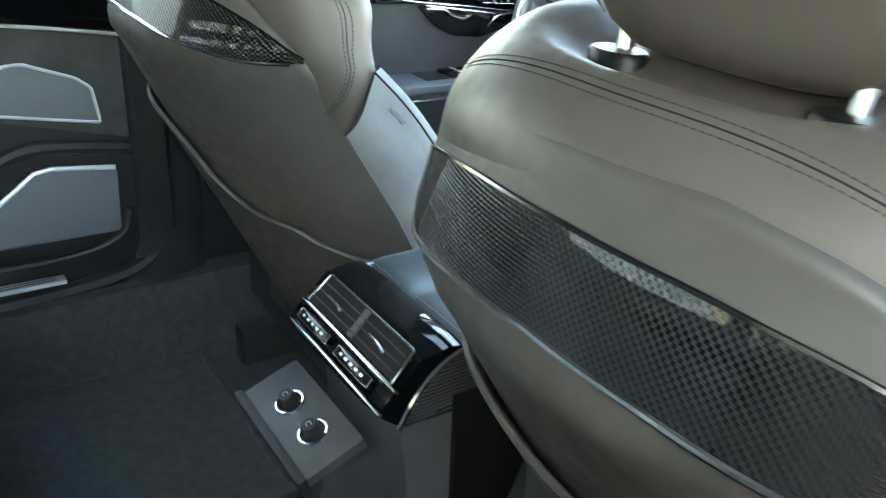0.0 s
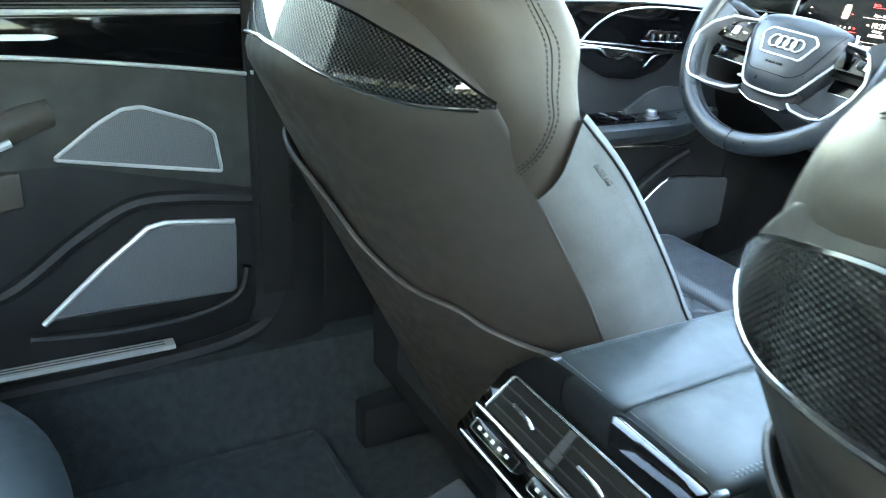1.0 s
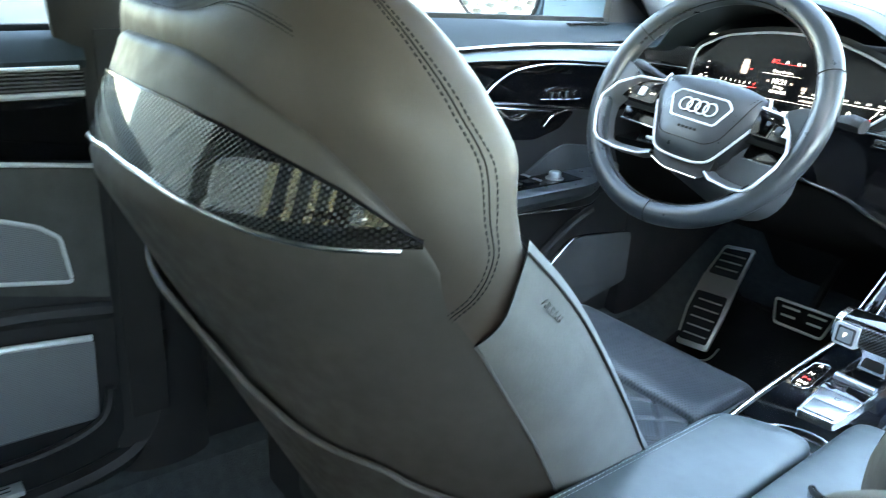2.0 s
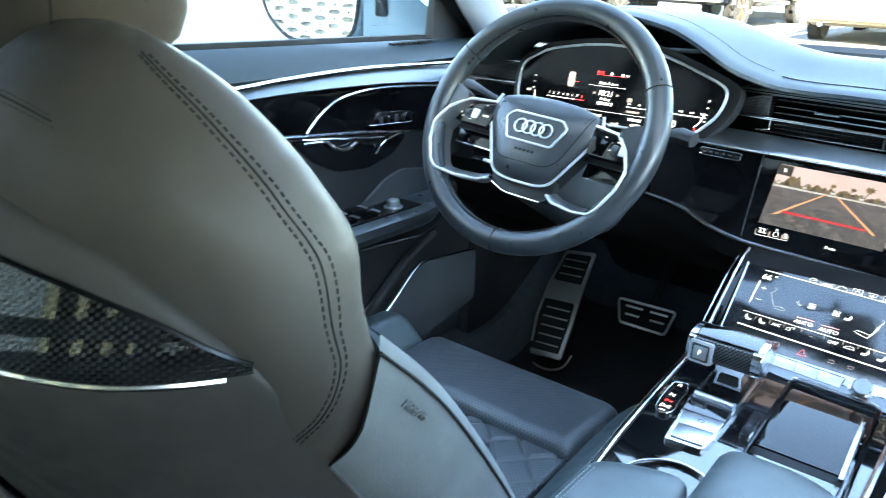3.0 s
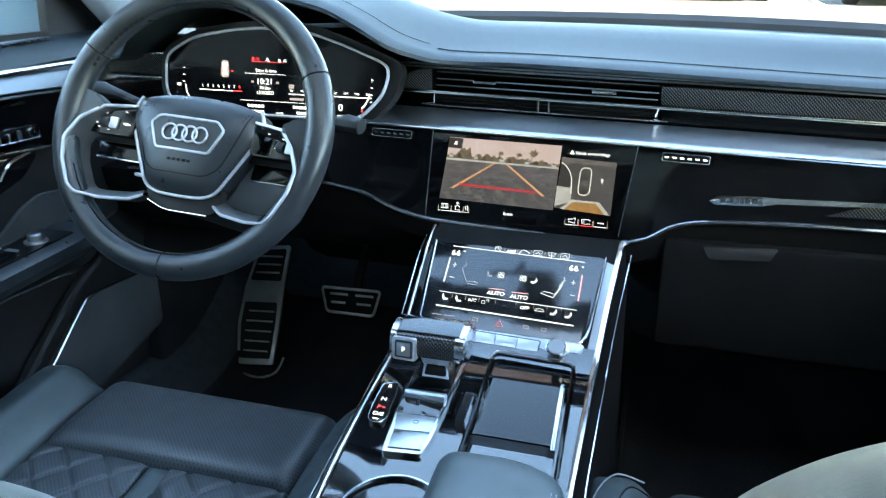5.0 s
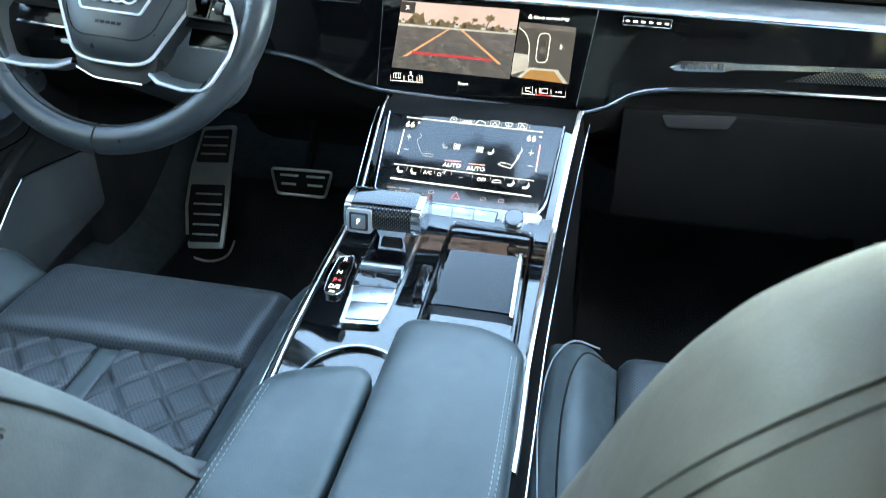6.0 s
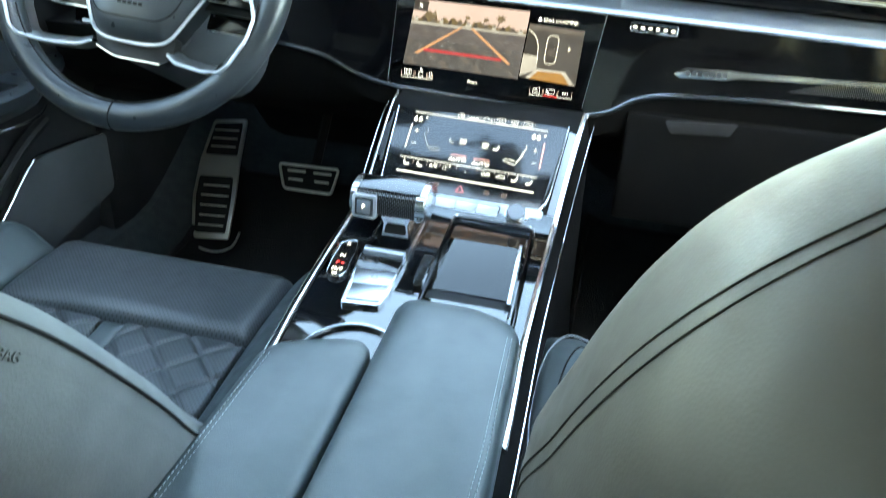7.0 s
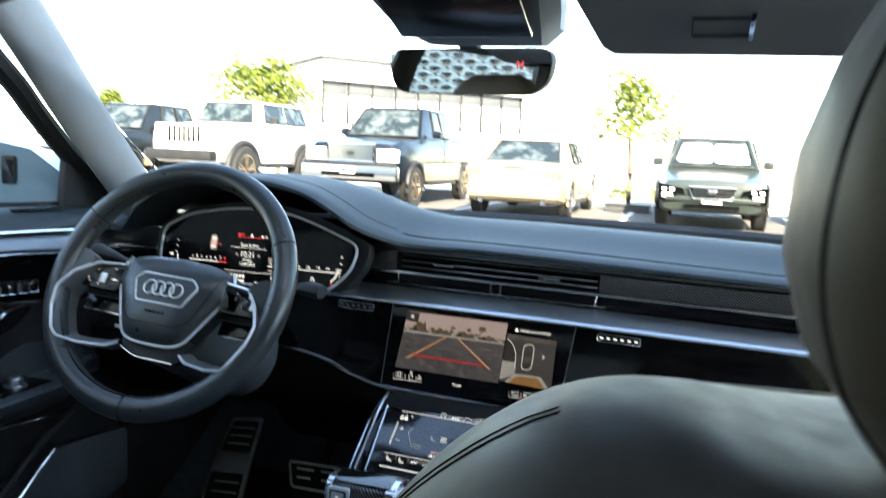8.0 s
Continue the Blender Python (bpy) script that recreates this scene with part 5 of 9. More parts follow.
part("park_inset", prism(rounded([(-0.0105, -0.0105), (0.0105, -0.0105), (0.0105, 0.0100), (-0.0105, 0.0100)], 0.002), pb @ Matrix.Translation((0, 0, 0.0036)), 0.0006), PLASTIC_GREY, GL)
part("park_button", prism(rounded([(-0.0078, -0.0080), (0.0078, -0.0080), (0.0078, 0.0075), (-0.0078, 0.0075)], 0.0015), pb @ Matrix.Translation((0, 0, 0.0040)), 0.0016, 0.0005), ALU, GL)
writing("button_letter", "P", 0.0085, G_WHITE, GL, pb @ Matrix.Translation((0, 0, 0.0058)), 0.0003)

# the deck and all that lies in it rise gently towards the front
DECK_RISE = Matrix.Translation((0, 1.15, Z)) @ Matrix.Rotation(radians(3.5), 4, "X") @ Matrix.Translation((0, -1.15, -Z))
for ob in CON.children:
    if ob.name.split(".")[0] in ("lid_rim", "rim_line", "storage_lid", "lid_step", "lid_handle", "cup_holder", "cup_ring", "shift_plate", "gear_display"):
        ob.matrix_basis = DECK_RISE

# armrests: two padded lids that meet along a slightly slanted gap
def gap_x(y):
    return 0.0125 - (y - 0.66) * 0.029


def armrest(outline, z, seam_of):
    n = len(outline)
    cx, cy = sum(p[0] for p in outline) / n, sum(p[1] for p in outline) / n
    t = thing("armrest", (cx, cy, 0.65), "padded black leather armrest lid on the console, sky light in its blue tint", "armrest", "armrest lids")
    half_w = (max(p[0] for p in outline) - min(p[0] for p in outline)) / 2
    half_d = (max(p[1] for p in outline) - min(p[1] for p in outline)) / 2
    ring = rounded(outline, 0.022, 6)
    rows = []
    for inset, h in ((0.0, 0.650 - z), (0.0, -0.014), (0.0008, -0.008), (0.0035, -0.0035), (0.009, -0.0005), (0.018, 0.0012), (0.032, 0.0022), (0.043, 0.0025)):
        kx, ky = (half_w - inset) / half_w, (half_d - inset) / half_d
        rows.append([(cx + (x - cx) * kx, cy + (y - cy) * ky, z + h) for x, y in ring])
    part("pad", loft(rows), LEATHER_SKY, t, "", 60)
    for dx in (0.0, 0.0042):
        part("stitching", stitches([(seam_of(y) - dx, y, z + 0.0004) for y in steps(min(p[1] for p in outline) + 0.025, max(p[1] for p in outline) - 0.045, 30)], 0.0030, 0.0022, 0.00055), THREAD_PALE, t)
    part("stitching", stitches([(x, min(p[1] for p in outline) + 0.010, z - 0.0008) for x in steps(min(p[0] for p in outline) + 0.02, max(p[0] for p in outline) - 0.02, 20)], 0.0030, 0.0022, 0.00055), THREAD_PALE, t)
    return t


armrest([(-0.0880, 0.652), (gap_x(0.652) - 0.0012, 0.652), (gap_x(0.982) - 0.0012, 0.984), (-0.045, 0.974), (-0.0885, 0.952)], 0.691, lambda y: -0.0745)
armrest([(gap_x(0.652) + 0.0012, 0.652), (0.1290, 0.652), (0.1300, 0.85), (0.1215, 1.0380), (0.0780, 1.0580), (gap_x(1.05) + 0.0012, 1.0560)], 0.693, lambda y: 0.1225 - 0.047 * max(0.0, y - 0.87))

# rear end of the console with air vents and outlet flap
RV = thing("rear_vent_unit", (0.03, 0.60, 0.3), "gloss-black rear air vents with chrome frame on the console's end", "air vent")
RX = 0.027
rows = []
for x in steps(RX - 0.101, RX + 0.101, 17):
    e = ((x - RX) / 0.101) ** 4
    rows.append([(x, 0.69, 0.660), (x, 0.652, 0.685), (x, 0.6485, 0.6985 - 0.005 * e), (x, 0.645, 0.7005 - 0.005 * e), (x, 0.630, 0.7022 - 0.005 * e), (x, 0.612 + 0.003 * e, 0.7005 - 0.006 * e), (x, 0.603 + 0.003 * e, 0.6985 - 0.006 * e), (x, 0.5985 + 0.003 * e, 0.6965 - 0.004 * e), (x, 0.5515 + 0.004 * e, 0.6485), (x, 0.5505 + 0.004 * e, 0.643), (x, 0.557 + 0.004 * e, 0.636), (x, 0.580, 0.621), (x, 0.69, 0.610)])
part("vent_body", loft(rows, True), SMOKED, RV)
V = plane_at((0.035, 0.574, 0.672), (1, 0, 0), (0, 0.70, 0.714))
for k in range(3):
    part("vent_slat", prism([(-0.083, -0.0008), (0.083, -0.0008), (0.083, 0.0008), (-0.083, 0.0008)], V @ Matrix.Translation((0, 0.006 + 0.0095 * k, -0.004)), 0.010), PLASTIC, RV)
part("vent_recess", prism(rounded([(-0.088, -0.001), (0.088, -0.001), (0.084, 0.034), (-0.084, 0.034)], 0.004), V, 0.0035), SEAM, RV)
part("vent_frame", tube([V @ Vector((x, y, 0.004)) for x, y in rounded([(-0.090, -0.003), (0.090, -0.003), (0.086, 0.036), (-0.086, 0.036)], 0.004)], 0.0013, 6, True), CHROME, RV)
part("vent_bar", prism([(-0.100, -0.0065), (0.100, -0.0065), (0.100, -0.0035), (-0.100, -0.0035)], V, 0.006, 0.001), CHROME, RV)
for x in (-0.048, 0.040):
    part("vent_tab", tube([V @ Vector((x - 0.016, 0.017, 0.006)), V @ Vector((x + 0.010, 0.016, 0.009)), V @ Vector((x + 0.016, 0.013, 0.006))], 0.0018, 6), CHROME, RV, "chrome vent tab")
part("vent_centre", boxed((-0.004, 0.001, 0.002), (0.006, 0.034, 0.006), 0.001, m=V), PLASTIC_GREY, RV)
for x0, x1 in ((-0.088, -0.022), (-0.002, 0.066)):
    rim = rounded([(x0, -0.023), (x1, -0.023), (x1, -0.012), (x0, -0.012)], 0.002)
    row = part("switch_panel", prism(rim, V, 0.004, 0.0006), PIANO_DULL, RV)
    part("button_rim", tube([V @ Vector((x, y, 0.004)) for x, y in rim], 0.0006, 5, True), CHROME, row)
    for k in range(5):
        xx = x0 + 0.010 + k * 0.0105
        slab("button_mark", xx - 0.002, -0.019, xx + 0.002, -0.016, ALU, row, V @ Matrix.Translation((0, 0, 0.0042)), 0.0003)
part("vent_bar", prism([(-0.098, -0.033), (0.098, -0.033), (0.098, -0.030), (-0.098, -0.030)], V @ Matrix.Translation((0, 0, -0.004)), 0.005, 0.001), CHROME, RV)
for s in (-1, 1):
    hx = RX + s * 0.1015
    hoop = [(hx, 0.662, 0.689), (hx, 0.645, 0.688), (hx, 0.618, 0.674), (hx, 0.594, 0.647), (hx, 0.578, 0.619)]
    part("chrome_hoop", tube(smooth_path(hoop, 6), 0.0034, 8), CHROME, RV, "satin chrome hoop at the vent's side")
    part("chrome_line", tube([(hx, 0.584, 0.620), (hx + s * 0.003, 0.69, 0.628)], 0.0015, 6), CHROME, RV)
    cheek = prism([(0.586, 0.622), (0.69, 0.630), (0.69, 0.684), (0.645, 0.684), (0.620, 0.671), (0.597, 0.645)], Matrix(((0, 0, 1, hx - 0.0015), (1, 0, 0, 0), (0, 1, 0, 0), (0, 0, 0, 1))), 0.002)
    part("side_mesh", cheek, CARBON_FINE, RV, "dark textured cheek of the vent")
# lower rear cover and opened outlet flap
rows = []
for z, y, w in ((0.618, 0.588, 0.096), (0.55, 0.597, 0.101), (0.42, 0.60, 0.110), (0.28, 0.585, 0.120)):
    rows.append([(RX - w - 0.012, 0.75, z), (RX - w - 0.006, y + 0.03, z), (RX - w + 0.012, y, z), (RX + w - 0.012, y, z), (RX + w + 0.006, y + 0.03, z), (RX + w + 0.012, 0.75, z)])
part("rear_cover", loft(rows, True), PLASTIC_GREY, RV, "dark grey rear cover of the console")
O = plane_at((0.005, 0.520, 0.556), (1, 0.0, 0), (0, 0.93, 0.36))
flap = part("outlet_flap", prism(rounded([(-0.080, -0.020), (0.084, -0.020), (0.084, 0.05), (-0.080, 0.05)], 0.004), O, 0.012, 0.002), PLASTIC_GREY, RV, "grey flap with two power outlets, folded open")
part("flap_lip", prism(rounded([(-0.084, -0.029), (0.087, -0.029), (0.087, -0.019), (-0.084, -0.019)], 0.003), O @ Matrix.Translation((0, 0, -0.012)), 0.028, 0.003), PLASTIC, flap)
for x in (-0.022, 0.036):
    c = O @ Matrix.Translation((x, 0.014, 0.012))
    ringo = lambda r, h, n=24: [c @ Vector((r * math.cos(a), r * math.sin(a), h)) for a in [2 * math.pi * i / n for i in range(n)]]
    sock = part("power_outlet", tube(ringo(0.0155, 0.001), 0.0022, 8, True), CHROME, flap, "chrome-rimmed power outlet")
    part("outlet_well", loft([ringo(0.0145, 0.0008), ringo(0.0110, 0.0006)], True, True), SEAM, sock)
    part("outlet_cap", loft([ringo(0.0092, 0.0), ringo(0.0092, 0.013), ringo(0.0082, 0.0150), ringo(0.004, 0.0154)]), PLASTIC, sock, "black pull-out cap")
    part("cap_mark", tube([c @ Vector((0.003 * math.cos(a), 0.003 * math.sin(a), 0.0156)) for a in steps(0.6, 5.6, 10)], 0.0004, 5), ALU, sock)

# pedals
def footrest():
    t = thing("footrest", (-0.57, 1.75, 0.33), "steel footrest plate with black rubber bars", "footrest")
    m = plane_at((-0.5685, 1.68, 0.318), (1, 0.0, 0.06), (0.02, 0.70, 0.78))
    out = rounded([(-0.048, 0.008), (0.0310, 0.012), (0.0280, 0.09), (0.0190, 0.175), (0.0150, 0.268), (-0.0580, 0.262), (-0.0690, 0.175), (-0.0670, 0.095)], 0.006)
    part("plate", prism(out, m, 0.006, 0.002), STEEL, t)
    for field, rungs in (([(-0.0425, 0.020), (0.0225, 0.023), (0.0190, 0.09), (0.0130, 0.140), (-0.0600, 0.138), (-0.0580, 0.093)], (0.036, 0.056, 0.077, 0.098, 0.119)), ([(-0.0590, 0.186), (0.0110, 0.187), (0.0080, 0.258), (-0.0510, 0.253)], (0.203, 0.221, 0.239))):
        rub = part("rubber_field", prism(rounded(field, 0.004), m @ Matrix.Translation((0, 0, 0.006)), 0.0025, 0.0008), RUBBER, t, "black rubber field")
        for y in rungs:
            lean = -0.045 * (y - 0.03) if y < 0.1 else -0.0035 - 0.11 * (y - 0.1)
            a, b = -0.0370 + lean * (3.2 if y < 0.1 else 1.6), 0.0170 + lean
            if y > 0.15:
                a, b = -0.0500, 0.0050
            part("steel_rung", prism([(a, y - 0.0018), (b, y - 0.0008), (b, y + 0.0028), (a, y + 0.0018)], m @ Matrix.Translation((0, 0, 0.0085)), 0.0022, 0.0005), STEEL, rub)
    part("toe_wire", tube(smooth_path([m @ Vector(p) for p in ((-0.05, 0.02, 0.0), (-0.045, -0.004, 0.002), (0.0, -0.014, -0.004), (0.04, -0.002, 0.002), (0.05, 0.03, 0.0))], 4), 0.0025, 6), STEEL, t)
    return t


footrest()
BR = thing("brake_pedal", (-0.42, 1.85, 0.41), "steel-framed brake pedal with black rubber face", "pedal")
m = plane_at((-0.418, 1.835, 0.412), (1, 0, 0.03), (0, 0.45, 0.89))
out = rounded([(-0.057, -0.020), (0.047, -0.022), (0.058, 0.030), (-0.073, 0.030)], 0.008)
part("pad", prism(out, m, 0.010, 0.003), RUBBER, BR)
part("steel_frame", tube([m @ Vector((x, y, 0.010)) for x, y in out], 0.0032, 6, True), STEEL, BR)
for x in (-0.033, 0.024):
    for y, w in ((0.0180, 0.020), (0.0005, 0.016)):
        part("steel_bar", boxed((x - w, y - 0.0025, 0.009), (x + w, y + 0.0025, 0.0125), 0.001, m=m), STEEL, BR)
part("pedal_arm", tube([(-0.418, 1.85, 0.43), (-0.40, 1.93, 0.60)], 0.010, 8), PLASTIC, BR)

# ---- doors ----
def door_x(z, y=1.0):
    return table(z, [(0.30, -0.735), (0.42, -0.722), (0.50, -0.700), (0.60, -0.700), (0.66, -0.695), (0.72, -0.694), (0.80, -0.700), (0.90, -0.700), (0.955, -0.698), (0.985, -0.712), (0.992, -0.74)])


def on_door(y, z, lift=0.0):
    return Vector((door_x(z) + lift, y, z))


def door_patch(name, pts, mat, parent, lift, thick, label="", bevel=0.002, corner=0.006):
    """A raised plate on the left door through (y, z) corners, given anticlockwise seen from inside the car."""
    yc, zc = sum(p[0] for p in pts) / len(pts), sum(p[1] for p in pts) / len(pts)
    m = plane_at((max(door_x(p[1]) for p in pts) + lift, yc, zc), (0, -1, 0), (0, 0, 1))
    out = rounded([(-(y - yc), z - zc) for y, z in pts], corner)
    area = sum(a[0] * b[1] - b[0] * a[1] for a, b in zip(out, out[1:] + out[:1]))
    if area < 0:
        out = out[::-1]
    # z of this frame points to -x or +x: flip so that the plate rises into the cabin
    sgn = 1 if m.col[2][0] > 0 else -1
    if sgn < 0:
        m = m @ Matrix.Rotation(math.pi, 4, "Y")
        out = [(-x, y) for x, y in out][::-1]
    ob = part(name, prism(out, m, thick, bevel), mat, parent, label)
    rim = [m @ Vector((x, y, thick)) for x, y in out]
    return ob, rim


def door_skin(y0, y1):
    rows = []
    for y in steps(y0, y1, 24):
        rows.append([(-0.80, y, 0.30)] + [(door_x(z), y, z) for z in (0.30, 0.34, 0.38, 0.42, 0.46, 0.50, 0.55, 0.60, 0.66, 0.72, 0.80, 0.86, 0.90, 0.93, 0.955, 0.97, 0.985, 0.992)] + [(-0.80, y, 0.985)])
    return loft(rows, True)


FD = thing("door_1", (-0.74, 1.1, 0.3), "black front door panel with chrome lines, gloss trim and speaker grilles", "door", kind="structure")
part("door_panel", door_skin(0.665, 1.60), PLASTIC, FD)
# upper padded ledge
rise = lambda y: 0.0385 - 0.0258 * y
rows = [[(-0.745, y, 0.990 + rise(y)), (-0.725, y, 0.993 + rise(y)), (-0.706, y, 0.985 + 0.5 * rise(y)), (-0.693, y, 0.970), (-0.690, y, 0.964), (-0.70, y, 0.958)] for y in steps(0.665, 1.58, 12)]
part("ledge", loft(rows, True), DASHSKIN, FD)
part("window_seal", boxed((-0.752, 0.665, 0.985), (-0.738, 1.60, 1.000), 0.003, m=Matrix.Translation((0, 1.15, 1.0088)) @ Matrix.Rotation(math.atan(-0.0258), 4, "X") @ Matrix.Translation((0, -1.15, -1.0))), RUBBER, FD)
for k in range(8):
    part("vent_slot", boxed((-0.722, 1.345 + 0.013 * k, 0.9915), (-0.708, 1.355 + 0.013 * k, 0.9945), 0.001), SEAM, FD)
line = smooth_path([on_door(y, z, 0.011) for y, z in ((0.67, 0.945), (0.97, 0.9545), (1.10, 0.9605), (1.26, 0.9630), (1.45, 0.9570), (1.58, 0.950))], 8)
part("chrome_line", tube(line, 0.0035, 8), CHROME, FD)
rows = []
for y in steps(0.67, 1.58, 40):
    hi = flow(y, [(0.67, 0.942), (0.97, 0.9515), (1.10, 0.9575), (1.26, 0.9595), (1.45, 0.9530), (1.58, 0.946)])
    lo_ = flow(y, [(0.67, 0.932), (0.97, 0.9400), (1.10, 0.9420), (1.26, 0.9390), (1.45, 0.9260), (1.58, 0.918)])
    rows.append([on_door(y, hi, 0.002), on_door(y, hi - 0.3 * (hi - lo_), 0.008), on_door(y, lo_, 0.016), on_door(y, lo_ - 0.002, 0.013), on_door(y, lo_ - 0.002, 0.0)])
part("silver_strip", loft(rows, False), DOOR_SATIN, FD, "dull brushed aluminium door strip")
door_patch("gloss_insert", [(0.67, 0.930), (0.97, 0.9385), (1.10, 0.9405), (1.26, 0.9375), (1.45, 0.9245), (1.58, 0.9165), (1.58, 0.835), (1.40, 0.843), (1.10, 0.873), (0.67, 0.885)], PIANO, FD, 0.002, 0.004, "gloss-black door trim", 0.001, 0.003)
part("chrome_line", tube(smooth_path([on_door(y, z, 0.010) for y, z in ((1.134, 0.8770), (1.150, 0.8920), (1.172, 0.9080), (1.212, 0.9240), (1.295, 0.9295), (1.444, 0.9190), (1.58, 0.909))], 6), 0.0030, 8), CHROME, FD)
part("chrome_line", tube(smooth_path([on_door(y, z, 0.010) for y, z in ((0.67, 0.899), (1.005, 0.887), (1.106, 0.876), (1.25, 0.862), (1.40, 0.846), (1.58, 0.833))], 6), 0.0026, 8), CHROME, FD)
seat_sw, rim = door_patch("memory_switches", [(1.268, 0.871), (1.290, 0.889), (1.370, 0.884), (1.370, 0.865)], PIANO_DULL, FD, 0.004, 0.006, "row of seat memory switches", 0.001, 0.003)
part("switch_rim", tube(rim, 0.0007, 5, True), CHROME, seat_sw)
for k in range(4):
    part("switch", boxed((-0.691, 1.292 + 0.0185 * k, 0.870), (-0.6865, 1.297 + 0.0185 * k + 0.006 * (k == 3), 0.882), 0.0008), CHROME if k in (1, 3) else PLASTIC_GREY, seat_sw)
# pull handle
cup, _ = door_patch("handle_cup", [(1.11, 0.868), (1.365, 0.843), (1.33, 0.815), (1.27, 0.800), (1.20, 0.806), (1.15, 0.830)], PIANO_DULL, FD, 0.001, 0.004, "", 0.001, 0.01)
part("chrome_line", tube([on_door(1.127, 0.8690, 0.010), on_door(1.301, 0.8480, 0.010)], 0.0018, 6), CHROME, FD)
part("pull_handle", tube(smooth_path([on_door(y, z, l) for y, z, l in ((1.130, 0.862, 0.008), (1.17, 0.860, 0.014), (1.19, 0.847, 0.016), (1.215, 0.842, 0.014), (1.24, 0.848, 0.008))], 5), 0.0032, 8), CHROME, FD, "chrome pull handle")
part("pull_handle", tube(smooth_path([on_door(y, z, l) for y, z, l in ((1.285, 0.822, 0.008), (1.305, 0.842, 0.010), (1.345, 0.848, 0.008))], 4), 0.0026, 8), CHROME, FD, "chrome pull handle")
# upper speaker panel, armrest and switches
sp, rim = door_patch("speaker_panel", [(1.244, 0.739), (1.306, 0.776), (1.345, 0.786), (1.40, 0.778), (1.46, 0.755), (1.46, 0.728), (1.36, 0.732)], GRILLE_SHADED, FD, 0.002, 0.006, "grey perforated speaker grille", 0.002, 0.012)
part("grille_rim", tube(rim, 0.0012, 5, True), PLASTIC_GREY, sp)
rows = []
for y in steps(0.67, 1.50, 24):
    k = eased(y, [(1.32, 0), (1.50, 1)])
    out = -0.615 - 0.075 * k
    rows.append([(-0.715, y, 0.736), (out - 0.008, y, 0.735), (out + 0.002, y, 0.729), (out + 0.004, y, 0.716), (out - 0.004, y, 0.703), (out - 0.030, y, 0.690), (-0.715, y, 0.672)])
part("armrest_pad", loft(rows, True), LEATHER_RIM, FD, "black leather door armrest")
part("chrome_line", tube(smooth_path([(-0.620 - 0.078 * eased(y, [(1.32, 0), (1.50, 1)]), y, 0.7005 - 0.09 * eased(y, [(1.1, 0), (1.5, 1)]) * 0.25) for y in steps(0.67, 1.49, 20)], 2), 0.0022, 6), CHROME, FD)
deck, rim = part("switch_deck", boxed((-0.700, 1.10, 0.7340), (-0.632, 1.335, 0.7372), 0.003), PIANO_DULL, FD), None
for k in range(2):
    for j in range(2):
        part("window_switch", boxed((-0.694 + 0.029 * j, 1.165 + 0.046 * k, 0.7365), (-0.672 + 0.029 * j, 1.195 + 0.046 * k, 0.7420), 0.0025), PIANO, deck, "window lift switch")
        part("switch_tip", boxed((-0.692 + 0.029 * j, 1.193 + 0.046 * k, 0.7395), (-0.674 + 0.029 * j, 1.2015 + 0.046 * k, 0.7425), 0.0012), ALU, deck)
kn0 = Vector((-0.655, 1.288, 0.7370))
part("mirror_knob", loft([[kn0 + Vector((r * math.cos(a), r * math.sin(a), h)) for a in [2 * math.pi * i / 20 for i in range(20)]] for r, h in ((0.016, 0), (0.016, 0.002), (0.011, 0.003), (0.0105, 0.012), (0.009, 0.0135))]), ALU, deck, "small round mirror adjuster knob")
# lower speaker with a light line round its top
lo, rim = door_patch("lower_speaker", [(1.268, 0.498), (1.385, 0.588), (1.415, 0.594), (1.57, 0.578), (1.57, 0.470), (1.36, 0.430)], GRILLE_SHADED, FD, 0.002, 0.010, "grey perforated lower speaker grille", 0.003, 0.010)
part("light_line", tube(smooth_path([on_door(y, z, 0.014) for y, z in ((1.258, 0.492), (1.320, 0.542), (1.383, 0.590), (1.418, 0.598), (1.560, 0.581))], 5), 0.0018, 6), CHROME, FD)
part("pocket_rim", tube(smooth_path([on_door(y, z, 0.012) for y, z in ((1.190, 0.470), (1.250, 0.535), (1.310, 0.580), (1.370, 0.622), (1.43, 0.650))], 5), 0.009, 8), PLASTIC, FD)
g = part("pane", boxed((-0.754, 0.66, 0.99), (-0.750, 1.46, 1.02)), GLASS, FD)
g.visible_shadow = False

# ---- rear left door ----
RD = thing("door_2", (-0.74, 0.2, 0.3), "black rear door panel with suede field and two speaker grilles", "door", kind="structure")
part("door_panel", door_skin(-0.45, 0.545), PLASTIC, RD)
rows = [[(-0.745, y, 0.992), (-0.725, y, 0.994), (-0.706, y, 0.985), (-0.693, y, 0.964), (-0.70, y, 0.952)] for y in steps(-0.45, 0.545, 8)]
part("ledge", loft(rows, True), DASHSKIN, RD)
part("window_seal", boxed((-0.752, -0.45, 0.988), (-0.738, 0.545, 1.000), 0.003), RUBBER, RD)
part("chrome_line", tube([on_door(y, 0.957, 0.010) for y in (-0.45, 0.1, 0.535)], 0.0028, 8), SATIN, RD)
door_patch("carbon_band", [(-0.45, 0.932), (0.54, 0.932), (0.54, 0.953), (-0.45, 0.953)], CARBON_FINE, RD, 0.002, 0.004, "dark carbon band on the rear door", 0.001, 0.002)
part("chrome_line", tube([on_door(y, 0.928, 0.010) for y in (-0.45, 0.1, 0.538)], 0.0036, 8), SATIN, RD)
door_patch("gloss_band", [(-0.45, 0.885), (0.20, 0.878), (0.54, 0.845), (0.54, 0.922), (-0.45, 0.922)], PIANO, RD, 0.002, 0.004, "gloss-black band on the rear door", 0.001, 0.002)
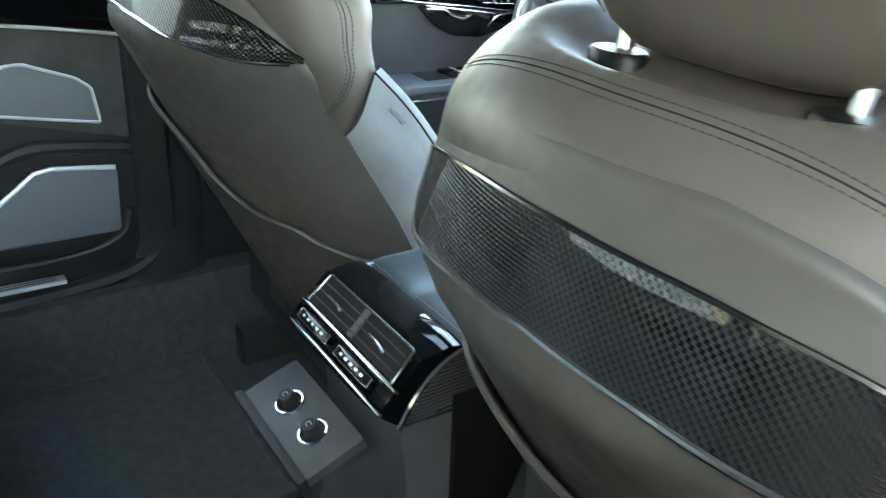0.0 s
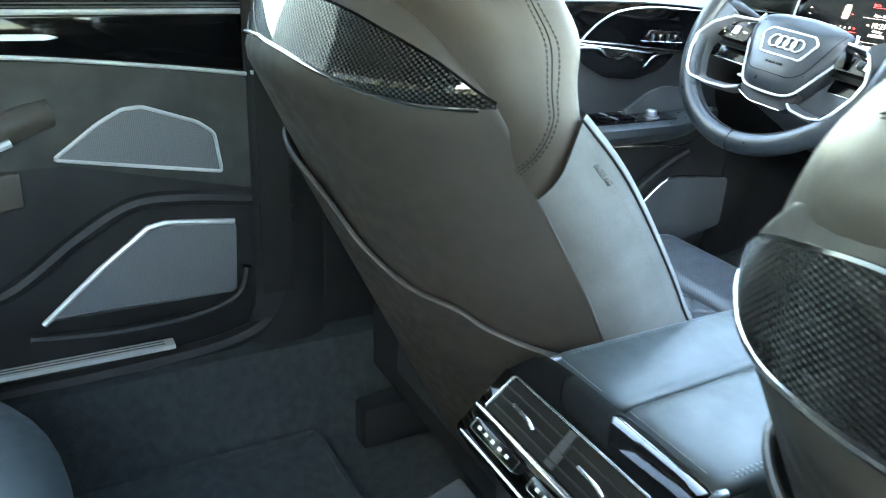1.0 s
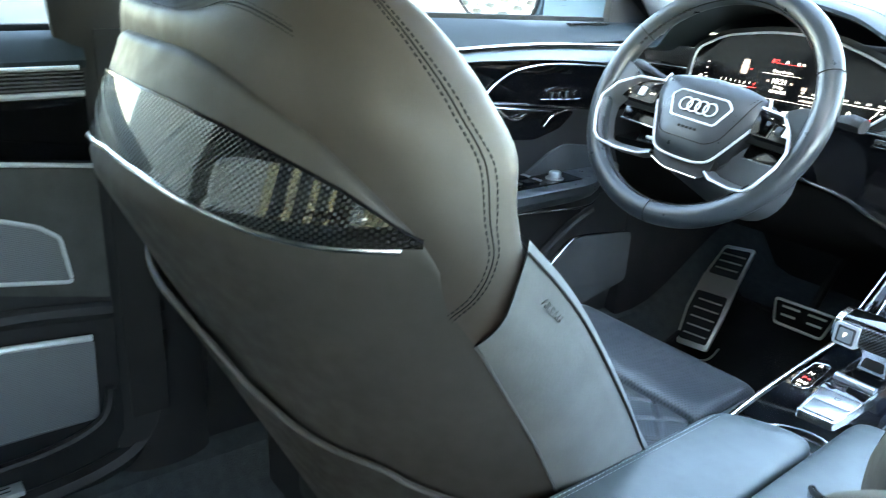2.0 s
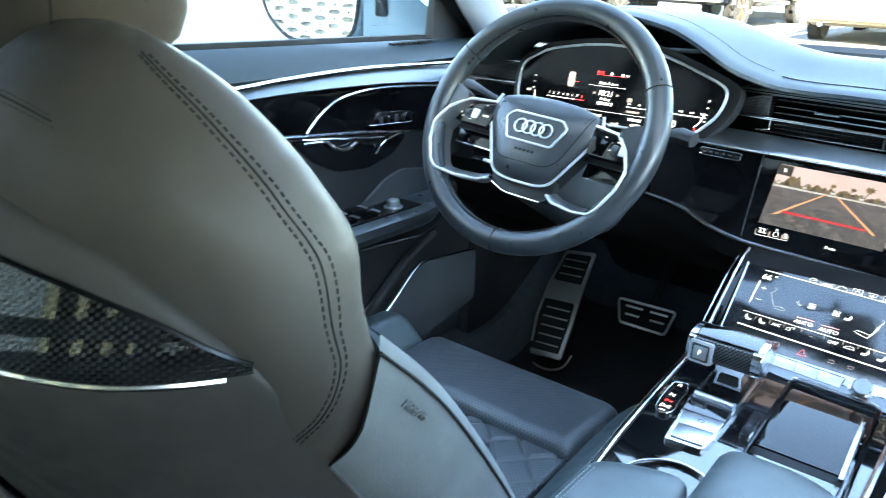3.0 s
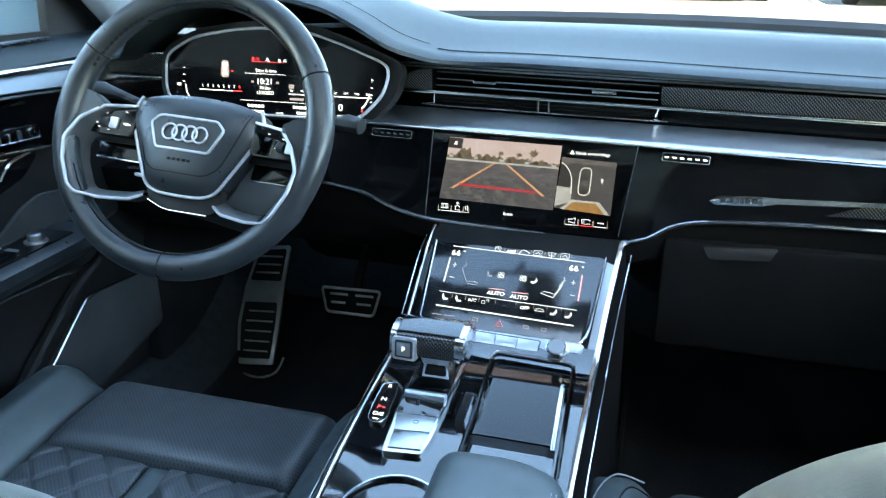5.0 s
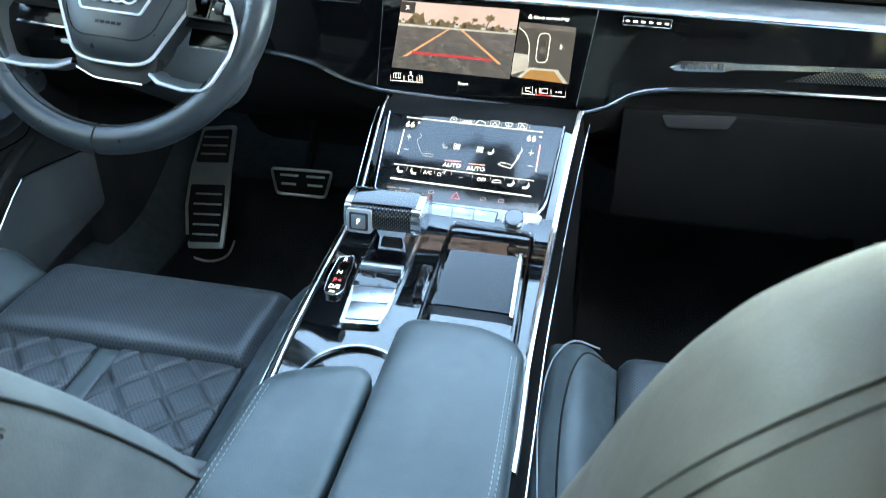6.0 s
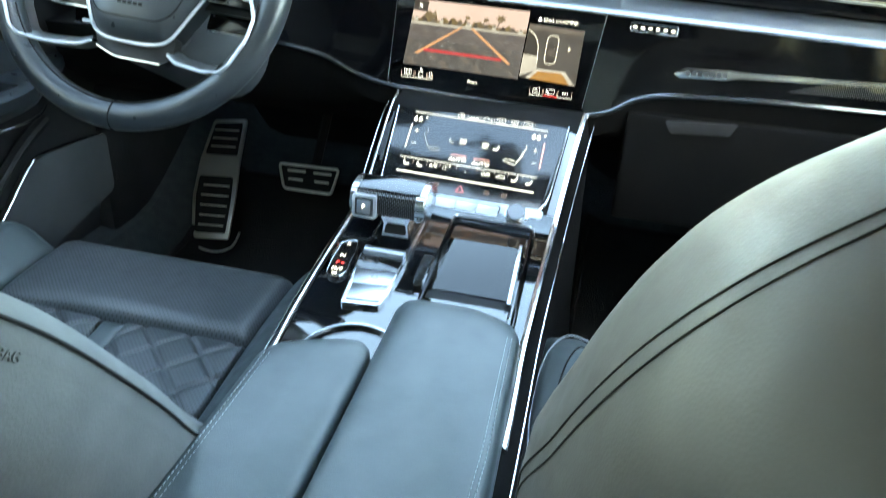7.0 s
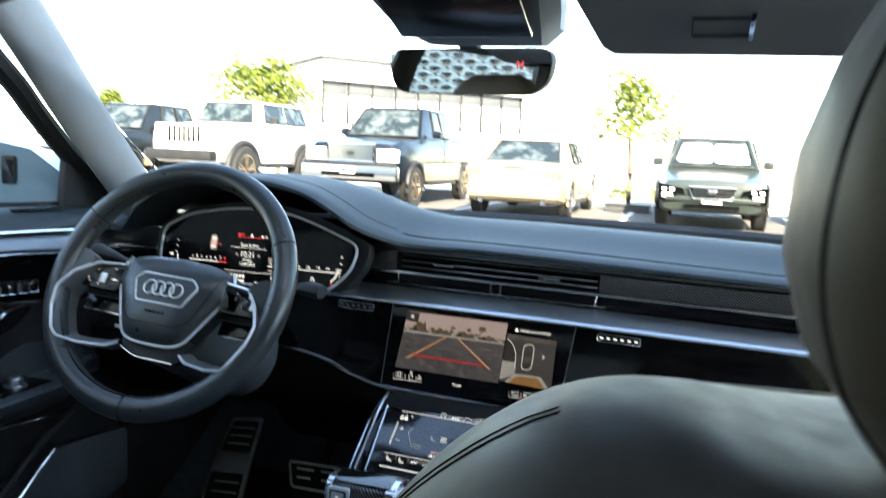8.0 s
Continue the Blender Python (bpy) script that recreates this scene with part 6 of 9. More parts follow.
door_patch("handle_bar", [(-0.30, 0.900), (0.295, 0.894), (0.310, 0.897), (0.295, 0.901), (-0.30, 0.908)], SATIN, RD, 0.007, 0.004, "", 0.001, 0.002)
part("chrome_line", tube(smooth_path([on_door(y, z, 0.010) for y, z in ((-0.45, 0.886), (0.0, 0.884), (0.22, 0.876), (0.40, 0.860), (0.543, 0.842))], 5), 0.0030, 8), SATIN, RD)
part("pillar_tip", boxed((-0.688, 0.548, 0.842), (-0.682, 0.575, 0.847), 0.001), SATIN, RD)
door_patch("suede_field", [(-0.45, 0.735), (0.30, 0.730), (0.542, 0.672), (0.542, 0.838), (0.40, 0.856), (0.22, 0.872), (-0.45, 0.880)], SUEDE_DARK, RD, 0.001, 0.004, "dark suede door field", 0.001, 0.004)
sp, rim = door_patch("speaker_panel", [(0.282, 0.741), (0.340, 0.785), (0.372, 0.803), (0.398, 0.805), (0.470, 0.779), (0.492, 0.762), (0.500, 0.704)], GRILLE, RD, 0.003, 0.006, "grey upper speaker grille with satin rim", 0.002, 0.006)
part("grille_rim", tube(rim, 0.0028, 6, True), SATIN, sp, "satin chrome rim of the speaker")
lo, rim = door_patch("lower_speaker", [(0.245, 0.508), (0.320, 0.573), (0.392, 0.630), (0.415, 0.634), (0.512, 0.624), (0.516, 0.618), (0.512, 0.508)], GRILLE, RD, 0.004, 0.008, "grey lower speaker grille with satin rim", 0.003, 0.006)
part("grille_rim", tube([on_door(y, z, 0.016) for y, z in ((0.240, 0.505), (0.320, 0.576), (0.390, 0.632), (0.415, 0.6365), (0.513, 0.626))], 0.0045, 8), SATIN, lo, "satin chrome rim of the speaker")
part("recess_rim", tube(smooth_path([on_door(y, z, 0.006) for y, z in ((0.10, 0.545), (0.20, 0.555), (0.30, 0.625), (0.37, 0.665), (0.44, 0.668), (0.54, 0.655))], 6), 0.012, 8), PLASTIC, RD)
part("lower_rim", tube(smooth_path([on_door(y, z, 0.010) for y, z in ((0.22, 0.480), (0.33, 0.466), (0.45, 0.472), (0.515, 0.500), (0.530, 0.545))], 6), 0.007, 8), PLASTIC, RD)
part("frame_rim", tube(smooth_path([(-0.715, y, z) for y, z in ((-0.1, 0.385), (0.35, 0.392), (0.52, 0.41), (0.585, 0.46), (0.60, 0.55), (0.60, 0.70))], 6), 0.016, 8), PLASTIC, RD)
rows = []
for y in steps(-0.40, 0.24, 14):
    k = eased(y, [(0.05, 0), (0.24, 1)])
    rows.append([(-0.71, y, 0.735), (-0.63 - 0.06 * k, y, 0.725), (-0.615 - 0.07 * k, y, 0.705), (-0.625 - 0.065 * k, y, 0.66 + 0.02 * k), (-0.71, y, 0.62 + 0.05 * k)])
part("armrest_pad", loft(rows, True), LEATHER, RD, "black leather door armrest")
grip = smooth_path([on_door(y, z, l) for y, z, l in ((0.00, 0.70, 0.05), (0.10, 0.745, 0.045), (0.19, 0.775, 0.030), (0.255, 0.795, 0.014), (0.285, 0.802, 0.004))], 6)
part("door_pull", tube(grip, 0.017, 10, flat=1.2), LEATHER, RD, "black leather door pull")
part("pull_trim", tube([p + Vector((0.014, 0.0, -0.016)) for p in grip[:-8]], 0.006, 8), SATIN, RD, "chrome trim under the door pull")
part("tread_strip", boxed((-0.722, -0.20, 0.419), (-0.697, 0.415, 0.427), 0.002), SATIN, RD, "aluminium tread strip at the door's foot")
for dx in (0.006, 0.014):
    part("tread_groove", boxed((-0.720 + dx, -0.2, 0.4268), (-0.718 + dx, 0.40, 0.4276), 0.0003), RUBBER, RD)
g = part("pane", boxed((-0.754, -0.45, 0.99), (-0.750, 0.54, 1.02)), GLASS, RD)
g.visible_shadow = False

# ---- front right door, plain mirror image ----
PD = thing("door_3", (0.74, 1.1, 0.3), "black passenger door panel", "door", kind="structure")
bm = door_skin(0.665, 1.60)
bmesh.ops.scale(bm, vec=(-1, 1, 1), verts=bm.verts)
part("door_panel", bm, PLASTIC, PD)
rows = [[(0.745, y, 0.992), (0.725, y, 0.994), (0.706, y, 0.985), (0.693, y, 0.966), (0.70, y, 0.955)] for y in steps(0.665, 1.58, 12)]
part("ledge", loft(rows, True), DASHSKIN, PD)
part("chrome_line", tube([(0.686, y, 0.955) for y in (0.67, 1.1, 1.58)], 0.0035, 8), CHROME, PD)
rows = []
for y in steps(0.67, 1.50, 24):
    out = 0.615 + 0.075 * eased(y, [(1.32, 0), (1.50, 1)])
    rows.append([(0.715, y, 0.722), (out + 0.006, y, 0.718), (out - 0.004, y, 0.70), (out + 0.012, y, 0.672), (0.715, y, 0.652)])
part("armrest_pad", loft(rows, True), LEATHER, PD, "black leather door armrest")

# ---- door mirror outside ----
WM = thing("door_mirror", (-1.02, 1.55, 0.93), "blue-grey door mirror with real mirror glass", "mirror")
mm = plane_at((-1.052, 1.468, 1.030), (0.954, 0.294, 0), (0, 0.064, 1))
shape = [(-0.1115, 0.0200), (-0.0970, -0.0170), (-0.0600, -0.0540), (-0.0280, -0.0660), (0.0830, -0.0600), (0.1020, -0.0350), (0.1120, 0.0400), (0.1000, 0.0620), (-0.0750, 0.0660), (-0.1040, 0.0480)]
outline = rounded(shape, 0.022)


def mirror_ring(k, grow, depth, slide=0.0):
    return [mm @ Vector((x * grow + slide, y * grow + 0.004 * k, -depth)) for x, y in outline]


part("housing", loft([mirror_ring(0, 1.0, 0.0), mirror_ring(0, 1.10, 0.004), mirror_ring(0, 1.14, 0.03, 0.006), mirror_ring(1, 1.10, 0.08, 0.014), mirror_ring(2, 0.92, 0.13, 0.02), mirror_ring(3, 0.55, 0.165, 0.02), mirror_ring(4, 0.1, 0.172, 0.02)]), PAINT, WM, "blue-grey painted mirror housing")
part("glass_rim", tube(mirror_ring(0, 1.015, -0.001), 0.0045, 8, True), PLASTIC, WM)
part("mirror_glass", prism([(x * 0.99, y * 0.99) for x, y in outline], mm @ Matrix.Translation((0, 0, -0.002)), 0.004), MIRROR, WM)
part("inner_cover", loft([[(-0.935, 1.50, 0.968), (-0.935, 1.505, 1.100), (-0.935, 1.60, 1.095), (-0.935, 1.60, 0.968)], [(-0.865, 1.53, 0.972), (-0.865, 1.53, 1.085), (-0.865, 1.60, 1.075), (-0.865, 1.60, 0.968)], [(-0.800, 1.56, 1.000), (-0.800, 1.56, 1.030), (-0.800, 1.60, 1.025), (-0.800, 1.60, 1.000)]]), PAINT, WM)
part("sensor_window", prism(rounded([(-0.012, -0.026), (0.012, -0.026), (0.012, 0.026), (-0.012, 0.026)], 0.004), plane_at((-0.897, 1.514, 1.046), (0.92, 0.39, 0), (0, 0, 1)), 0.003, 0.001), SCREEN, WM)
part("foot_cover", boxed((-0.92, 1.46, 0.955), (-0.775, 1.60, 0.985), 0.012), PAINT, WM)

# ---- interior mirror, overhead console, visors ----
IM = thing("interior_mirror", (-0.05, 1.40, 1.24), "frameless interior mirror with a lit red compass letter", "mirror")
im = plane_at((-0.021, 1.440, 1.2225), (1, -0.085, 0.0), (0.0, -0.05, 1))
sh = rounded([(-0.1195, 0.022), (-0.112, -0.018), (-0.098, -0.030), (0.090, -0.031), (0.112, -0.016), (0.1195, 0.018), (0.108, 0.031), (-0.108, 0.031)], 0.014)
part("housing", prism([(x * 1.0, y * 1.0) for x, y in sh], im @ Matrix.Translation((0, 0, -0.022)), 0.021, 0.004), PLASTIC, IM)
part("mirror_glass", prism([(x * 0.985, y * 0.97) for x, y in sh], im @ Matrix.Translation((0, 0, -0.0005)), 0.002), MIRROR, IM)
writing("compass_letter", "N", 0.014, G_RED, IM, im @ Matrix.Translation((0.075, 0.008, 0.0022)), 0.0004)
part("mirror_stem", tube([(-0.03, 1.47, 1.255), (-0.03, 1.52, 1.285)], 0.014, 8), PLASTIC, IM)
OC = thing("overhead_console", (-0.05, 1.33, 1.29), "grey overhead console with gloss-black switch panel", "console")
rows = []
for y, w, z in ((1.06, 0.110, 1.300), (1.14, 0.108, 1.268), (1.22, 0.098, 1.242), (1.29, 0.086, 1.236), (1.36, 0.080, 1.244), (1.42, 0.070, 1.256), (1.455, 0.06, 1.275)):
    rows.append([(0.042 - w, y, 1.335), (0.042 - w, y, z + 0.018), (0.042 - w + 0.02, y, z), (0.042 + w - 0.02, y, z), (0.042 + w, y, z + 0.018), (0.042 + w, y, 1.335)])
part("body", loft(rows, True), TRIM_GREY, OC)
part("switch_panel", boxed((-0.030, 1.10, -0.004), (0.114, 1.215, 0.004), 0.003, m=Matrix.Translation((0, 0, 1.253)) @ Matrix.Translation((0, 1.16, 0)) @ Matrix.Rotation(radians(-19), 4, "X") @ Matrix.Translation((0, -1.16, 0))), PIANO_DULL, OC)
for s in (-1, 1):
    SV = thing("sun_visor", (s * 0.30, 1.28, 1.28), "light grey cloth sun visor against the roof", "visor", "sun visors")
    up = 0.0 if s > 0 else 0.085
    rows = []
    for k, (y, z) in enumerate(((1.295, 1.236), (1.300, 1.231), (1.293, 1.2262), (1.15, 1.281), (1.08, 1.303), (1.085, 1.310), (1.16, 1.293))):
        rows.append([(s * x, y - 0.05 * (x - 0.3) * (x > 0.3) - (0.012 if x < 0.18 and k < 3 else 0.0), z + up + (0.006 if x < 0.18 and k < 3 else 0.0) - 0.015 * (x - 0.3) * (x > 0.3)) for x in ((0.178 if k < 3 else 0.150), 0.19, 0.25, 0.32, 0.40, 0.50)])
    part("visor_board", loft(rows + [rows[0]], False), PILLAR, SV)
    fm = plane_at((s * 0.315, 1.235, 1.2405 + up), (1, 0, 0), (0, -0.92, 0.39))
    part("mirror_flap", tube([fm @ Vector((x, y, -0.004)) for x, y in ((-0.045, -0.012), (0.012, -0.012), (0.012, 0.018), (-0.045, 0.018))], 0.0022, 6, True), PLASTIC_GREY, SV)
    part("flap_grip", boxed((0.008, -0.02, -0.008), (0.013, 0.03, -0.002), 0.001, m=fm), CHROME, SV)

# ---- front seats ----
SEAT_X, SEAT_W, SEAT_D = -0.352, 0.268, 0.224


def rear_y(z):
    """The back's middle line: leaning up to the chrome edge, rolled forward above it."""
    h = z - 0.92
    if abs(h) < 0.02:
        k = (h + 0.02) / 0.04
        return 0.462 + (0.5 * 0.02 * (1 - k) + 0.28 * 0.02 * k) - 0.0065 * (1 - (2 * k - 1) ** 2) + 0.002
    return 0.464 - 0.5 * h if h < 0 else 0.464 + 0.28 * h + 0.8 * h * h - 0.0003


def shell_point(a, z, lift=0.0):
    """Place on the curved seat back; a: angle round from its middle, in degrees."""
    g = radians(a)
    w = SEAT_W * eased(z, [(0.36, 0.90), (0.62, 1.0)])
    lean = -0.5 if z < 0.9 else 0.4
    n = Vector((math.sin(g) / w, -math.cos(g) / SEAT_D, lean * 0.8 / SEAT_D)).normalized()
    return Vector((SEAT_X + w * math.sin(g), rear_y(z) + SEAT_D * (1 - math.cos(g)), z)) + n * lift


def across(a):
    return abs(math.sin(radians(a))) * SEAT_W


def curve_at(u, pairs):
    """Height of a rounded line at the distance u from the middle."""
    return flow(u, pairs)


def crease(a):
    return flow(across(a), [(0.0, 1.028), (0.06, 1.0275), (0.09, 1.0235), (0.12, 1.0165), (0.145, 1.007), (0.17, 0.995), (0.19, 0.984), (0.205, 0.971), (0.22, 0.957), (0.23, 0.946), (0.239, 0.934), (0.245, 0.920), (0.2475, 0.908), (0.2503, 0.890)])


def strip_low(a):
    return curve_at(across(a), [(0.0, 0.9455), (0.06, 0.941), (0.12, 0.9315), (0.17, 0.922), (0.205, 0.918), (0.23, 0.9185), (0.245, 0.9195)])


def strip_high(a):
    return curve_at(across(a), [(0.0, 0.996), (0.06, 0.9935), (0.12, 0.985), (0.17, 0.970), (0.205, 0.954), (0.23, 0.935), (0.245, 0.921)])


def surface(a0, a1, low, high, na, nz, lift=0.0):
    return [[shell_point(a, low(a) + (high(a) - low(a)) * k / (nz - 1), lift) for k in range(nz)] for a in steps(a0, a1, na)]


def edge_angle(z):
    return table(z, [(0.44, 72.0), (0.60, 71.6), (0.7275, 70.5), (0.785, 68.6), (0.835, 67.0), (0.850, 65.6), (0.865, 65.0), (0.885, 66.4), (0.905, 68.0)])


TIP = 64.5
DS = thing("driver_seat", (SEAT_X, 0.85, 0.28), "black leather front seat with carbon-fibre strip across its back", "seat", "front seats")
back = []
for f in steps(-1, 1, 85):
    top = crease(f * 69.0)
    inward = Vector((-math.sin(radians(f * 69)) * SEAT_D, math.cos(radians(f * 69)) * SEAT_W, 0)).normalized()
    roll = 0.009
    row = []
    for k in range(45):
        z = 0.36 + (top - roll - 0.36) * k / 44
        row.append(shell_point(f * edge_angle(z), z))
    q = row[-1]
    for e in (18, 36, 54, 72, 90, 110, 130):
        row.append(q + Vector((0, 0, roll * math.sin(radians(e)))) + inward * roll * 1.2 * (1 - math.cos(radians(e))))
    row.append(row[-1] + inward * 0.006 - Vector((0, 0, 0.02)))
    back.append(row)
part("back_shell", loft(back, False), SHELL, DS, "dark leather-covered seat-back shell", 80)
# dark tube that stands for the shade in the crease below the pad
part("shell_welt", tube([row[-2] for row in back], 0.0016, 6), SEAM, DS)
part("carbon_strip", loft(surface(-TIP, TIP, strip_low, strip_high, 81, 13, 0.003), False), CARBON, DS, "lacquered carbon-fibre strip", 80)
part("strip_rim", tube([shell_point(a, strip_high(a), 0.0016) for a in steps(-TIP, TIP, 81)], 0.0018, 6), PIANO_DULL, DS)
part("chrome_edge", tube([shell_point(a, strip_low(a) - 0.001, 0.0022) for a in steps(-61, 61, 61)], 0.0024, 8), CHROME, DS, "satin chrome edge under the carbon strip")
# map pocket with its rolled edge
pocket = [(72, 0.655), (56, 0.664), (43.5, 0.681), (39, 0.694), (35, 0.700), (28, 0.7025), (21, 0.713), (14, 0.734), (10.5, 0.750), (8, 0.772), (2, 0.800), (-10, 0.818), (-30, 0.82), (-50, 0.81), (-70, 0.79)]
edge = [shell_point(a, z, 0.008) for a, z in pocket]
part("pocket_edge", tube(smooth_path(edge, 5), 0.0034, 8), SHELL, DS, "rolled edge of the map pocket")


def pocket_z(a):
    return eased(a, sorted(pocket))


part("map_pocket", loft([[shell_point(a, 0.40 + (pocket_z(a) - 0.40) * k / 9, 0.002 + 0.008 * k / 9) for k in range(10)] for a in steps(-70, 70, 60)], False), SHELL, DS)

# side panels in suede: from the shell's edge to the front seam, cut off along the pad's slanting lower seam
FRONT_SEAM = [(0.44, 1.034), (0.70, 0.824), (0.727, 0.808), (0.793, 0.764), (0.843, 0.7275), (0.877, 0.6985), (0.911, 0.664)]
for s in (-1, 1):
    rows = []
    for k in range(41):
        q = k / 40
        zr, zf = 0.838 + (0.44 - 0.838) * q, 0.911 + (0.44 - 0.911) * q
        w = SEAT_W * eased(zf, [(0.36, 0.90), (0.62, 1.0)])
        rear = shell_point(s * edge_angle(zr), zr)
        far = Vector((SEAT_X + s * (w + 0.001 - 0.0035 * max(0.0, 1 - q * 8)), flow(zf, FRONT_SEAM), zf))
        ring = []
        for u in (0, 0.04, 0.1, 0.18, 0.28, 0.4, 0.55, 0.7, 0.85, 1.0):
            p = rear.lerp(far, u)
            p.x = rear.x + (far.x - rear.x) * (1 - (1 - min(1, u / 0.5)) ** 2)
            ring.append(p)
        ring.append(far + Vector((-s * 0.016, 0.017, 0.001)))
        ring.append(far + Vector((-s * 0.048, 0.024, 0.001)))
        rows.append(ring)
    part("side_panel", loft(rows, False), SUEDE, DS, "grey suede side panel of the backrest", 80)
    part("piping", tube([r[0] + Vector((s * 0.001, -0.0006, 0)) for r in rows], 0.0013, 6), THREAD, DS, "light piping on the backrest's side")
    part("piping", tube([r[9] + Vector((s * 0.0004, 0.0004, 0)) for r in rows], 0.0013, 6), SEAM, DS)
    part("panel_seam", tube([p + Vector((s * 0.0003, 0, 0.0004)) for p in rows[0][:10]], 0.0008, 6), SEAM, DS)
    m = plane_at((SEAT_X + s * (SEAT_W + 0.0009), 0.6915, 0.8615), (0, s * 0.70, -s * 0.71), (0, 0.71, 0.70))
    writing("airbag_word", "AIRBAG", 0.0085, SUEDE, DS, m, 0.0012)

# cushion: bolsters, perforated front, quilted middle
CUSHION_X = -0.366


def cushion_z(x, y):
    u = x - CUSHION_X
    side = eased(abs(u), [(0.165, 0.0), (0.215, 0.030), (0.245, 0.026), (0.275, -0.03)])
    front = -0.065 * eased(y, [(1.225, 0), (1.300, 1)]) ** 2
    return 0.520 + side + front + 0.030 * eased(y, [(0.85, 0), (1.2, 1)])


def cushion_part(name, u0, u1, y0, y1, mat, n=(24, 24), puff=0.006, quilt=False, label="", drop=0.12):
    rows = []
    for x in steps(CUSHION_X + u0, CUSHION_X + u1, n[0]):
        row = []
        for v in steps(0, 1, n[1]):
            y = rear_edge(x, y0) + (front_edge(x, y1) - rear_edge(x, y0)) * v
            ex = min(x - CUSHION_X - u0, u1 - (x - CUSHION_X)) / 0.02
            ey = min(v, 1 - v) * (y1 - y0) / 0.02
            z = cushion_z(x, y) + puff * min(1, ex) ** 0.5 * min(1, ey) ** 0.5 if ex > 0 and ey > 0 else cushion_z(x, y) - 0.004
            if quilt and ex > 0 and ey > 0:
                p, q = quilt_at(x, y)
                d = min(abs(p - round(p)), abs(q - round(q)))
                z -= 0.0045 * max(0, 1 - d / 0.11) ** 1.3 - 0.0015
            row.append((x, y, z))
        rows.append(row)
    bm = loft(rows, False)
    edge = [rows[0][j] for j in range(n[1])] + [rows[i][-1] for i in range(1, n[0])] + [rows[-1][j] for j in range(n[1] - 2, -1, -1)] + [rows[i][0] for i in range(n[0] - 2, 0, -1)]
    loft([edge, [(x, y, z - drop) for x, y, z in edge]], True, False, bm)
    bmesh.ops.remove_doubles(bm, verts=bm.verts, dist=1e-5)
    return part(name, bm, mat, DS, label, 60)


def quilt_at(x, y):
    """Counts of the two families of slanting quilt lines."""
    return (x + 0.3243) / 0.0586 + (y - 1.111) / 0.0575, (x + 0.3243) / 0.0586 - (y - 1.111) / 0.0575


def rear_edge(x, y):
    return y - 0.055 * max(0.0, -(x - CUSHION_X)) ** 1.5 * 8 * (y > 1.0) * 0.35


def front_edge(x, y):
    return y - 0.030 * min(1.0, (abs(x - CUSHION_X) / 0.175)) ** 3 * (y > 1.28)


cushion_part("thigh_support", -0.168, 0.168, 1.117, 1.304, LEATHER_HOLES, (40, 30), 0.012, False, "perforated leather cushion front")
for u0, u1 in ((-0.168, -0.0165), (0.0165, 0.168)):
    cushion_part("quilted_cushion", u0, u1, 0.72, 1.114, LEATHER_HOLES, (70, 150), 0.004, True, "diamond-quilted leather cushion middle")
cushion_part("centre_band", -0.0155, 0.0155, 0.72, 1.114, LEATHER_SKY, (8, 40), 0.002, False, "plain leather band down the cushion's middle")
for s in (-1, 1):
    cushion_part("cushion_bolster", s * 0.171 if s > 0 else -0.278, 0.266 if s > 0 else -0.171, 0.74, 1.262 if s > 0 else 1.235, LEATHER_SKY, (20, 40), 0.010, False, "smooth leather cushion bolster")
quilt_lines = bmesh.new()
for sg in (1, -1):
    for k in range(-16, 17):
        for off in (-0.055, 0.055):
            path = []
            for y in steps(0.75, 1.112, 90):
                x = -0.3243 + 0.0586 * (k + off - sg * (y - 1.111) / 0.0575)
                if 0.019 < abs(x - CUSHION_X) < 0.163:
                    path.append((x, y, cushion_z(x, y) + 0.0030))
                elif len(path) > 3:
                    stitches(path, 0.0026, 0.0020, 0.0004, bm=quilt_lines)
                    path = []
                else:
                    path = []
            if len(path) > 3:
                stitches(path, 0.0026, 0.0020, 0.0004, bm=quilt_lines)
tagged(part("quilt_stitching", quilt_lines, THREAD_SOFT, DS, "grey diamond stitching"), kind="stuff")
rows = []
for y, z0, z1 in ((0.72, 0.36, 0.47), (0.95, 0.34, 0.47), (1.22, 0.34, 0.46), (1.262, 0.37, 0.45)):
    rows.append([(SEAT_X - 0.275, y, z0), (SEAT_X - 0.278, y, z1), (SEAT_X + 0.278, y, z1), (SEAT_X + 0.275, y, z0)])
part("seat_base", loft(rows), PLASTIC, DS)
for s in (-1, 1):
    part("seat_rail", boxed((SEAT_X + s * 0.19 - 0.02, 0.66, 0.27), (SEAT_X + s * 0.19 + 0.02, 1.22, 0.345), 0.006), PLASTIC, DS)
# front face of the backrest
rows = []
for z in steps(0.50, 0.90, 14):
    y = 0.472 + 0.5 * (0.9 - z) + table(z, [(0.50, 0.27), (0.70, 0.215), (0.90, 0.19)])
    rows.append([(SEAT_X + u, y + 0.035 * eased(abs(u), [(0.12, 0), (0.20, 1), (0.23, 0.9), (0.250, 0.3)]), z) for u in steps(-0.250, 0.250, 25)])
part("back_cushion", loft(rows, False), LEATHER_SKY, DS, "padded front of the backrest")

PS = copy_thing(DS, Matrix.Translation((SEAT_X + 0.750, 0.85 + 0.005, 0.28 - 0.030)))
PS.name = "passenger_seat"
PS["label"] = "black leather passenger seat, leaned back further, with carbon-fibre strip"
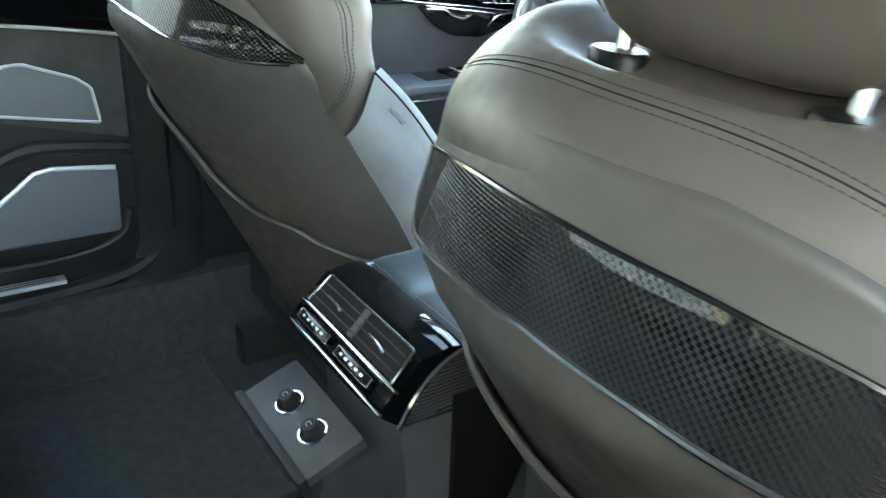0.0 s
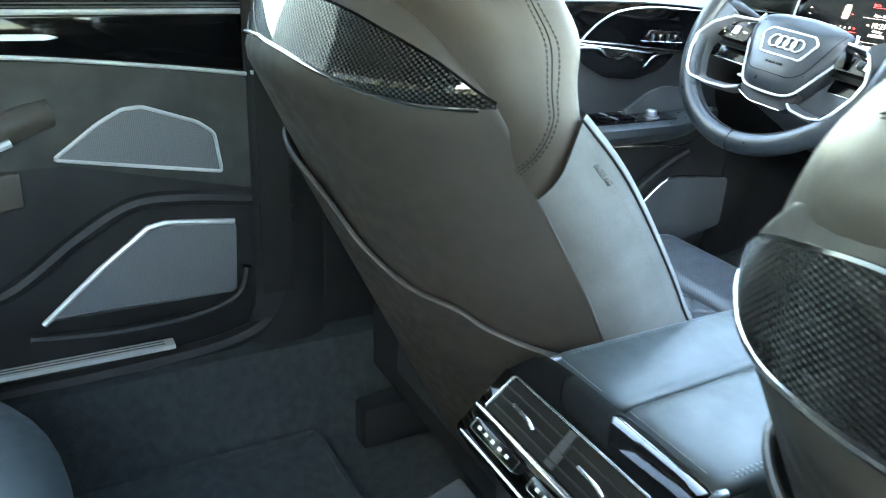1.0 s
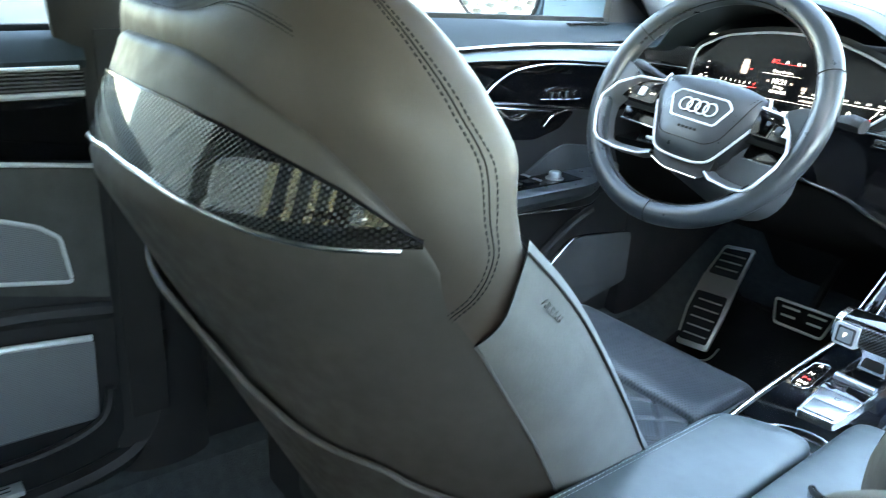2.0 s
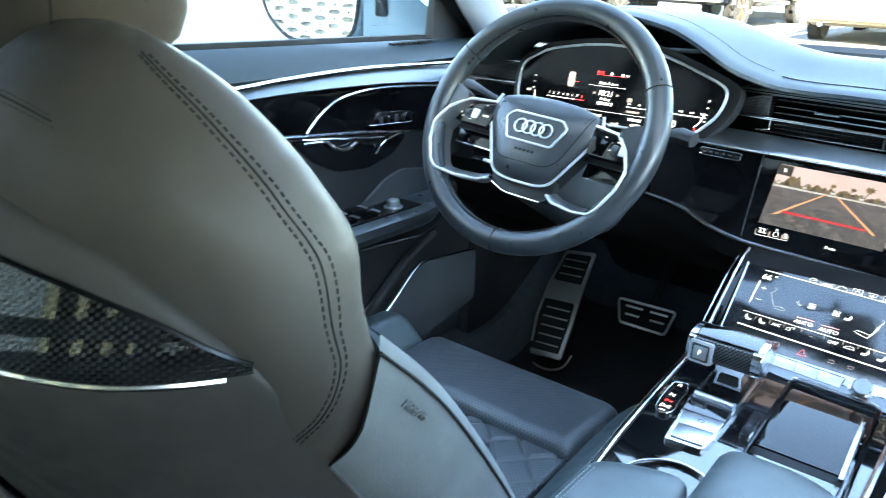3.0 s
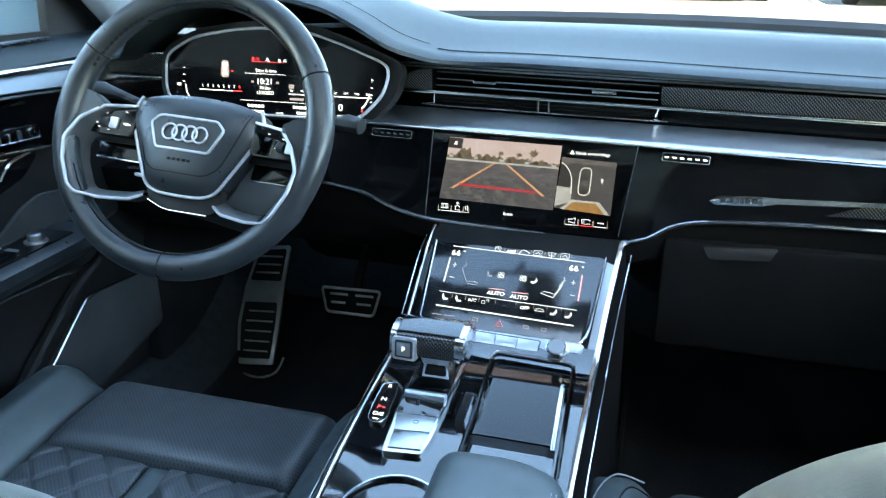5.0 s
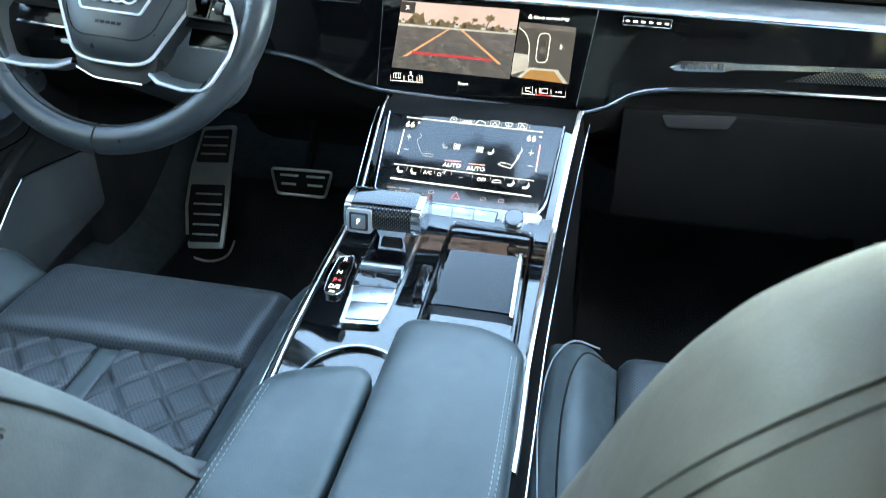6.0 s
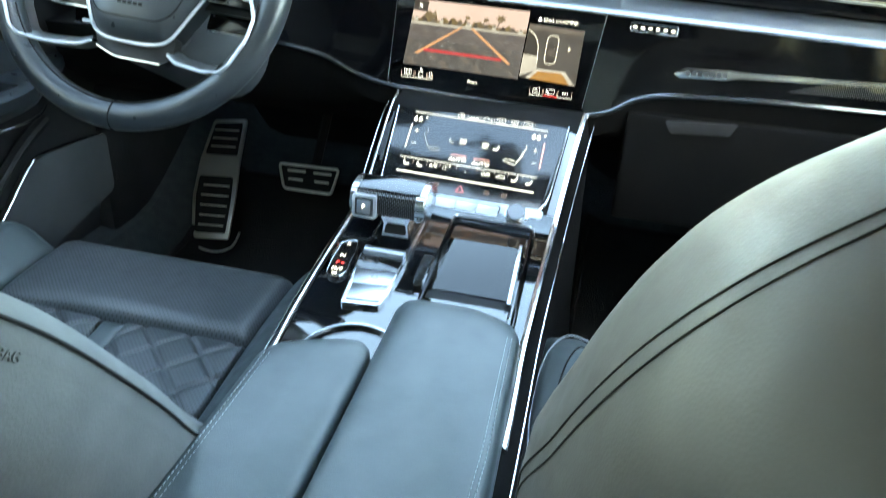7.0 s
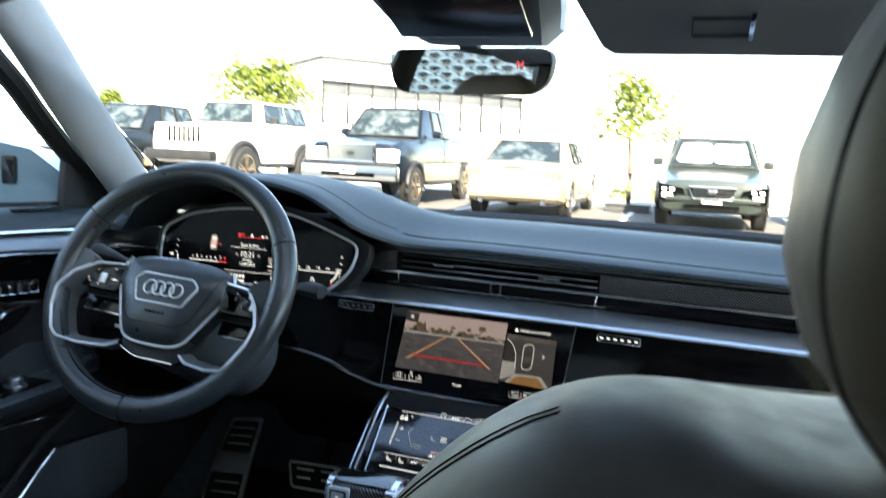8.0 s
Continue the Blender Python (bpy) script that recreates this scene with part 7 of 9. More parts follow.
# its backrest leans back further than the driver's
hinge = Matrix.Translation((0, 0.48, 0.90)) @ Matrix.Rotation(radians(4.7), 4, "X") @ Matrix.Translation((0, -0.48, -0.90))
for ob in PS.children:
    if ob.name.startswith(("side_panel", "piping", "panel_seam", "airbag", "back_cushion")):
        ob.matrix_basis = hinge @ Matrix.Translation((SEAT_X, 0, 0)) @ Matrix.Diagonal((0.87, 1, 1, 1)) @ Matrix.Translation((-SEAT_X, 0, 0)) @ ob.matrix_basis
    elif not ob.name.startswith(("thigh", "quilt", "centre", "cushion", "seat_")):
        ob.matrix_basis = hinge @ ob.matrix_basis

for pts, mat in (([(0.190, 1.236), (0.160, 1.230), (0.142, 1.205), (0.134, 1.160), (0.134, 1.098), (0.140, 1.040), (0.147, 0.98)], THREAD_PALE), ([(0.200, 1.222), (0.176, 1.212), (0.164, 1.185), (0.158, 1.140), (0.157, 1.090), (0.160, 1.03), (0.165, 0.97)], SEAM)):
    line = smooth_path([(x, y, cushion_z(x - 0.75, y - 0.005) + 0.0102 - 0.030) for x, y in pts], 6)
    part("bolster_piping", tube(line, 0.0011, 6), mat, PS, "pale piping round the bolster" if mat is THREAD_PALE else "")

# upper pads: shoulders wrapped over the top; rows of height, half width, rear and front
PAD_DRIVER = [(0.79, 0.234, 0.600, 0.705), (0.835, 0.2465, 0.580, 0.704), (0.86, 0.2545, 0.567, 0.702), (0.885, 0.2605, 0.557, 0.700), (0.905, 0.2625, 0.5490, 0.6975), (0.935, 0.2581, 0.5326, 0.6954), (0.9706, 0.251, 0.5198, 0.7014), (1.0062, 0.2366, 0.509, 0.6863), (1.0359, 0.2175, 0.5082, 0.6688), (1.0596, 0.1962, 0.5162, 0.65), (1.0774, 0.1732, 0.5353, 0.6286), (1.0890, 0.1417, 0.5533, 0.6154), (1.0960, 0.1048, 0.5683, 0.6051), (1.1000, 0.0494, 0.5863, 0.5960)]
PAD_PASSENGER = [(0.7606, 0.216, 0.5957, 0.7654), (0.8214, 0.221, 0.561, 0.7183), (0.8821, 0.2258, 0.5316, 0.6946), (0.9124, 0.2258, 0.517, 0.7009), (0.9428, 0.2169, 0.4944, 0.7013), (0.9732, 0.2051, 0.491, 0.6978), (0.9934, 0.1939, 0.4963, 0.6926), (1.0116, 0.1801, 0.5098, 0.6818), (1.0288, 0.1613, 0.5305, 0.6687), (1.042, 0.1393, 0.5498, 0.6625), (1.0521, 0.1068, 0.5667, 0.6584), (1.0582, 0.0461, 0.5759, 0.6502)]


def shoulder_pad(seat, cx, levels, drop, line, seam, hollow_from=1.02, hollow_deep=0.018, hollow_wide=0.088, spread=(50, 50)):
    def at(z, g, lift=0.0):
        """Place on the pad at height z; g: angle round, 0 at its inner side, 90 at its back."""
        c, n = math.cos(radians(g)), math.sin(radians(g))
        w, r, f = (flow(z, [(q[0], q[i]) for q in levels]) for i in (1, 2, 3))
        yc = r + (f - r) * 0.66
        x = w * (abs(c) ** (0.72 + 0.26 * max(n, 0))) * (1 if c > 0 else -1)
        y = -(yc - r) * abs(n) ** 0.9 if n > 0 else (f - yc) * abs(n) ** 0.6
        # hollow under the headrest
        near = math.exp(-(x / hollow_wide) ** 4) * eased(z + drop, [(hollow_from, 0), (1.085, 1)])
        front = max(0.0, min(1.0, 0.5 - n))
        old = 0.026 * math.exp(-(x / 0.105) ** 4) * eased(z + drop, [(1.02, 0), (1.085, 1)])
        hollow = hollow_deep * near * (1 - front) + old * front
        if n < 0:
            y += 0.055 * near * abs(n)
        return Vector((cx + x * (1 + lift * 4), yc + y * (1 + lift * 6), z + lift - hollow))

    def seam_angle(z):
        return flow(z + drop, seam)

    zs = []
    for p, q in zip(levels, levels[1:]):
        zs += steps(p[0], q[0], 5)[:-1]
    zs.append(levels[-1][0])
    part("upper_pad", loft([[at(z, 360 * k / 72) for k in range(72)] for z in zs]), LEATHER, seat, "rounded leather shoulder pad of the backrest", 80)
    for s in (0, 1):
        for g, mat in (((-1.2, SEAM_SOFT), (1.3, SEAM_SOFT)) if drop else ((0, SEAM), (-1.9, SEAM_THREAD), (1.9, SEAM_THREAD))):
            path = []
            for z in steps(0.846 - drop, 1.078 - drop, 60):
                gg = seam_angle(z) + g
                path.append(at(z, 180 - gg if s else gg, 0.0001))
            if mat in (SEAM, SEAM_SOFT):
                part("pad_seam", tube(path, 0.0003 if drop else 0.0005, 6), mat, seat)
            else:
                part("stitching", stitches(path, 0.0030, 0.0018, 0.00065), mat, seat)
    # stitched line across the back, below the headrest's posts
    for dz, mat in ((0.0, SEAM), (0.0028, THREAD_DARK), (-0.0028, THREAD_DARK)):
        if spread[0] > 30:
            path = [at(line - 0.018 * (abs(g - 90) / 48) ** 3 + dz, g, 0.0001) for g in steps(40, 140, 60)]
        else:
            path = [at(line + 0.020 - 0.020 * k / 8 + dz * 0.5, 90 + spread[1] + 4 - 4 * k / 8 - dz * 700, 0.0001) for k in range(8)]
            path += [at(line + dz, g, 0.0001) for g in steps(90 + spread[1] - 1.5, 90 - spread[0] + 1.5, 50)]
            path += [at(line + 0.020 * k / 8 + dz * 0.5, 90 - spread[0] - 4 * k / 8 + dz * 700, 0.0001) for k in range(1, 9)]
        if mat is SEAM:
            part("pad_seam", tube(path, 0.0005, 6), mat, seat)
        else:
            part("stitching", stitches(path, 0.0028, 0.0016, 0.00018 if mat is THREAD_SOFT else 0.00035), mat, seat)


def headrest(seat, cx, cy, z0, wide=1.0, reach=0.064, post_y=-0.036):
    """Cushioned headrest on two chrome posts; z0: its lower edge."""
    rows = []
    for h, w, d in ((0.0, 0.070, 0.040), (0.004, 0.088, 0.054), (0.014, 0.104, 0.062), (0.032, 0.121, 0.064), (0.055, 0.130, 0.064), (0.080, 0.129, 0.061), (0.102, 0.121, 0.057), (0.125, 0.107, 0.051), (0.148, 0.088, 0.038), (0.163, 0.055, 0.015)):
        y, w = cy - 0.20 * h, w * wide
        rows.append([(cx + w * (abs(math.cos(a)) ** (0.45 if math.sin(a) > 0 else 0.7)) * (1 if math.cos(a) > 0 else -1), y + d * (abs(math.sin(a)) ** 0.6) * (1 if math.sin(a) > 0 else -1), z0 + h) for a in [2 * math.pi * k / 56 for k in range(56)]])
    hr = part("headrest", loft(rows), LEATHER, seat, "leather headrest", 80)
    for s in (-1, 1):
        part("headrest_seam", tube(smooth_path([(cx + s * w * wide * 0.985, cy - 0.20 * h - d * 0.62, z0 + h) for h, w, d in ((0.014, 0.104, 0.062), (0.032, 0.121, 0.064), (0.055, 0.130, 0.064), (0.080, 0.129, 0.061), (0.102, 0.121, 0.057), (0.125, 0.107, 0.051))], 5), 0.0006, 6), SEAM, hr)
        px = cx + s * reach
        part("post", tube([(px, cy + post_y, z0 - 0.06), (px, cy + post_y + 0.008, z0 + 0.02)], 0.0052, 12), CHROME, seat, "chrome headrest post")
        part("post_collar", loft([[(px + r * math.cos(a), cy + post_y + 0.002 + 0.75 * r * math.sin(a), z) for a in [2 * math.pi * k / 24 for k in range(24)]] for r, z in ((0.0190, z0 - 0.045), (0.0185, z0 - 0.0045), (0.0165, z0 - 0.0022), (0.009, z0 - 0.0017))]), SATIN_BLACK, seat)


SEAM_DRIVER = [(0.845, 27), (0.863, 21), (0.88, 13), (0.90, 6.5), (0.92, 2.6), (0.95, 1.6), (1.0, 2.2), (1.04, 3.5), (1.07, 5.5)]
SEAM_PASSENGER = [(0.845, 28), (0.86, 19), (0.88, 12), (0.92, 5), (0.95, 3.6), (1.0, 5.4), (1.04, 8.0), (1.07, 10.5)]
shoulder_pad(DS, SEAT_X, PAD_DRIVER, 0.0, 1.068, SEAM_DRIVER, hollow_from=1.046, hollow_deep=0.032)
headrest(DS, SEAT_X + 0.003, 0.616, 1.062)
shoulder_pad(PS, 0.3888, PAD_PASSENGER, 0.036, 1.0215, SEAM_PASSENGER, hollow_from=1.062, hollow_deep=0.026, hollow_wide=0.105, spread=(46, 22))
headrest(PS, 0.408, 0.608, 1.033, 0.80, 0.0665, -0.044)

# ---- steering wheel, turned a little clockwise ----
WHEEL_AT = (-0.3696, 1.265, 0.9211)
SW = thing("steering_wheel", WHEEL_AT, "black leather steering wheel with satin chrome spoke frames", "steering wheel")
W = plane_at(WHEEL_AT, (0.9976, -0.0045, -0.0690), (0.0627, 0.4773, 0.8765))
R0, RIM_W, RIM_D = 0.166, 0.0165, 0.0155
ringw = []
N = 96
for i in range(N):
    a = 2 * math.pi * i / N
    d = Vector((math.cos(a), math.sin(a), 0))
    ringw.append([W @ (d * (R0 + RIM_W * math.cos(b)) + Vector((0, 0, RIM_D * math.sin(b)))) for b in [2 * math.pi * k / 16 for k in range(16)]])
ringw.append(ringw[0])
bm = loft(ringw, True, False)
bmesh.ops.remove_doubles(bm, verts=bm.verts, dist=1e-6)
rim = part("rim", bm, LEATHER_RIM, SW, "smooth black leather rim")
for a in (28, 151.6, 272.5):
    g = radians(a)
    d = Vector((math.cos(g), math.sin(g), 0))
    part("rim_seam", tube([W @ (d * (R0 + (RIM_W + 0.0002) * math.cos(b)) + Vector((0, 0, (RIM_D + 0.0002) * math.sin(b)))) for b in [2 * math.pi * k / 16 for k in range(16)]], 0.0009, 5, True), SEAM, rim)


def rim_inside(a):
    g = radians(a)
    return W @ (Vector((math.cos(g), math.sin(g), 0)) * (R0 - RIM_W * 0.86) + Vector((0, 0, RIM_D * 0.54)))


for a0, a1 in ((29, 151), (205, 272), (273, 325)):
    arc = [rim_inside(a) for a in steps(a0, a1, 60)]
    part("rim_piping", tube(arc, 0.0011, 5), SEAM, rim)
    tagged(part("rim_stitching", stitches(arc, 0.0040, 0.0020, 0.0009), THREAD_SOFT, rim), kind="stuff")
for a0, a1 in ((125, 160),):
    arc = [rim_inside(a) for a in steps(a0, a1, 30)]
    tagged(part("rim_stitching", stitches(arc, 0.0052, 0.0030, 0.0019), SEAM, rim), kind="stuff")

# airbag cover: dished below the rim, its foot a little prouder than its head
half = [(0.0, 0.0435), (0.045, 0.0410), (0.079, 0.0330), (0.0850, 0.0180), (0.0835, 0.0), (0.0595, -0.0466), (0.0465, -0.0715), (0.030, -0.0788), (0.0, -0.0800)]
pad = rounded(half + [(-x, y) for x, y in half[-2:0:-1]], 0.012, 4)
PAD_Y = -0.012
DOME = [(0.0, 0.0155), (0.5, 0.0145), (0.80, 0.0105), (0.94, 0.0045), (0.985, -0.001), (1.0, -0.006)]


def dish(y):
    return -0.0146 + (0.036 - y) / 0.115 * 0.0096


def pad_face(x, y, lift=0.0):
    """Place on the front of the airbag cover."""
    k = 0.0
    for (ax, ay), (bx, by) in zip(pad, pad[1:] + pad[:1]):
        dx, dy, px_, py_ = bx - ax, by - ay, ax, ay - PAD_Y
        det = x * dy - (y - PAD_Y) * dx
        if abs(det) > 1e-12:
            u = (px_ * dy - py_ * dx) / det
            v = (px_ * (y - PAD_Y) - py_ * x) / det
            if u > 0 and -1e-6 <= v <= 1 + 1e-6:
                k = max(k, 1 / u)
    return W @ Vector((x, y, dish(y) + table(k, DOME) + lift))


rowsw = [[W @ Vector((x, y, dish(y) - 0.034)) for x, y in pad]]
for k, h in DOME[::-1]:
    kk = max(k, 0.08)
    rowsw.append([W @ Vector((x * kk, PAD_Y + (y - PAD_Y) * kk, dish(PAD_Y + (y - PAD_Y) * kk) + h)) for x, y in pad])
part("airbag_pad", loft(rowsw), LEATHER_RIM, SW, "black leather airbag cover")
line = half[2:] + [(-x, y) for x, y in half[-2:1:-1]]
part("pad_line", tube([W @ Vector((p.x, p.y, dish(p.y) - 0.0025)) for p in bend([(x * 1.025, PAD_Y + (y - PAD_Y) * 1.025, 0) for x, y in line], 0.012)], 0.0021, 6), SATIN, SW, "satin chrome line round the airbag cover")
part("pad_crease", tube([pad_face(p.x, p.y, 0.0002) for p in bend([(-0.070, 0.012, 0), (-0.050, -0.0440, 0), (-0.036, -0.0560, 0), (0.036, -0.0560, 0), (0.050, -0.0440, 0), (0.0660, -0.004, 0), (0.072, 0.020, 0), (0.0765, 0.033, 0)], 0.010, 6)], 0.0008, 5), SEAM, SW)
part("pad_stitching", stitches([pad_face(x, y, 0.0004) for x, y in ((0.066, 0.016), (0.070, 0.026), (0.074, 0.034))], 0.003, 0.0018, 0.0005), SEAM, SW)
bd = rounded([(-0.038, 0.0108), (0.038, 0.0108), (0.0485, 0.0012), (0.0350, -0.0285), (-0.0350, -0.0285), (-0.0485, 0.0012)], 0.004, 3)
part("badge_field", loft([[pad_face(x, y, 0.0002) for x, y in bd], [pad_face(x * 0.97, y * 0.97, 0.0012) for x, y in bd]]), LEATHER_RIM, SW)
part("badge_frame", tube([pad_face(x, y, 0.0010) for x, y in bd], 0.0017, 6, True), SATIN, SW, "satin chrome badge frame")
for k in range(4):
    part("badge_ring", tube([pad_face(-0.0198 + 0.0134 * k + 0.0094 * math.cos(a), -0.0085 + 0.0094 * math.sin(a), 0.0026) for a in [2 * math.pi * i / 28 for i in range(28)]], 0.0013, 6, True), SATIN, SW, "chrome ring of the badge")
for k in range(5):
    c = pad_face(-0.013 + 0.0065 * k, -0.0405, 0.0003)
    m = plane_at(c, W.col[0].xyz, W.col[1].xyz)
    slab("pad_mark", -0.0022, -0.0016, 0.0022, 0.0016, SEAM, SW, m, 0.0005)

# spokes: frames with a bright front edge and a sloped satin inner face
SPOKE_OUT = [(0.070, 0.0205, -0.014), (0.1192, 0.0125, 0.000), (0.1400, -0.0080, 0.0115), (0.1530, -0.0350, 0.0165), (0.1490, -0.0600, 0.0165), (0.1345, -0.0900, 0.0165), (0.1250, -0.0985, 0.014), (0.0980, -0.0998, 0.003), (0.0620, -0.0955, -0.004), (0.0480, -0.0870, -0.010)]
SPOKE_IN = [(0.070, 0.0150, -0.020), (0.1155, 0.0065, -0.014), (0.1330, -0.0110, -0.012), (0.1445, -0.0355, -0.010), (0.1400, -0.0570, -0.010), (0.1260, -0.0830, -0.010), (0.1180, -0.0880, -0.010), (0.0980, -0.0885, -0.012), (0.0660, -0.0850, -0.016), (0.0545, -0.0800, -0.020)]
for s in (-1, 1):
    outer = bend([(s * x, y, z) for x, y, z in SPOKE_OUT], 0.0035)
    innr = bend([(s * x, y, z) for x, y, z in SPOKE_IN], 0.003)
    behind = [p + Vector((0, 0, -0.012)) for p in innr]
    side = [p + Vector((0, 0, -0.022)) for p in outer]
    part("spoke_frame", loft([[W @ p for p in row] for row in (side, outer, innr, behind)], False), SPOKE_SATIN, SW, "satin metal spoke frame")
    part("spoke_edge", tube([W @ (p + Vector((0, 0, 0.0006))) for p in outer], 0.0021, 8), SATIN, SW, "bright front edge of the spoke frame")
    # leather web that widens the rim behind the frame
    web = [(s * x, y) for x, y in ((0.124, 0.0200), (0.138, 0.0280), (0.160, 0.030), (0.166, -0.02), (0.160, -0.07), (0.140, -0.105), (0.112, -0.112), (0.118, -0.0995), (0.131, -0.0925), (0.146, -0.060), (0.1505, -0.035), (0.137, -0.0065), (0.117, 0.0145))]
    part("rim_web", prism(rounded(web if s < 0 else web[::-1], 0.006), W @ Matrix.Translation((0, 0, -0.014)), 0.019, 0.005), LEATHER_RIM, SW, "leather web between rim and spoke")
    blk = [(s * 0.078, 0.0150), (s * 0.116, 0.0075), (s * 0.1335, -0.0090), (s * 0.1430, -0.0200), (s * 0.0800, -0.0200)]
    b = part("button_block", prism(rounded(blk if s < 0 else blk[::-1], 0.004), W @ Matrix.Translation((0, 0, -0.026)), 0.018, 0.002), PIANO_DULL, SW, "gloss-black button block")
    bt = W @ Matrix.Translation((0, 0, -0.0079))
    sx = s * (0.1195 if s < 0 else 0.1185)
    part("scroll_wheel", tube([bt @ Vector((sx - 0.0042, -0.0065, -0.001)), bt @ Vector((sx + 0.0042, -0.0065, -0.001))], 0.0068, 14), PLASTIC_GREY, b)
    kx = -0.1065 if s < 0 else 0.1300
    part("silver_key", prism(rounded([(kx - 0.0058, -0.0125), (kx + 0.0050, -0.0125), (kx + 0.0062, 0.0010), (kx - 0.0046, 0.0010)], 0.001), bt, 0.003, 0.0008), ALU, b)
    if s > 0:
        part("silver_key", prism(rounded([(0.0835, -0.0185), (0.1020, -0.0185), (0.1050, 0.0020), (0.0835, 0.0080)], 0.002), bt, 0.0022, 0.0006), TINT, b, "dark glass key")
        part("button_line", tube([bt @ Vector(p) for p in ((0.1065, -0.0185, 0.0006), (0.1085, 0.0025, 0.0006), (0.1290, -0.0035, 0.0006))], 0.0004, 5), CHROME, b)
        marks = ((0.1000, 0.0075), (0.1190, 0.0040), (0.1110, -0.0080))
    else:
        marks = ((-0.1205, 0.0050), (-0.0930, 0.0095), (-0.1310, -0.0080), (-0.1275, -0.0125), (-0.1130, -0.0150))
        word("VIEW", 0.0042, -0.0890, -0.0060, None, bt @ Matrix.Translation((0, 0, 0.0004)), b)
    for x, y in marks:
        slab("button_mark", x - 0.0013, y - 0.0006, x + 0.0013, y + 0.0006, G_SOFT, b, bt, 0.0005)
    back_ = [(s * 0.05, -0.026), (s * 0.05, 0.020), (s * 0.112, 0.012), (s * 0.142, -0.010), (s * 0.150, -0.026)]
    part("spoke_back", prism(rounded(back_ if s < 0 else back_[::-1], 0.004), W @ Matrix.Translation((0, 0, -0.036)), 0.008), PLASTIC, SW)
    pdl = [(s * 0.148, -0.022), (s * 0.072, -0.022), (s * 0.070, -0.0445), (s * 0.146, -0.0435)]
    part("shift_paddle", prism(rounded(pdl[::-1] if s < 0 else pdl, 0.003), W @ Matrix.Translation((0, 0, -0.046)), 0.005, 0.001), PIANO_DULL, SW, "gloss-black shift paddle")
    part("paddle_edge", tube([W @ Vector((s * 0.147, -0.0445, -0.041)), W @ Vector((s * 0.070, -0.0455, -0.041))], 0.0015, 6), CHROME, SW)
skirt = [(-0.052, -0.066), (0.052, -0.066), (0.052, -0.0905), (0.040, -0.0985), (-0.018, -0.0990), (-0.042, -0.0900)]
part("lower_cover", prism(rounded(skirt[::-1], 0.004), W @ Matrix.Translation((0, 0, -0.028)), 0.014, 0.002), PLASTIC, SW)
part("lower_trim", tube([W @ p for p in bend([(-0.043, -0.0900, -0.013), (-0.018, -0.0995, -0.012), (0.040, -0.0990, -0.012)], 0.01)], 0.0013, 6), CHROME, SW)
part("column_lever", boxed((-0.0925, -0.0620, -0.052), (-0.0680, -0.0570, -0.046), 0.002, m=W), ALU, SW, "small silver column lever")
part("column_cover", loft([[W @ Vector((0.060 * k * (abs(math.cos(a)) ** 0.7) * (1 if math.cos(a) > 0 else -1), -0.035 + 0.055 * k * math.sin(a), h)) for a in [2 * math.pi * i / 24 for i in range(24)]] for k, h in ((1.0, -0.040), (1.15, -0.06), (1.2, -0.22))]), PLASTIC_GREY, SW)
for s in (-1, 1):
    part("column_stalk", tube([W @ Vector((s * 0.07, 0.022, -0.075)), W @ Vector((s * 0.150, 0.042, -0.060)), W @ Vector((s * 0.172, 0.044, -0.056)), W @ Vector((s * 0.192, 0.042, -0.054))], [0.007, 0.008, 0.0135, 0.0120], 10, flat=0.8), PLASTIC, SW, "black column stalk")

# ---- car park ----
GZ = 0.03  # height of the asphalt
ASPHALT = grain("asphalt", (0.115, 0.108, 0.098), (0.155, 0.146, 0.132), 0.9, 180.0, 0.6, 0.8, 0.01)
LINE = material("road_paint", (0.75, 0.75, 0.72), 0.7)
CONCRETE = grain("pale_concrete", (0.42, 0.41, 0.39), (0.52, 0.51, 0.48), 0.85, 90.0, 0.3, 1.5)
STUCCO = grain("white_stucco", (0.74, 0.73, 0.70), (0.80, 0.79, 0.77), 0.9, 120.0, 0.3, 0.6)
STUCCO_TAN = grain("tan_stucco", (0.58, 0.45, 0.24), (0.66, 0.52, 0.30), 0.9, 120.0, 0.3, 0.6)
LEAF = grain("leaf_green", (0.09, 0.13, 0.02), (0.16, 0.19, 0.03), 0.6, 30.0, 0.1, 3.0)
BARK = grain("bark", (0.10, 0.07, 0.05), (0.16, 0.12, 0.09), 0.9, 60.0, 0.7, 8.0)
TYRE = grain("tyre_rubber", (0.02, 0.02, 0.02), (0.03, 0.03, 0.03), 0.85, 150.0, 0.4)
CAR_GLASS = material("car_window_glass", (0.05, 0.06, 0.065), 0.06, 0.0, 0.0, 0.30)
# paler patches painted in for reflections and the blurred cabins behind the glass
vary(CAR_GLASS, (0.018, 0.026, 0.030), (0.10, 0.125, 0.13), 3.2, 3.0, 0.45, 0.66)
LAMP = material("lamp_glass", (0.8, 0.8, 0.8), 0.08, 0.0, 1.0)
TAIL = material("tail_lamp_red", (0.30, 0.14, 0.12), 0.15, 0.0, 1.0)
ALLOY = material("alloy_wheel", (0.6, 0.6, 0.6), 0.3, 1.0)
ALLOY_GOLD = material("warm_alloy_wheel", (0.65, 0.45, 0.25), 0.3, 1.0)

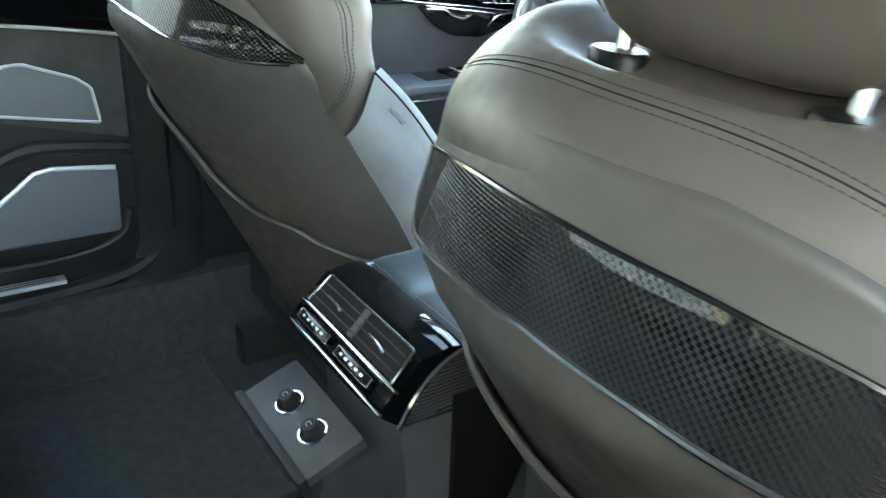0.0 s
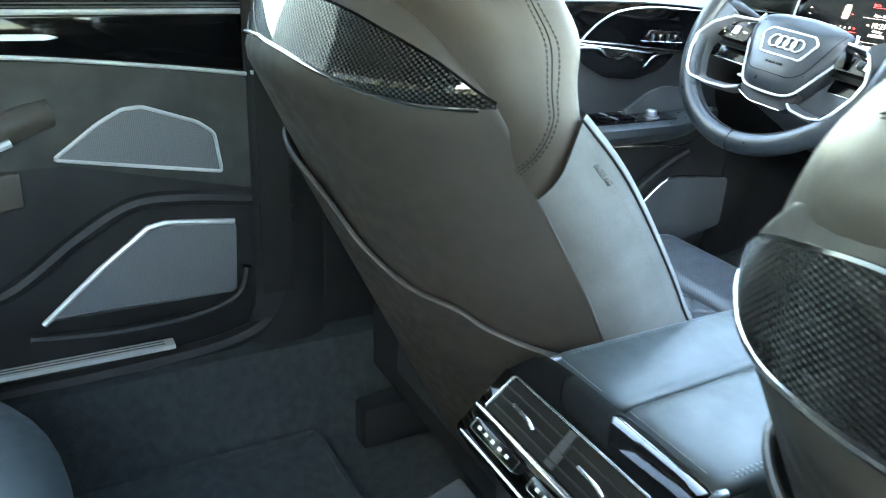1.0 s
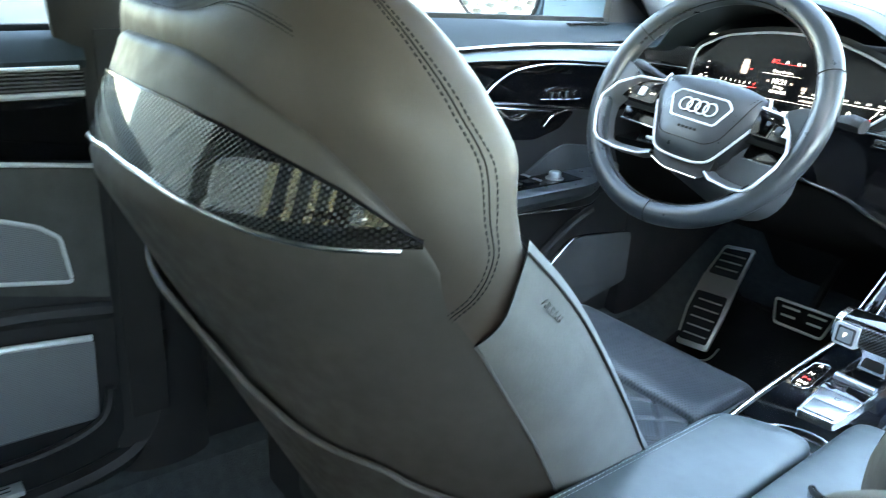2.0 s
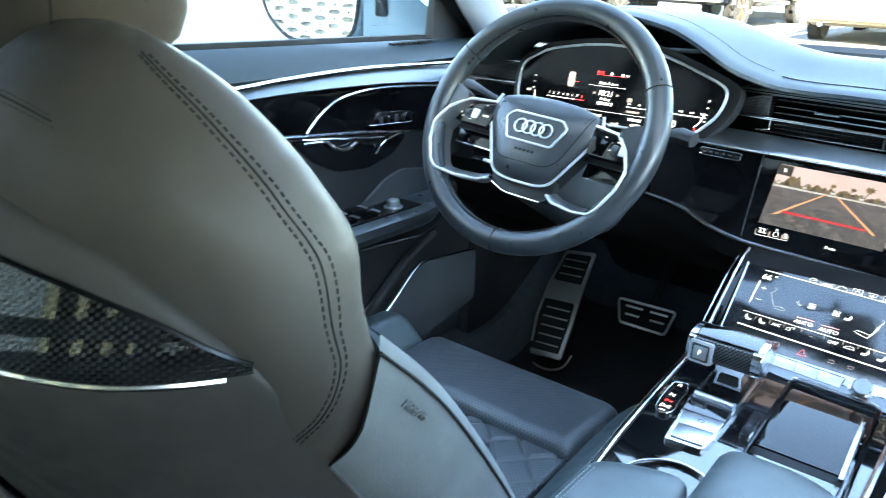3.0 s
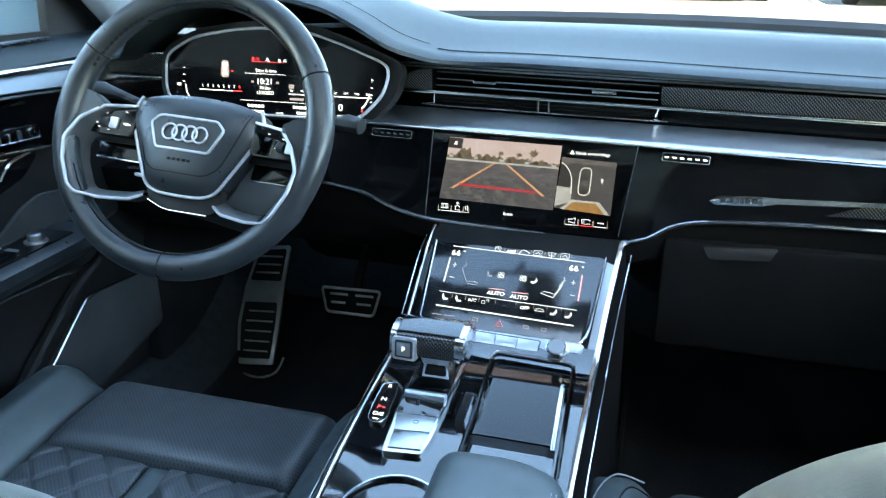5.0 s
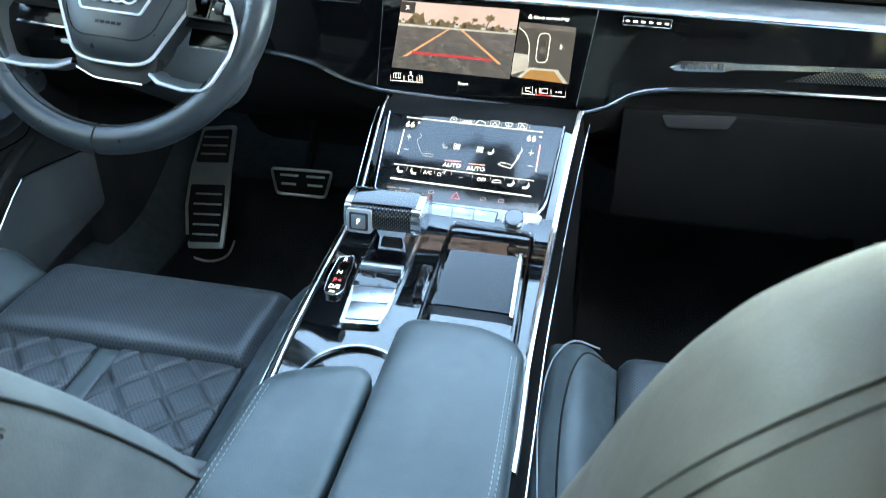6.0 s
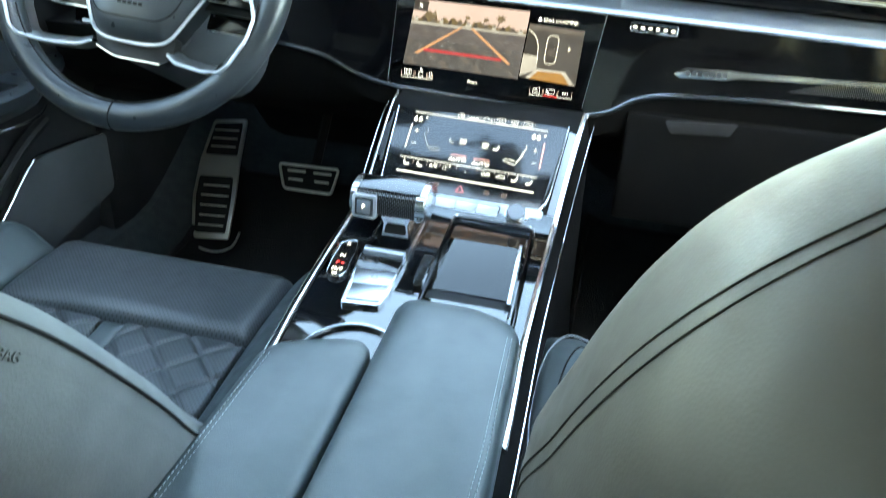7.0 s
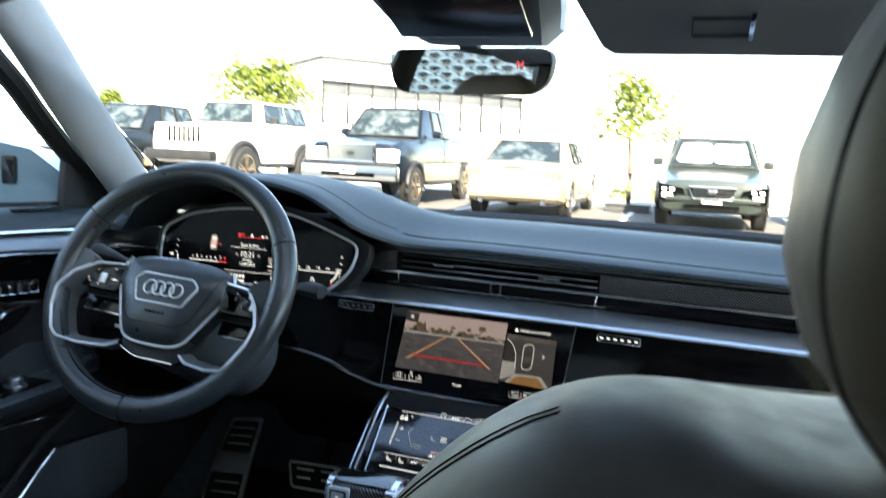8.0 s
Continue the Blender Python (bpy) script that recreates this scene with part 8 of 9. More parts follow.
bm = bmesh.new()
bmesh.ops.create_grid(bm, x_segments=2, y_segments=2, size=600, matrix=Matrix.Translation((0, 0, GZ)))
whole("ground", bm, ASPHALT, "grey asphalt car park reaching to the horizon", "asphalt", kind="structure")
for k in range(-5, 6):
    whole("parking_line", boxed((k * 3.2 + 2.25, 13.2, GZ), (k * 3.2 + 2.35, 19.0, GZ + 0.006)), LINE, "painted parking bay line on the asphalt", "line", "parking bay lines", kind="structure")
whole("kerb", boxed((-30, 20.0, GZ), (30, 20.3, GZ + 0.15), 0.02), CONCRETE, "pale concrete kerb behind the parked cars", "kerb", kind="structure")
# sheet over the far ground, coloured pale to stand for blown-out sunlight
whole("far_lot", boxed((-70, 24.0, GZ), (70, 41.0, GZ + 0.05), 0.01), CONCRETE, "far ground beyond the pavement, sunlit glare in its pale colour", "pavement", kind="structure")
whole("pavement", boxed((-40, 20.3, GZ), (40, 24.0, GZ + 0.14), 0.02), CONCRETE, "pale concrete pavement behind the kerb", "pavement", kind="structure")


def ring_at(c, axis_x, r, n=24, phase=0.0):
    return [(c[0] + axis_x, c[1] + r * math.cos(2 * math.pi * i / n + phase), c[2] + r * math.sin(2 * math.pi * i / n + phase)) for i in range(n)]


def wheel(parent, x, y, r, side, alloy, wide=0.11, base=0.0):
    c = (x, y, base + r)
    t = part("tyre", loft([ring_at(c, -side * wide, r * 0.64), ring_at(c, -side * wide, r * 0.93), ring_at(c, -side * wide * 0.7, r), ring_at(c, side * wide * 0.7, r), ring_at(c, side * wide, r * 0.93), ring_at(c, side * wide * 1.02, r * 0.80), ring_at(c, side * wide * 0.9, r * 0.64)]), TYRE, parent)
    part("wheel_rim", loft([ring_at(c, side * wide * 0.93, r * 0.66), ring_at(c, side * wide * 0.98, r * 0.62), ring_at(c, side * wide * 0.4, r * 0.58)], True, False), alloy, t)
    for k in range(5):
        a = 2 * math.pi * k / 5 + 0.3
        for d in (-0.16, 0.16):
            p = (x + side * wide * 0.85, y + r * 0.08 * math.cos(a), base + r + r * 0.08 * math.sin(a))
            q = (x + side * wide * 0.80, y + r * 0.62 * math.cos(a + d), base + r + r * 0.62 * math.sin(a + d))
            part("wheel_spoke", tube([p, q], r * 0.05, 6), alloy, t)
    return t


def body_ring(y, w, z0, z1, crown=0.05, tuck=0.06):
    """One cross-section of a car body from sill to shoulder."""
    h = z1 - z0
    half = [(0, z0), (w * 0.86, z0), (w - tuck * 0.5, z0 + h * 0.08), (w, z0 + h * 0.35), (w * 0.995, z0 + h * 0.62), (w * 0.97, z0 + h * 0.84), (w * 0.90, z1 - crown * 0.35), (w * 0.6, z1), (0, z1 + crown * 0.3)]
    return [(x, y, z) for x, z in half] + [(-x, y, z) for x, z in half[-2:0:-1]]


def vehicle(label, category, at, front, length, width, roof, hood, belt, ground_clear, cabin, paint, wheel_r, face="suv", alloy=ALLOY, pickup=False):
    """A parked car. front: +1 if its nose points to our camera (down -y). cabin: (cowl, roof front, roof rear, rear glass foot) from the nose."""
    t = thing("parked_car" if not pickup else "parked_pickup", (at[0], at[1], GZ), label, category, "parked cars")

    w = width / 2
    cowl, rf, rr, tailglass = cabin
    bed = belt - 0.03 if pickup else hood + 0.02
    st = [(0.0, w * 0.80, ground_clear + 0.22, hood - 0.22), (0.06, w * 0.90, ground_clear + 0.06, hood - 0.10), (0.30, w * 0.97, ground_clear + 0.02, hood - 0.045), (cowl * 0.6, w, ground_clear, hood), (cowl, w, ground_clear, belt - 0.02), (rf + 0.4, w, ground_clear, belt), (rr, w, ground_clear, belt + 0.02), (tailglass, w, ground_clear, belt + 0.02 if not pickup else bed), (length - 0.35, w * 0.98, ground_clear + 0.02, belt if face != "sedan" else belt - 0.01), (length - 0.06, w * 0.93, ground_clear + 0.08, belt - 0.04), (length, w * 0.86, ground_clear + 0.2, belt - 0.16)]
    rows = [body_ring(s, ww, z0, z1) for s, ww, z0, z1 in st]
    part("body", loft(rows), paint, t)
    # greenhouse
    foot = [(cowl, w * 0.88), (rf, w * 0.93), (rr, w * 0.93), (tailglass, w * 0.86)]
    top = [(rf, w * 0.70), (rf + 0.25, w * 0.76), (rr - 0.25, w * 0.76), (rr, w * 0.70)]
    rings = []
    for q, zz in ((0.0, belt - 0.03), (0.5, None), (0.92, None), (1.0, roof - 0.01)):
        z = belt - 0.03 + (roof - 0.01 - belt + 0.03) * q
        pts = [(w * (0.88 + (0.68 - 0.88) * q), cowl + (rf - cowl) * q), (w * (0.93 + (0.76 - 0.93) * q), rf + 0.25 * q), (w * (0.93 + (0.76 - 0.93) * q), rr - 0.25 * q), (w * (0.86 + (0.68 - 0.86) * q), tailglass + (rr - tailglass) * q)]
        rings.append([(x, y, z) for x, y in pts] + [(-x, y, z) for x, y in pts[::-1]])
    rings.append([(x * 0.9, y + (0.1 if y < (rf + rr) / 2 else -0.1), roof + 0.015) for x, y, z in rings[-1]])
    part("cabin", loft(rings), paint, t)

    def pane(name, corners, mat=CAR_GLASS):
        bm = bmesh.new()
        vs = [bm.verts.new(c) for c in corners]
        f = bm.faces.new(vs)
        bmesh.ops.recalc_face_normals(bm, faces=bm.faces)
        n = f.normal.copy()
        out = Vector(corners[0]) - Vector((0, (rf + rr) / 2, (belt + roof) / 2))
        if n.dot(out) < 0:
            n = -n
        bmesh.ops.translate(bm, vec=n * 0.006, verts=bm.verts)
        r = bmesh.ops.extrude_face_region(bm, geom=[f])
        bmesh.ops.translate(bm, vec=n * 0.006, verts=[v for v in r["geom"] if isinstance(v, bmesh.types.BMVert)])
        ob = part(name, bm, mat, t)
        part("window_frame", tube([Vector(c) + n * 0.010 for c in corners], 0.022, 6, True), RUBBER, ob)
        return ob

    zb, zr = belt + 0.0, roof - 0.05
    q0, q1 = (zb - belt + 0.03) / (roof - belt + 0.02), (zr - belt + 0.03) / (roof - belt + 0.02)

    def fx(q, a, b):
        return w * (a + (b - a) * q)
    pane("windscreen", [(-fx(q0, .86, .66) * 0.94, cowl + (rf - cowl) * q0, zb), (fx(q0, .86, .66) * 0.94, cowl + (rf - cowl) * q0, zb), (fx(q1, .86, .66) * 0.94, cowl + (rf - cowl) * q1, zr), (-fx(q1, .86, .66) * 0.94, cowl + (rf - cowl) * q1, zr)])
    pane("rear_window", [(-fx(q0, .84, .66) * 0.92, tailglass + (rr - tailglass) * q0, zb), (fx(q0, .84, .66) * 0.92, tailglass + (rr - tailglass) * q0, zb), (fx(q1, .84, .66) * 0.92, tailglass + (rr - tailglass) * q1, zr), (-fx(q1, .84, .66) * 0.92, tailglass + (rr - tailglass) * q1, zr)])
    mid = (rf + rr) / 2
    for s in (-1, 1):
        for a, b in ((rf + 0.12, mid - 0.04), (mid + 0.04, rr - 0.12)):
            pane("side_window", [(s * fx(q0, .93, .76), a, zb + 0.02), (s * fx(q0, .93, .76), b, zb + 0.02), (s * fx(q1, .93, .76), b - (0.05 if b > mid + 0.2 else 0), zr), (s * fx(q1, .93, .76), a + (0.12 if a < mid - 0.2 else 0), zr)])
        part("door_mirror", boxed((s * (w - 0.02), cowl + 0.42, belt + 0.0), (s * (w + 0.17), cowl + 0.54, belt + 0.15), 0.04), paint if face != "offroad" else PLASTIC, t)
        part("door_line", boxed((s * (w * 0.99), mid - 0.006, ground_clear + 0.15), (s * (w + 0.004), mid + 0.006, belt - 0.05)), SEAM, t)
        part("side_step", boxed((s * (w - 0.10), cowl + 0.2, ground_clear - 0.03), (s * (w + (0.07 if pickup or face == "offroad" else 0.0)), rr, ground_clear + 0.05), 0.02), PLASTIC, t)
        for ys in (length * 0.17, length * 0.80):
            arch = [(s * (w + 0.006), ys + (wheel_r + 0.07) * math.cos(a), max(wheel_r + (wheel_r + 0.06) * math.sin(a), 0.12)) for a in steps(-0.25, math.pi + 0.25, 20)]
            part("wheel_arch", tube(arch, {"offroad": 0.085, "truck": 0.05}.get(face, 0.03), 8), PLASTIC if face in ("offroad", "suv", "truck") else paint, t)
            part("wheel_well", loft([ring_at((0, ys, wheel_r + 0.02), s * (w - 0.16), wheel_r + 0.05), ring_at((0, ys, wheel_r + 0.02), s * (w + 0.004), wheel_r + 0.05)]), SEAM, t)
            wheel(t, s * (w - (0.04 if face == "offroad" else 0.09)), ys, wheel_r, s, alloy, 0.15 if face == "offroad" else 0.11)
    # nose
    gw = w * 0.80
    if face == "offroad":
        part("grille", boxed((-gw, -0.03, ground_clear + 0.42), (gw, 0.08, hood - 0.03), 0.05), paint, t)
        for k in range(7):
            part("grille_slot", boxed((-0.36 + k * 0.12 - 0.030, -0.050, ground_clear + 0.48), (-0.36 + k * 0.12 + 0.030, 0.0, hood - 0.08)), TINT, t)
        for s in (-1, 1):
            part("headlight", loft([[(s * 0.58 + 0.11 * k * math.cos(a), -0.03 - d, hood - 0.24 + 0.11 * k * math.sin(a)) for a in [2 * math.pi * i / 20 for i in range(20)]] for k, d in ((1, 0), (0.9, 0.02), (0.3, 0.03))]), LAMP, t)
        part("bumper", boxed((-w * 0.86, -0.30, ground_clear + 0.10), (w * 0.86, -0.02, ground_clear + 0.32), 0.05), PLASTIC, t)
    elif face == "truck":
        part("grille", boxed((-gw * 0.62, -0.030, hood - 0.46), (gw * 0.62, 0.06, hood - 0.12), 0.02), TINT, t)
        frame_ = [(-gw * 0.62, -0.035, hood - 0.46), (gw * 0.62, -0.035, hood - 0.46), (gw * 0.62, -0.035, hood - 0.12), (-gw * 0.62, -0.035, hood - 0.12)]
        part("grille_frame", tube(frame_, 0.025, 8, True), CHROME, t)
        for k in range(9):
            part("grille_bar", boxed((-gw * 0.58, -0.050, hood - 0.435 + 0.035 * k), (gw * 0.58, -0.034, hood - 0.420 + 0.035 * k)), CHROME, t)
        for k in range(17):
            x = -gw * 0.56 + gw * 1.12 * k / 16
            part("grille_bar", boxed((x - 0.007, -0.048, hood - 0.44), (x + 0.007, -0.034, hood - 0.14)), CHROME, t)
        part("lower_intake", boxed((-gw * 0.7, -0.165, ground_clear + 0.14), (gw * 0.7, -0.10, ground_clear + 0.22), 0.01), TINT, t)
        part("badge", loft([[(0.10 * k * math.cos(a), -0.045 - d, hood - 0.30 + 0.045 * k * math.sin(a)) for a in [2 * math.pi * i / 20 for i in range(20)]] for k, d in ((1, 0), (0.85, 0.01))]), PLASTIC, t)
        for s in (-1, 1):
            part("headlight", boxed((s * gw * 0.66, -0.03, hood - 0.46), (s * w * 0.97, 0.12, hood - 0.20), 0.04), LAMP, t)
        part("bumper", boxed((-w, -0.16, ground_clear + 0.08), (w, 0.06, ground_clear + 0.36), 0.05), CHROME, t)
        part("bumper_insert", boxed((-w * 0.94, -0.10, ground_clear + 0.36), (w * 0.94, 0.05, hood - 0.48), 0.03), PLASTIC, t)
        for s in (-1, 1):
            part("two_tone_side", boxed((s * (w - 0.03), cowl * 0.95, ground_clear + 0.06), (s * (w + 0.006), length * 0.97, ground_clear + 0.42), 0.01), TAN_P, t, "tan lower body side")
    else:
        hexa = [(-gw * 0.52, hood - 0.20), (-gw * 0.42, hood - 0.40), (gw * 0.42, hood - 0.40), (gw * 0.52, hood - 0.20)]
        fm = plane_at((0, -0.045, 0), (1, 0, 0), (0, 0, 1))
        part("grille", prism(hexa, fm, 0.02), TINT, t)
        part("grille_frame", tube([fm @ Vector((x, z, 0.02)) for x, z in hexa], 0.016, 6, True), CHROME, t)
        for k in range(4):
            part("grille_bar", boxed((-gw * 0.45, -0.072, hood - 0.375 + 0.045 * k), (gw * 0.45, -0.064, hood - 0.367 + 0.045 * k)), CHROME, t)
        part("badge", boxed((-0.07, -0.085, hood - 0.30), (0.07, -0.07, hood - 0.24), 0.007), CHROME, t)
        for s in (-1, 1):
            lamp = part("headlight", prism([(x, z) for x, z in ((s * gw * 0.60, hood - 0.34), (s * w * 0.96, hood - 0.30), (s * w * 0.97, hood - 0.16), (s * gw * 0.66, hood - 0.24))][::s], plane_at((0, 0.06, 0), (1, 0, 0), (0, 0, 1)), 0.09, 0.006), TINT, t, "dark headlight with bright reflectors")
            for q in (0.72, 0.86):
                part("reflector", boxed((s * w * q - 0.04, -0.042, hood - 0.29), (s * w * q + 0.04, -0.028, hood - 0.23), 0.006), LAMP, lamp)
            fog = part("fog_surround", boxed((s * gw * 0.78, -0.02, ground_clear + 0.20), (s * w * 0.97, 0.14, ground_clear + 0.42), 0.03), TINT, t)
            part("fog_light", boxed((s * gw * 0.88, -0.035, ground_clear + 0.27), (s * w * 0.90, -0.015, ground_clear + 0.35), 0.008), LAMP, fog)
        part("lower_intake", boxed((-gw * 0.62, -0.03, ground_clear + 0.10), (gw * 0.62, 0.1, ground_clear + 0.17), 0.01), TINT, t)
        part("bumper", boxed((-w * 0.84, -0.045, ground_clear + 0.22), (w * 0.84, 0.08, ground_clear + 0.30), 0.03), paint, t)
    if face in ("truck", "suv"):
        out = -0.17 if face == "truck" else -0.052
        plate = part("number_plate", boxed((-0.16, out - 0.008, ground_clear + 0.19), (0.16, out, ground_clear + 0.33), 0.004), LINE, t)
        part("plate_bar", boxed((-0.12, out - 0.012, ground_clear + 0.235), (0.12, out - 0.006, ground_clear + 0.285), 0.002), PLASTIC, plate)
    part("bonnet_line", boxed((-w * 0.86, cowl * 0.96, hood + 0.012), (w * 0.86, cowl * 0.96 + 0.02, hood + 0.022), 0.004), SEAM, t)
    for s in (-1, 1):
        part("wiper", tube([(s * 0.10, cowl + 0.06, belt + 0.03), (s * 0.10 + 0.55, cowl + 0.12, belt + 0.05)], 0.008, 5), PLASTIC, t)
    # tail
    for s in (-1, 1):
        part("tail_lamp", boxed((s * w * 0.62, length - 0.14, belt - 0.26), (s * w * 0.95, length + 0.01, belt - 0.09), 0.04), TAIL, t)
        part("exhaust", tube([(s * w * 0.62, length - 0.10, ground_clear + 0.06), (s * w * 0.62, length + 0.02, ground_clear + 0.06)], 0.045, 12), CHROME, t)
    part("rear_bumper", boxed((-w * 0.9, length - 0.15, ground_clear + 0.12), (w * 0.9, length + 0.05, ground_clear + 0.36), 0.06), paint, t)
    part("number_plate", boxed((-0.16, length + 0.012, belt - 0.30), (0.16, length + 0.022, belt - 0.15), 0.004), LINE, t)
    part("boot_line", boxed((-0.22, length - 0.005, belt - 0.10), (0.22, length + 0.008, belt - 0.075), 0.004), CHROME, t)
    if face == "suv":
        for s in (-1, 1):
            part("roof_rail", tube([(s * w * 0.72, rf + 0.15, roof + 0.01), (s * w * 0.73, rf + 0.25, roof + 0.06), (s * w * 0.73, rr - 0.3, roof + 0.06), (s * w * 0.72, rr - 0.2, roof + 0.01)], 0.018, 6), PLASTIC, t)
        for s in (-1, 1):
            xa, xb = (-0.96, -0.02) if s < 0 else (0.02, 0.96)
            wa, wb = fx(q0, .86, .66) * 0.90, fx(q1, .86, .66) * 0.90
            ya, yb = cowl + (rf - cowl) * q0, cowl + (rf - cowl) * q1
            lift = Vector((0, -0.022, 0.022))
            low, high = 0.10, 0.84
            ring = []
            for u, v in rounded([(xa, low), (xb, low), (xb, high), (xa, high)], 0.16):
                hw_ = wa + (wb - wa) * v
                ring.append(Vector((u * hw_, ya + (yb - ya) * v, zb + (zr - zb) * v)) + lift)
            part("sun_shade", loft([ring, [q + Vector((0, -0.006, 0.006)) for q in ring]]), LINE, t, "white sun shade in the windscreen")
    if face == "sedan":
        part("aerial", tube([(0.0, rr - 0.1, roof), (0.0, rr + 0.02, roof + 0.10)], 0.012, 6), PLASTIC, t)
    if pickup:
        part("bed_well", boxed((-w * 0.86, tailglass + 0.10, belt - 0.06), (w * 0.86, length - 0.12, belt + 0.012), 0.01), SEAM, t)
    # turn and set down: the meshes were built about the origin
    m = Matrix.Translation((0, 0, 0)) if front > 0 else Matrix.Rotation(math.pi, 4, "Z") @ Matrix.Translation((0, -length, 0))
    for ob in t.children_recursive:
        if ob.parent is t:
            ob.matrix_parent_inverse = m
        ob.data.update()
    return t


def paint(name, c, rough=0.22, metal=0.4):
    m = material(name, c, rough, metal, 0.25, 0.4)
    vary(m, c, tuple(v * 1.12 for v in c), 3.0)
    return m


NAVY, WHITE, TAN_P = paint("navy_paint", (0.0035, 0.0065, 0.012), 0.25, 0.0), paint("white_paint", (0.80, 0.80, 0.79), 0.25, 0.0), paint("champagne_paint", (0.26, 0.215, 0.15), 0.3, 0.1)
GREEN, GREY, CHARCOAL = paint("sage_paint", (0.026, 0.034, 0.030), 0.28, 0.0), paint("steel_paint", (0.05, 0.065, 0.08), 0.25, 0.1), paint("charcoal_paint", (0.008, 0.010, 0.011), 0.25, 0.0)
vehicle("dark blue full-size pickup with chrome grille, parked", "pickup truck", (-6.05, 14.4), 1, 5.6, 2.0, 2.03, 1.33, 1.41, 0.44, (1.55, 2.15, 3.55, 3.75), NAVY, 0.41, "truck", ALLOY_GOLD, True)
vehicle("white boxy off-road car with slotted grille, parked", "off-road car", (-10.05, 14.7), 1, 4.5, 1.88, 2.08, 1.52, 1.60, 0.62, (1.45, 1.68, 3.9, 4.2), WHITE, 0.53, "offroad", ALLOY_GOLD)
vehicle("charcoal pickup with chrome grille, parked", "pickup truck", (-13.45, 14.9), 1, 5.7, 2.0, 2.00, 1.32, 1.38, 0.42, (1.6, 2.2, 3.7, 3.9), CHARCOAL, 0.40, "truck", ALLOY, True)
vehicle("champagne saloon seen from its boot, parked", "saloon car", (-2.77, 14.1), -1, 4.85, 1.84, 1.44, 0.93, 1.00, 0.24, (1.35, 2.05, 3.35, 4.1), TAN_P, 0.335, "sedan")
vehicle("sage green compact SUV with white sun shades, parked", "SUV", (0.63, 14.3), 1, 4.62, 1.82, 1.60, 0.93, 1.06, 0.26, (1.20, 1.85, 3.9, 4.4), GREEN, 0.36, "suv")
vehicle("steel-blue sports coupe, parked", "coupe", (3.62, 13.9), 1, 4.78, 1.92, 1.34, 0.92, 0.98, 0.20, (1.75, 2.5, 3.2, 4.2), GREY, 0.35, "sport")

# office building with a long glazed front
OB = thing("office_building", (-15.5, 46.0, GZ), "white office building with a long band of windows", "building")
BF = plane_at((-20.38, 41.9, 0.0), (9.46, 10.1, 0.0), (0, 0, 1))  # its front, turned away towards the far end
BL = 13.84


def front_box(x0, z0, d0, x1, z1, d1, bevel=0.01):
    """A block on the front: along it, up, and out from it."""
    return boxed((x0, z0, d0), (x1, z1, d1), bevel, m=BF)


part("wall", front_box(0.0, GZ, -8.0, BL + 0.6, 6.30, -0.10, 0.02), STUCCO, OB)
part("roof", front_box(-0.3, 6.30, -8.3, BL + 0.9, 6.45, 0.35, 0.03), PLASTIC_GREY, OB)
part("canopy", front_box(-0.25, 5.00, -0.10, BL + 0.2, 5.08, 0.30, 0.02), PLASTIC_GREY, OB)
for k in range(9):
    x = BL * k / 9
    wd = part("window", front_box(x + 0.06, 2.70, -0.12, x + BL / 9 - 0.06, 5.00, -0.02), STUCCO, OB)
    part("upper_pane", front_box(x + 0.09, 4.30, -0.02, x + BL / 9 - 0.09, 4.97, 0.02, 0.005), PLASTIC_GREY, wd)
    part("lower_pane", front_box(x + 0.09, 2.76, -0.02, x + BL / 9 - 0.09, 4.24, 0.02, 0.005), STUCCO, wd)
part("sill", front_box(-0.05, 2.62, -0.10, BL + 0.05, 2.69, 0.06), PLASTIC_GREY, OB)
for k in range(10):
    x = BL * k / 9
    part("mullion", front_box(x - 0.06, 2.65, -0.06, x + 0.06, 5.02, 0.12), PLASTIC, OB)


def tree(x, y, h, crown, seed, label, leaves=34):
    random.seed(seed)
    t = thing("tree", (x, y, 0.1), label, "tree", "car park trees")
    trunk = [(x, y, GZ), (x + 0.05, y, h * 0.22), (x - 0.03, y, h * 0.45), (x + 0.04, y, h * 0.75)]
    bm = tube(smooth_path(trunk, 4), [0.085 - 0.06 * i / 12 for i in range(13)], 8)
    tips = []
    for k in range(13):
        a, z0 = k * 2.4, h * (0.46 + 0.032 * k)
        r = crown * (0.95 - 0.055 * k) * random.uniform(0.7, 1.1)
        tip = Vector((x + r * math.cos(a), y + r * math.sin(a), z0 + r * random.uniform(0.15, 0.6)))
        midp = Vector((x, y, z0)).lerp(tip, 0.5) + Vector((0, 0, 0.08))
        tube([(x, y, z0), midp, tip], [0.035, 0.022, 0.008], 6, bm=bm)
        tips += [tip, midp.lerp(tip, 0.5), midp, tip + Vector((random.uniform(-.3, .3), random.uniform(-.3, .3), random.uniform(-.2, .3)))]
    part("trunk", bm, BARK, t)
    verts, faces = [], []
    for c in tips:
        for j in range(leaves):
            p = c + Vector((random.gauss(0, 0.16), random.gauss(0, 0.16), random.gauss(0, 0.13))) * crown
            d = Vector((random.uniform(-1, 1), random.uniform(-1, 1), random.uniform(-0.8, 0.5))).normalized()
            e = d.cross(Vector((random.uniform(-1, 1), random.uniform(-1, 1), random.uniform(-1, 1)))).normalized()
            s = random.uniform(0.07, 0.14)
            b = len(verts)
            verts += [p, p + d * s + e * s * 0.35, p + d * s * 2, p + d * s - e * s * 0.35]
            faces.append((b, b + 1, b + 2, b + 3))
    me = bpy.data.meshes.new("crown")
    me.from_pydata(verts, [], faces)
    tagged(part("crown", me, LEAF, t), kind="stuff")
    return t


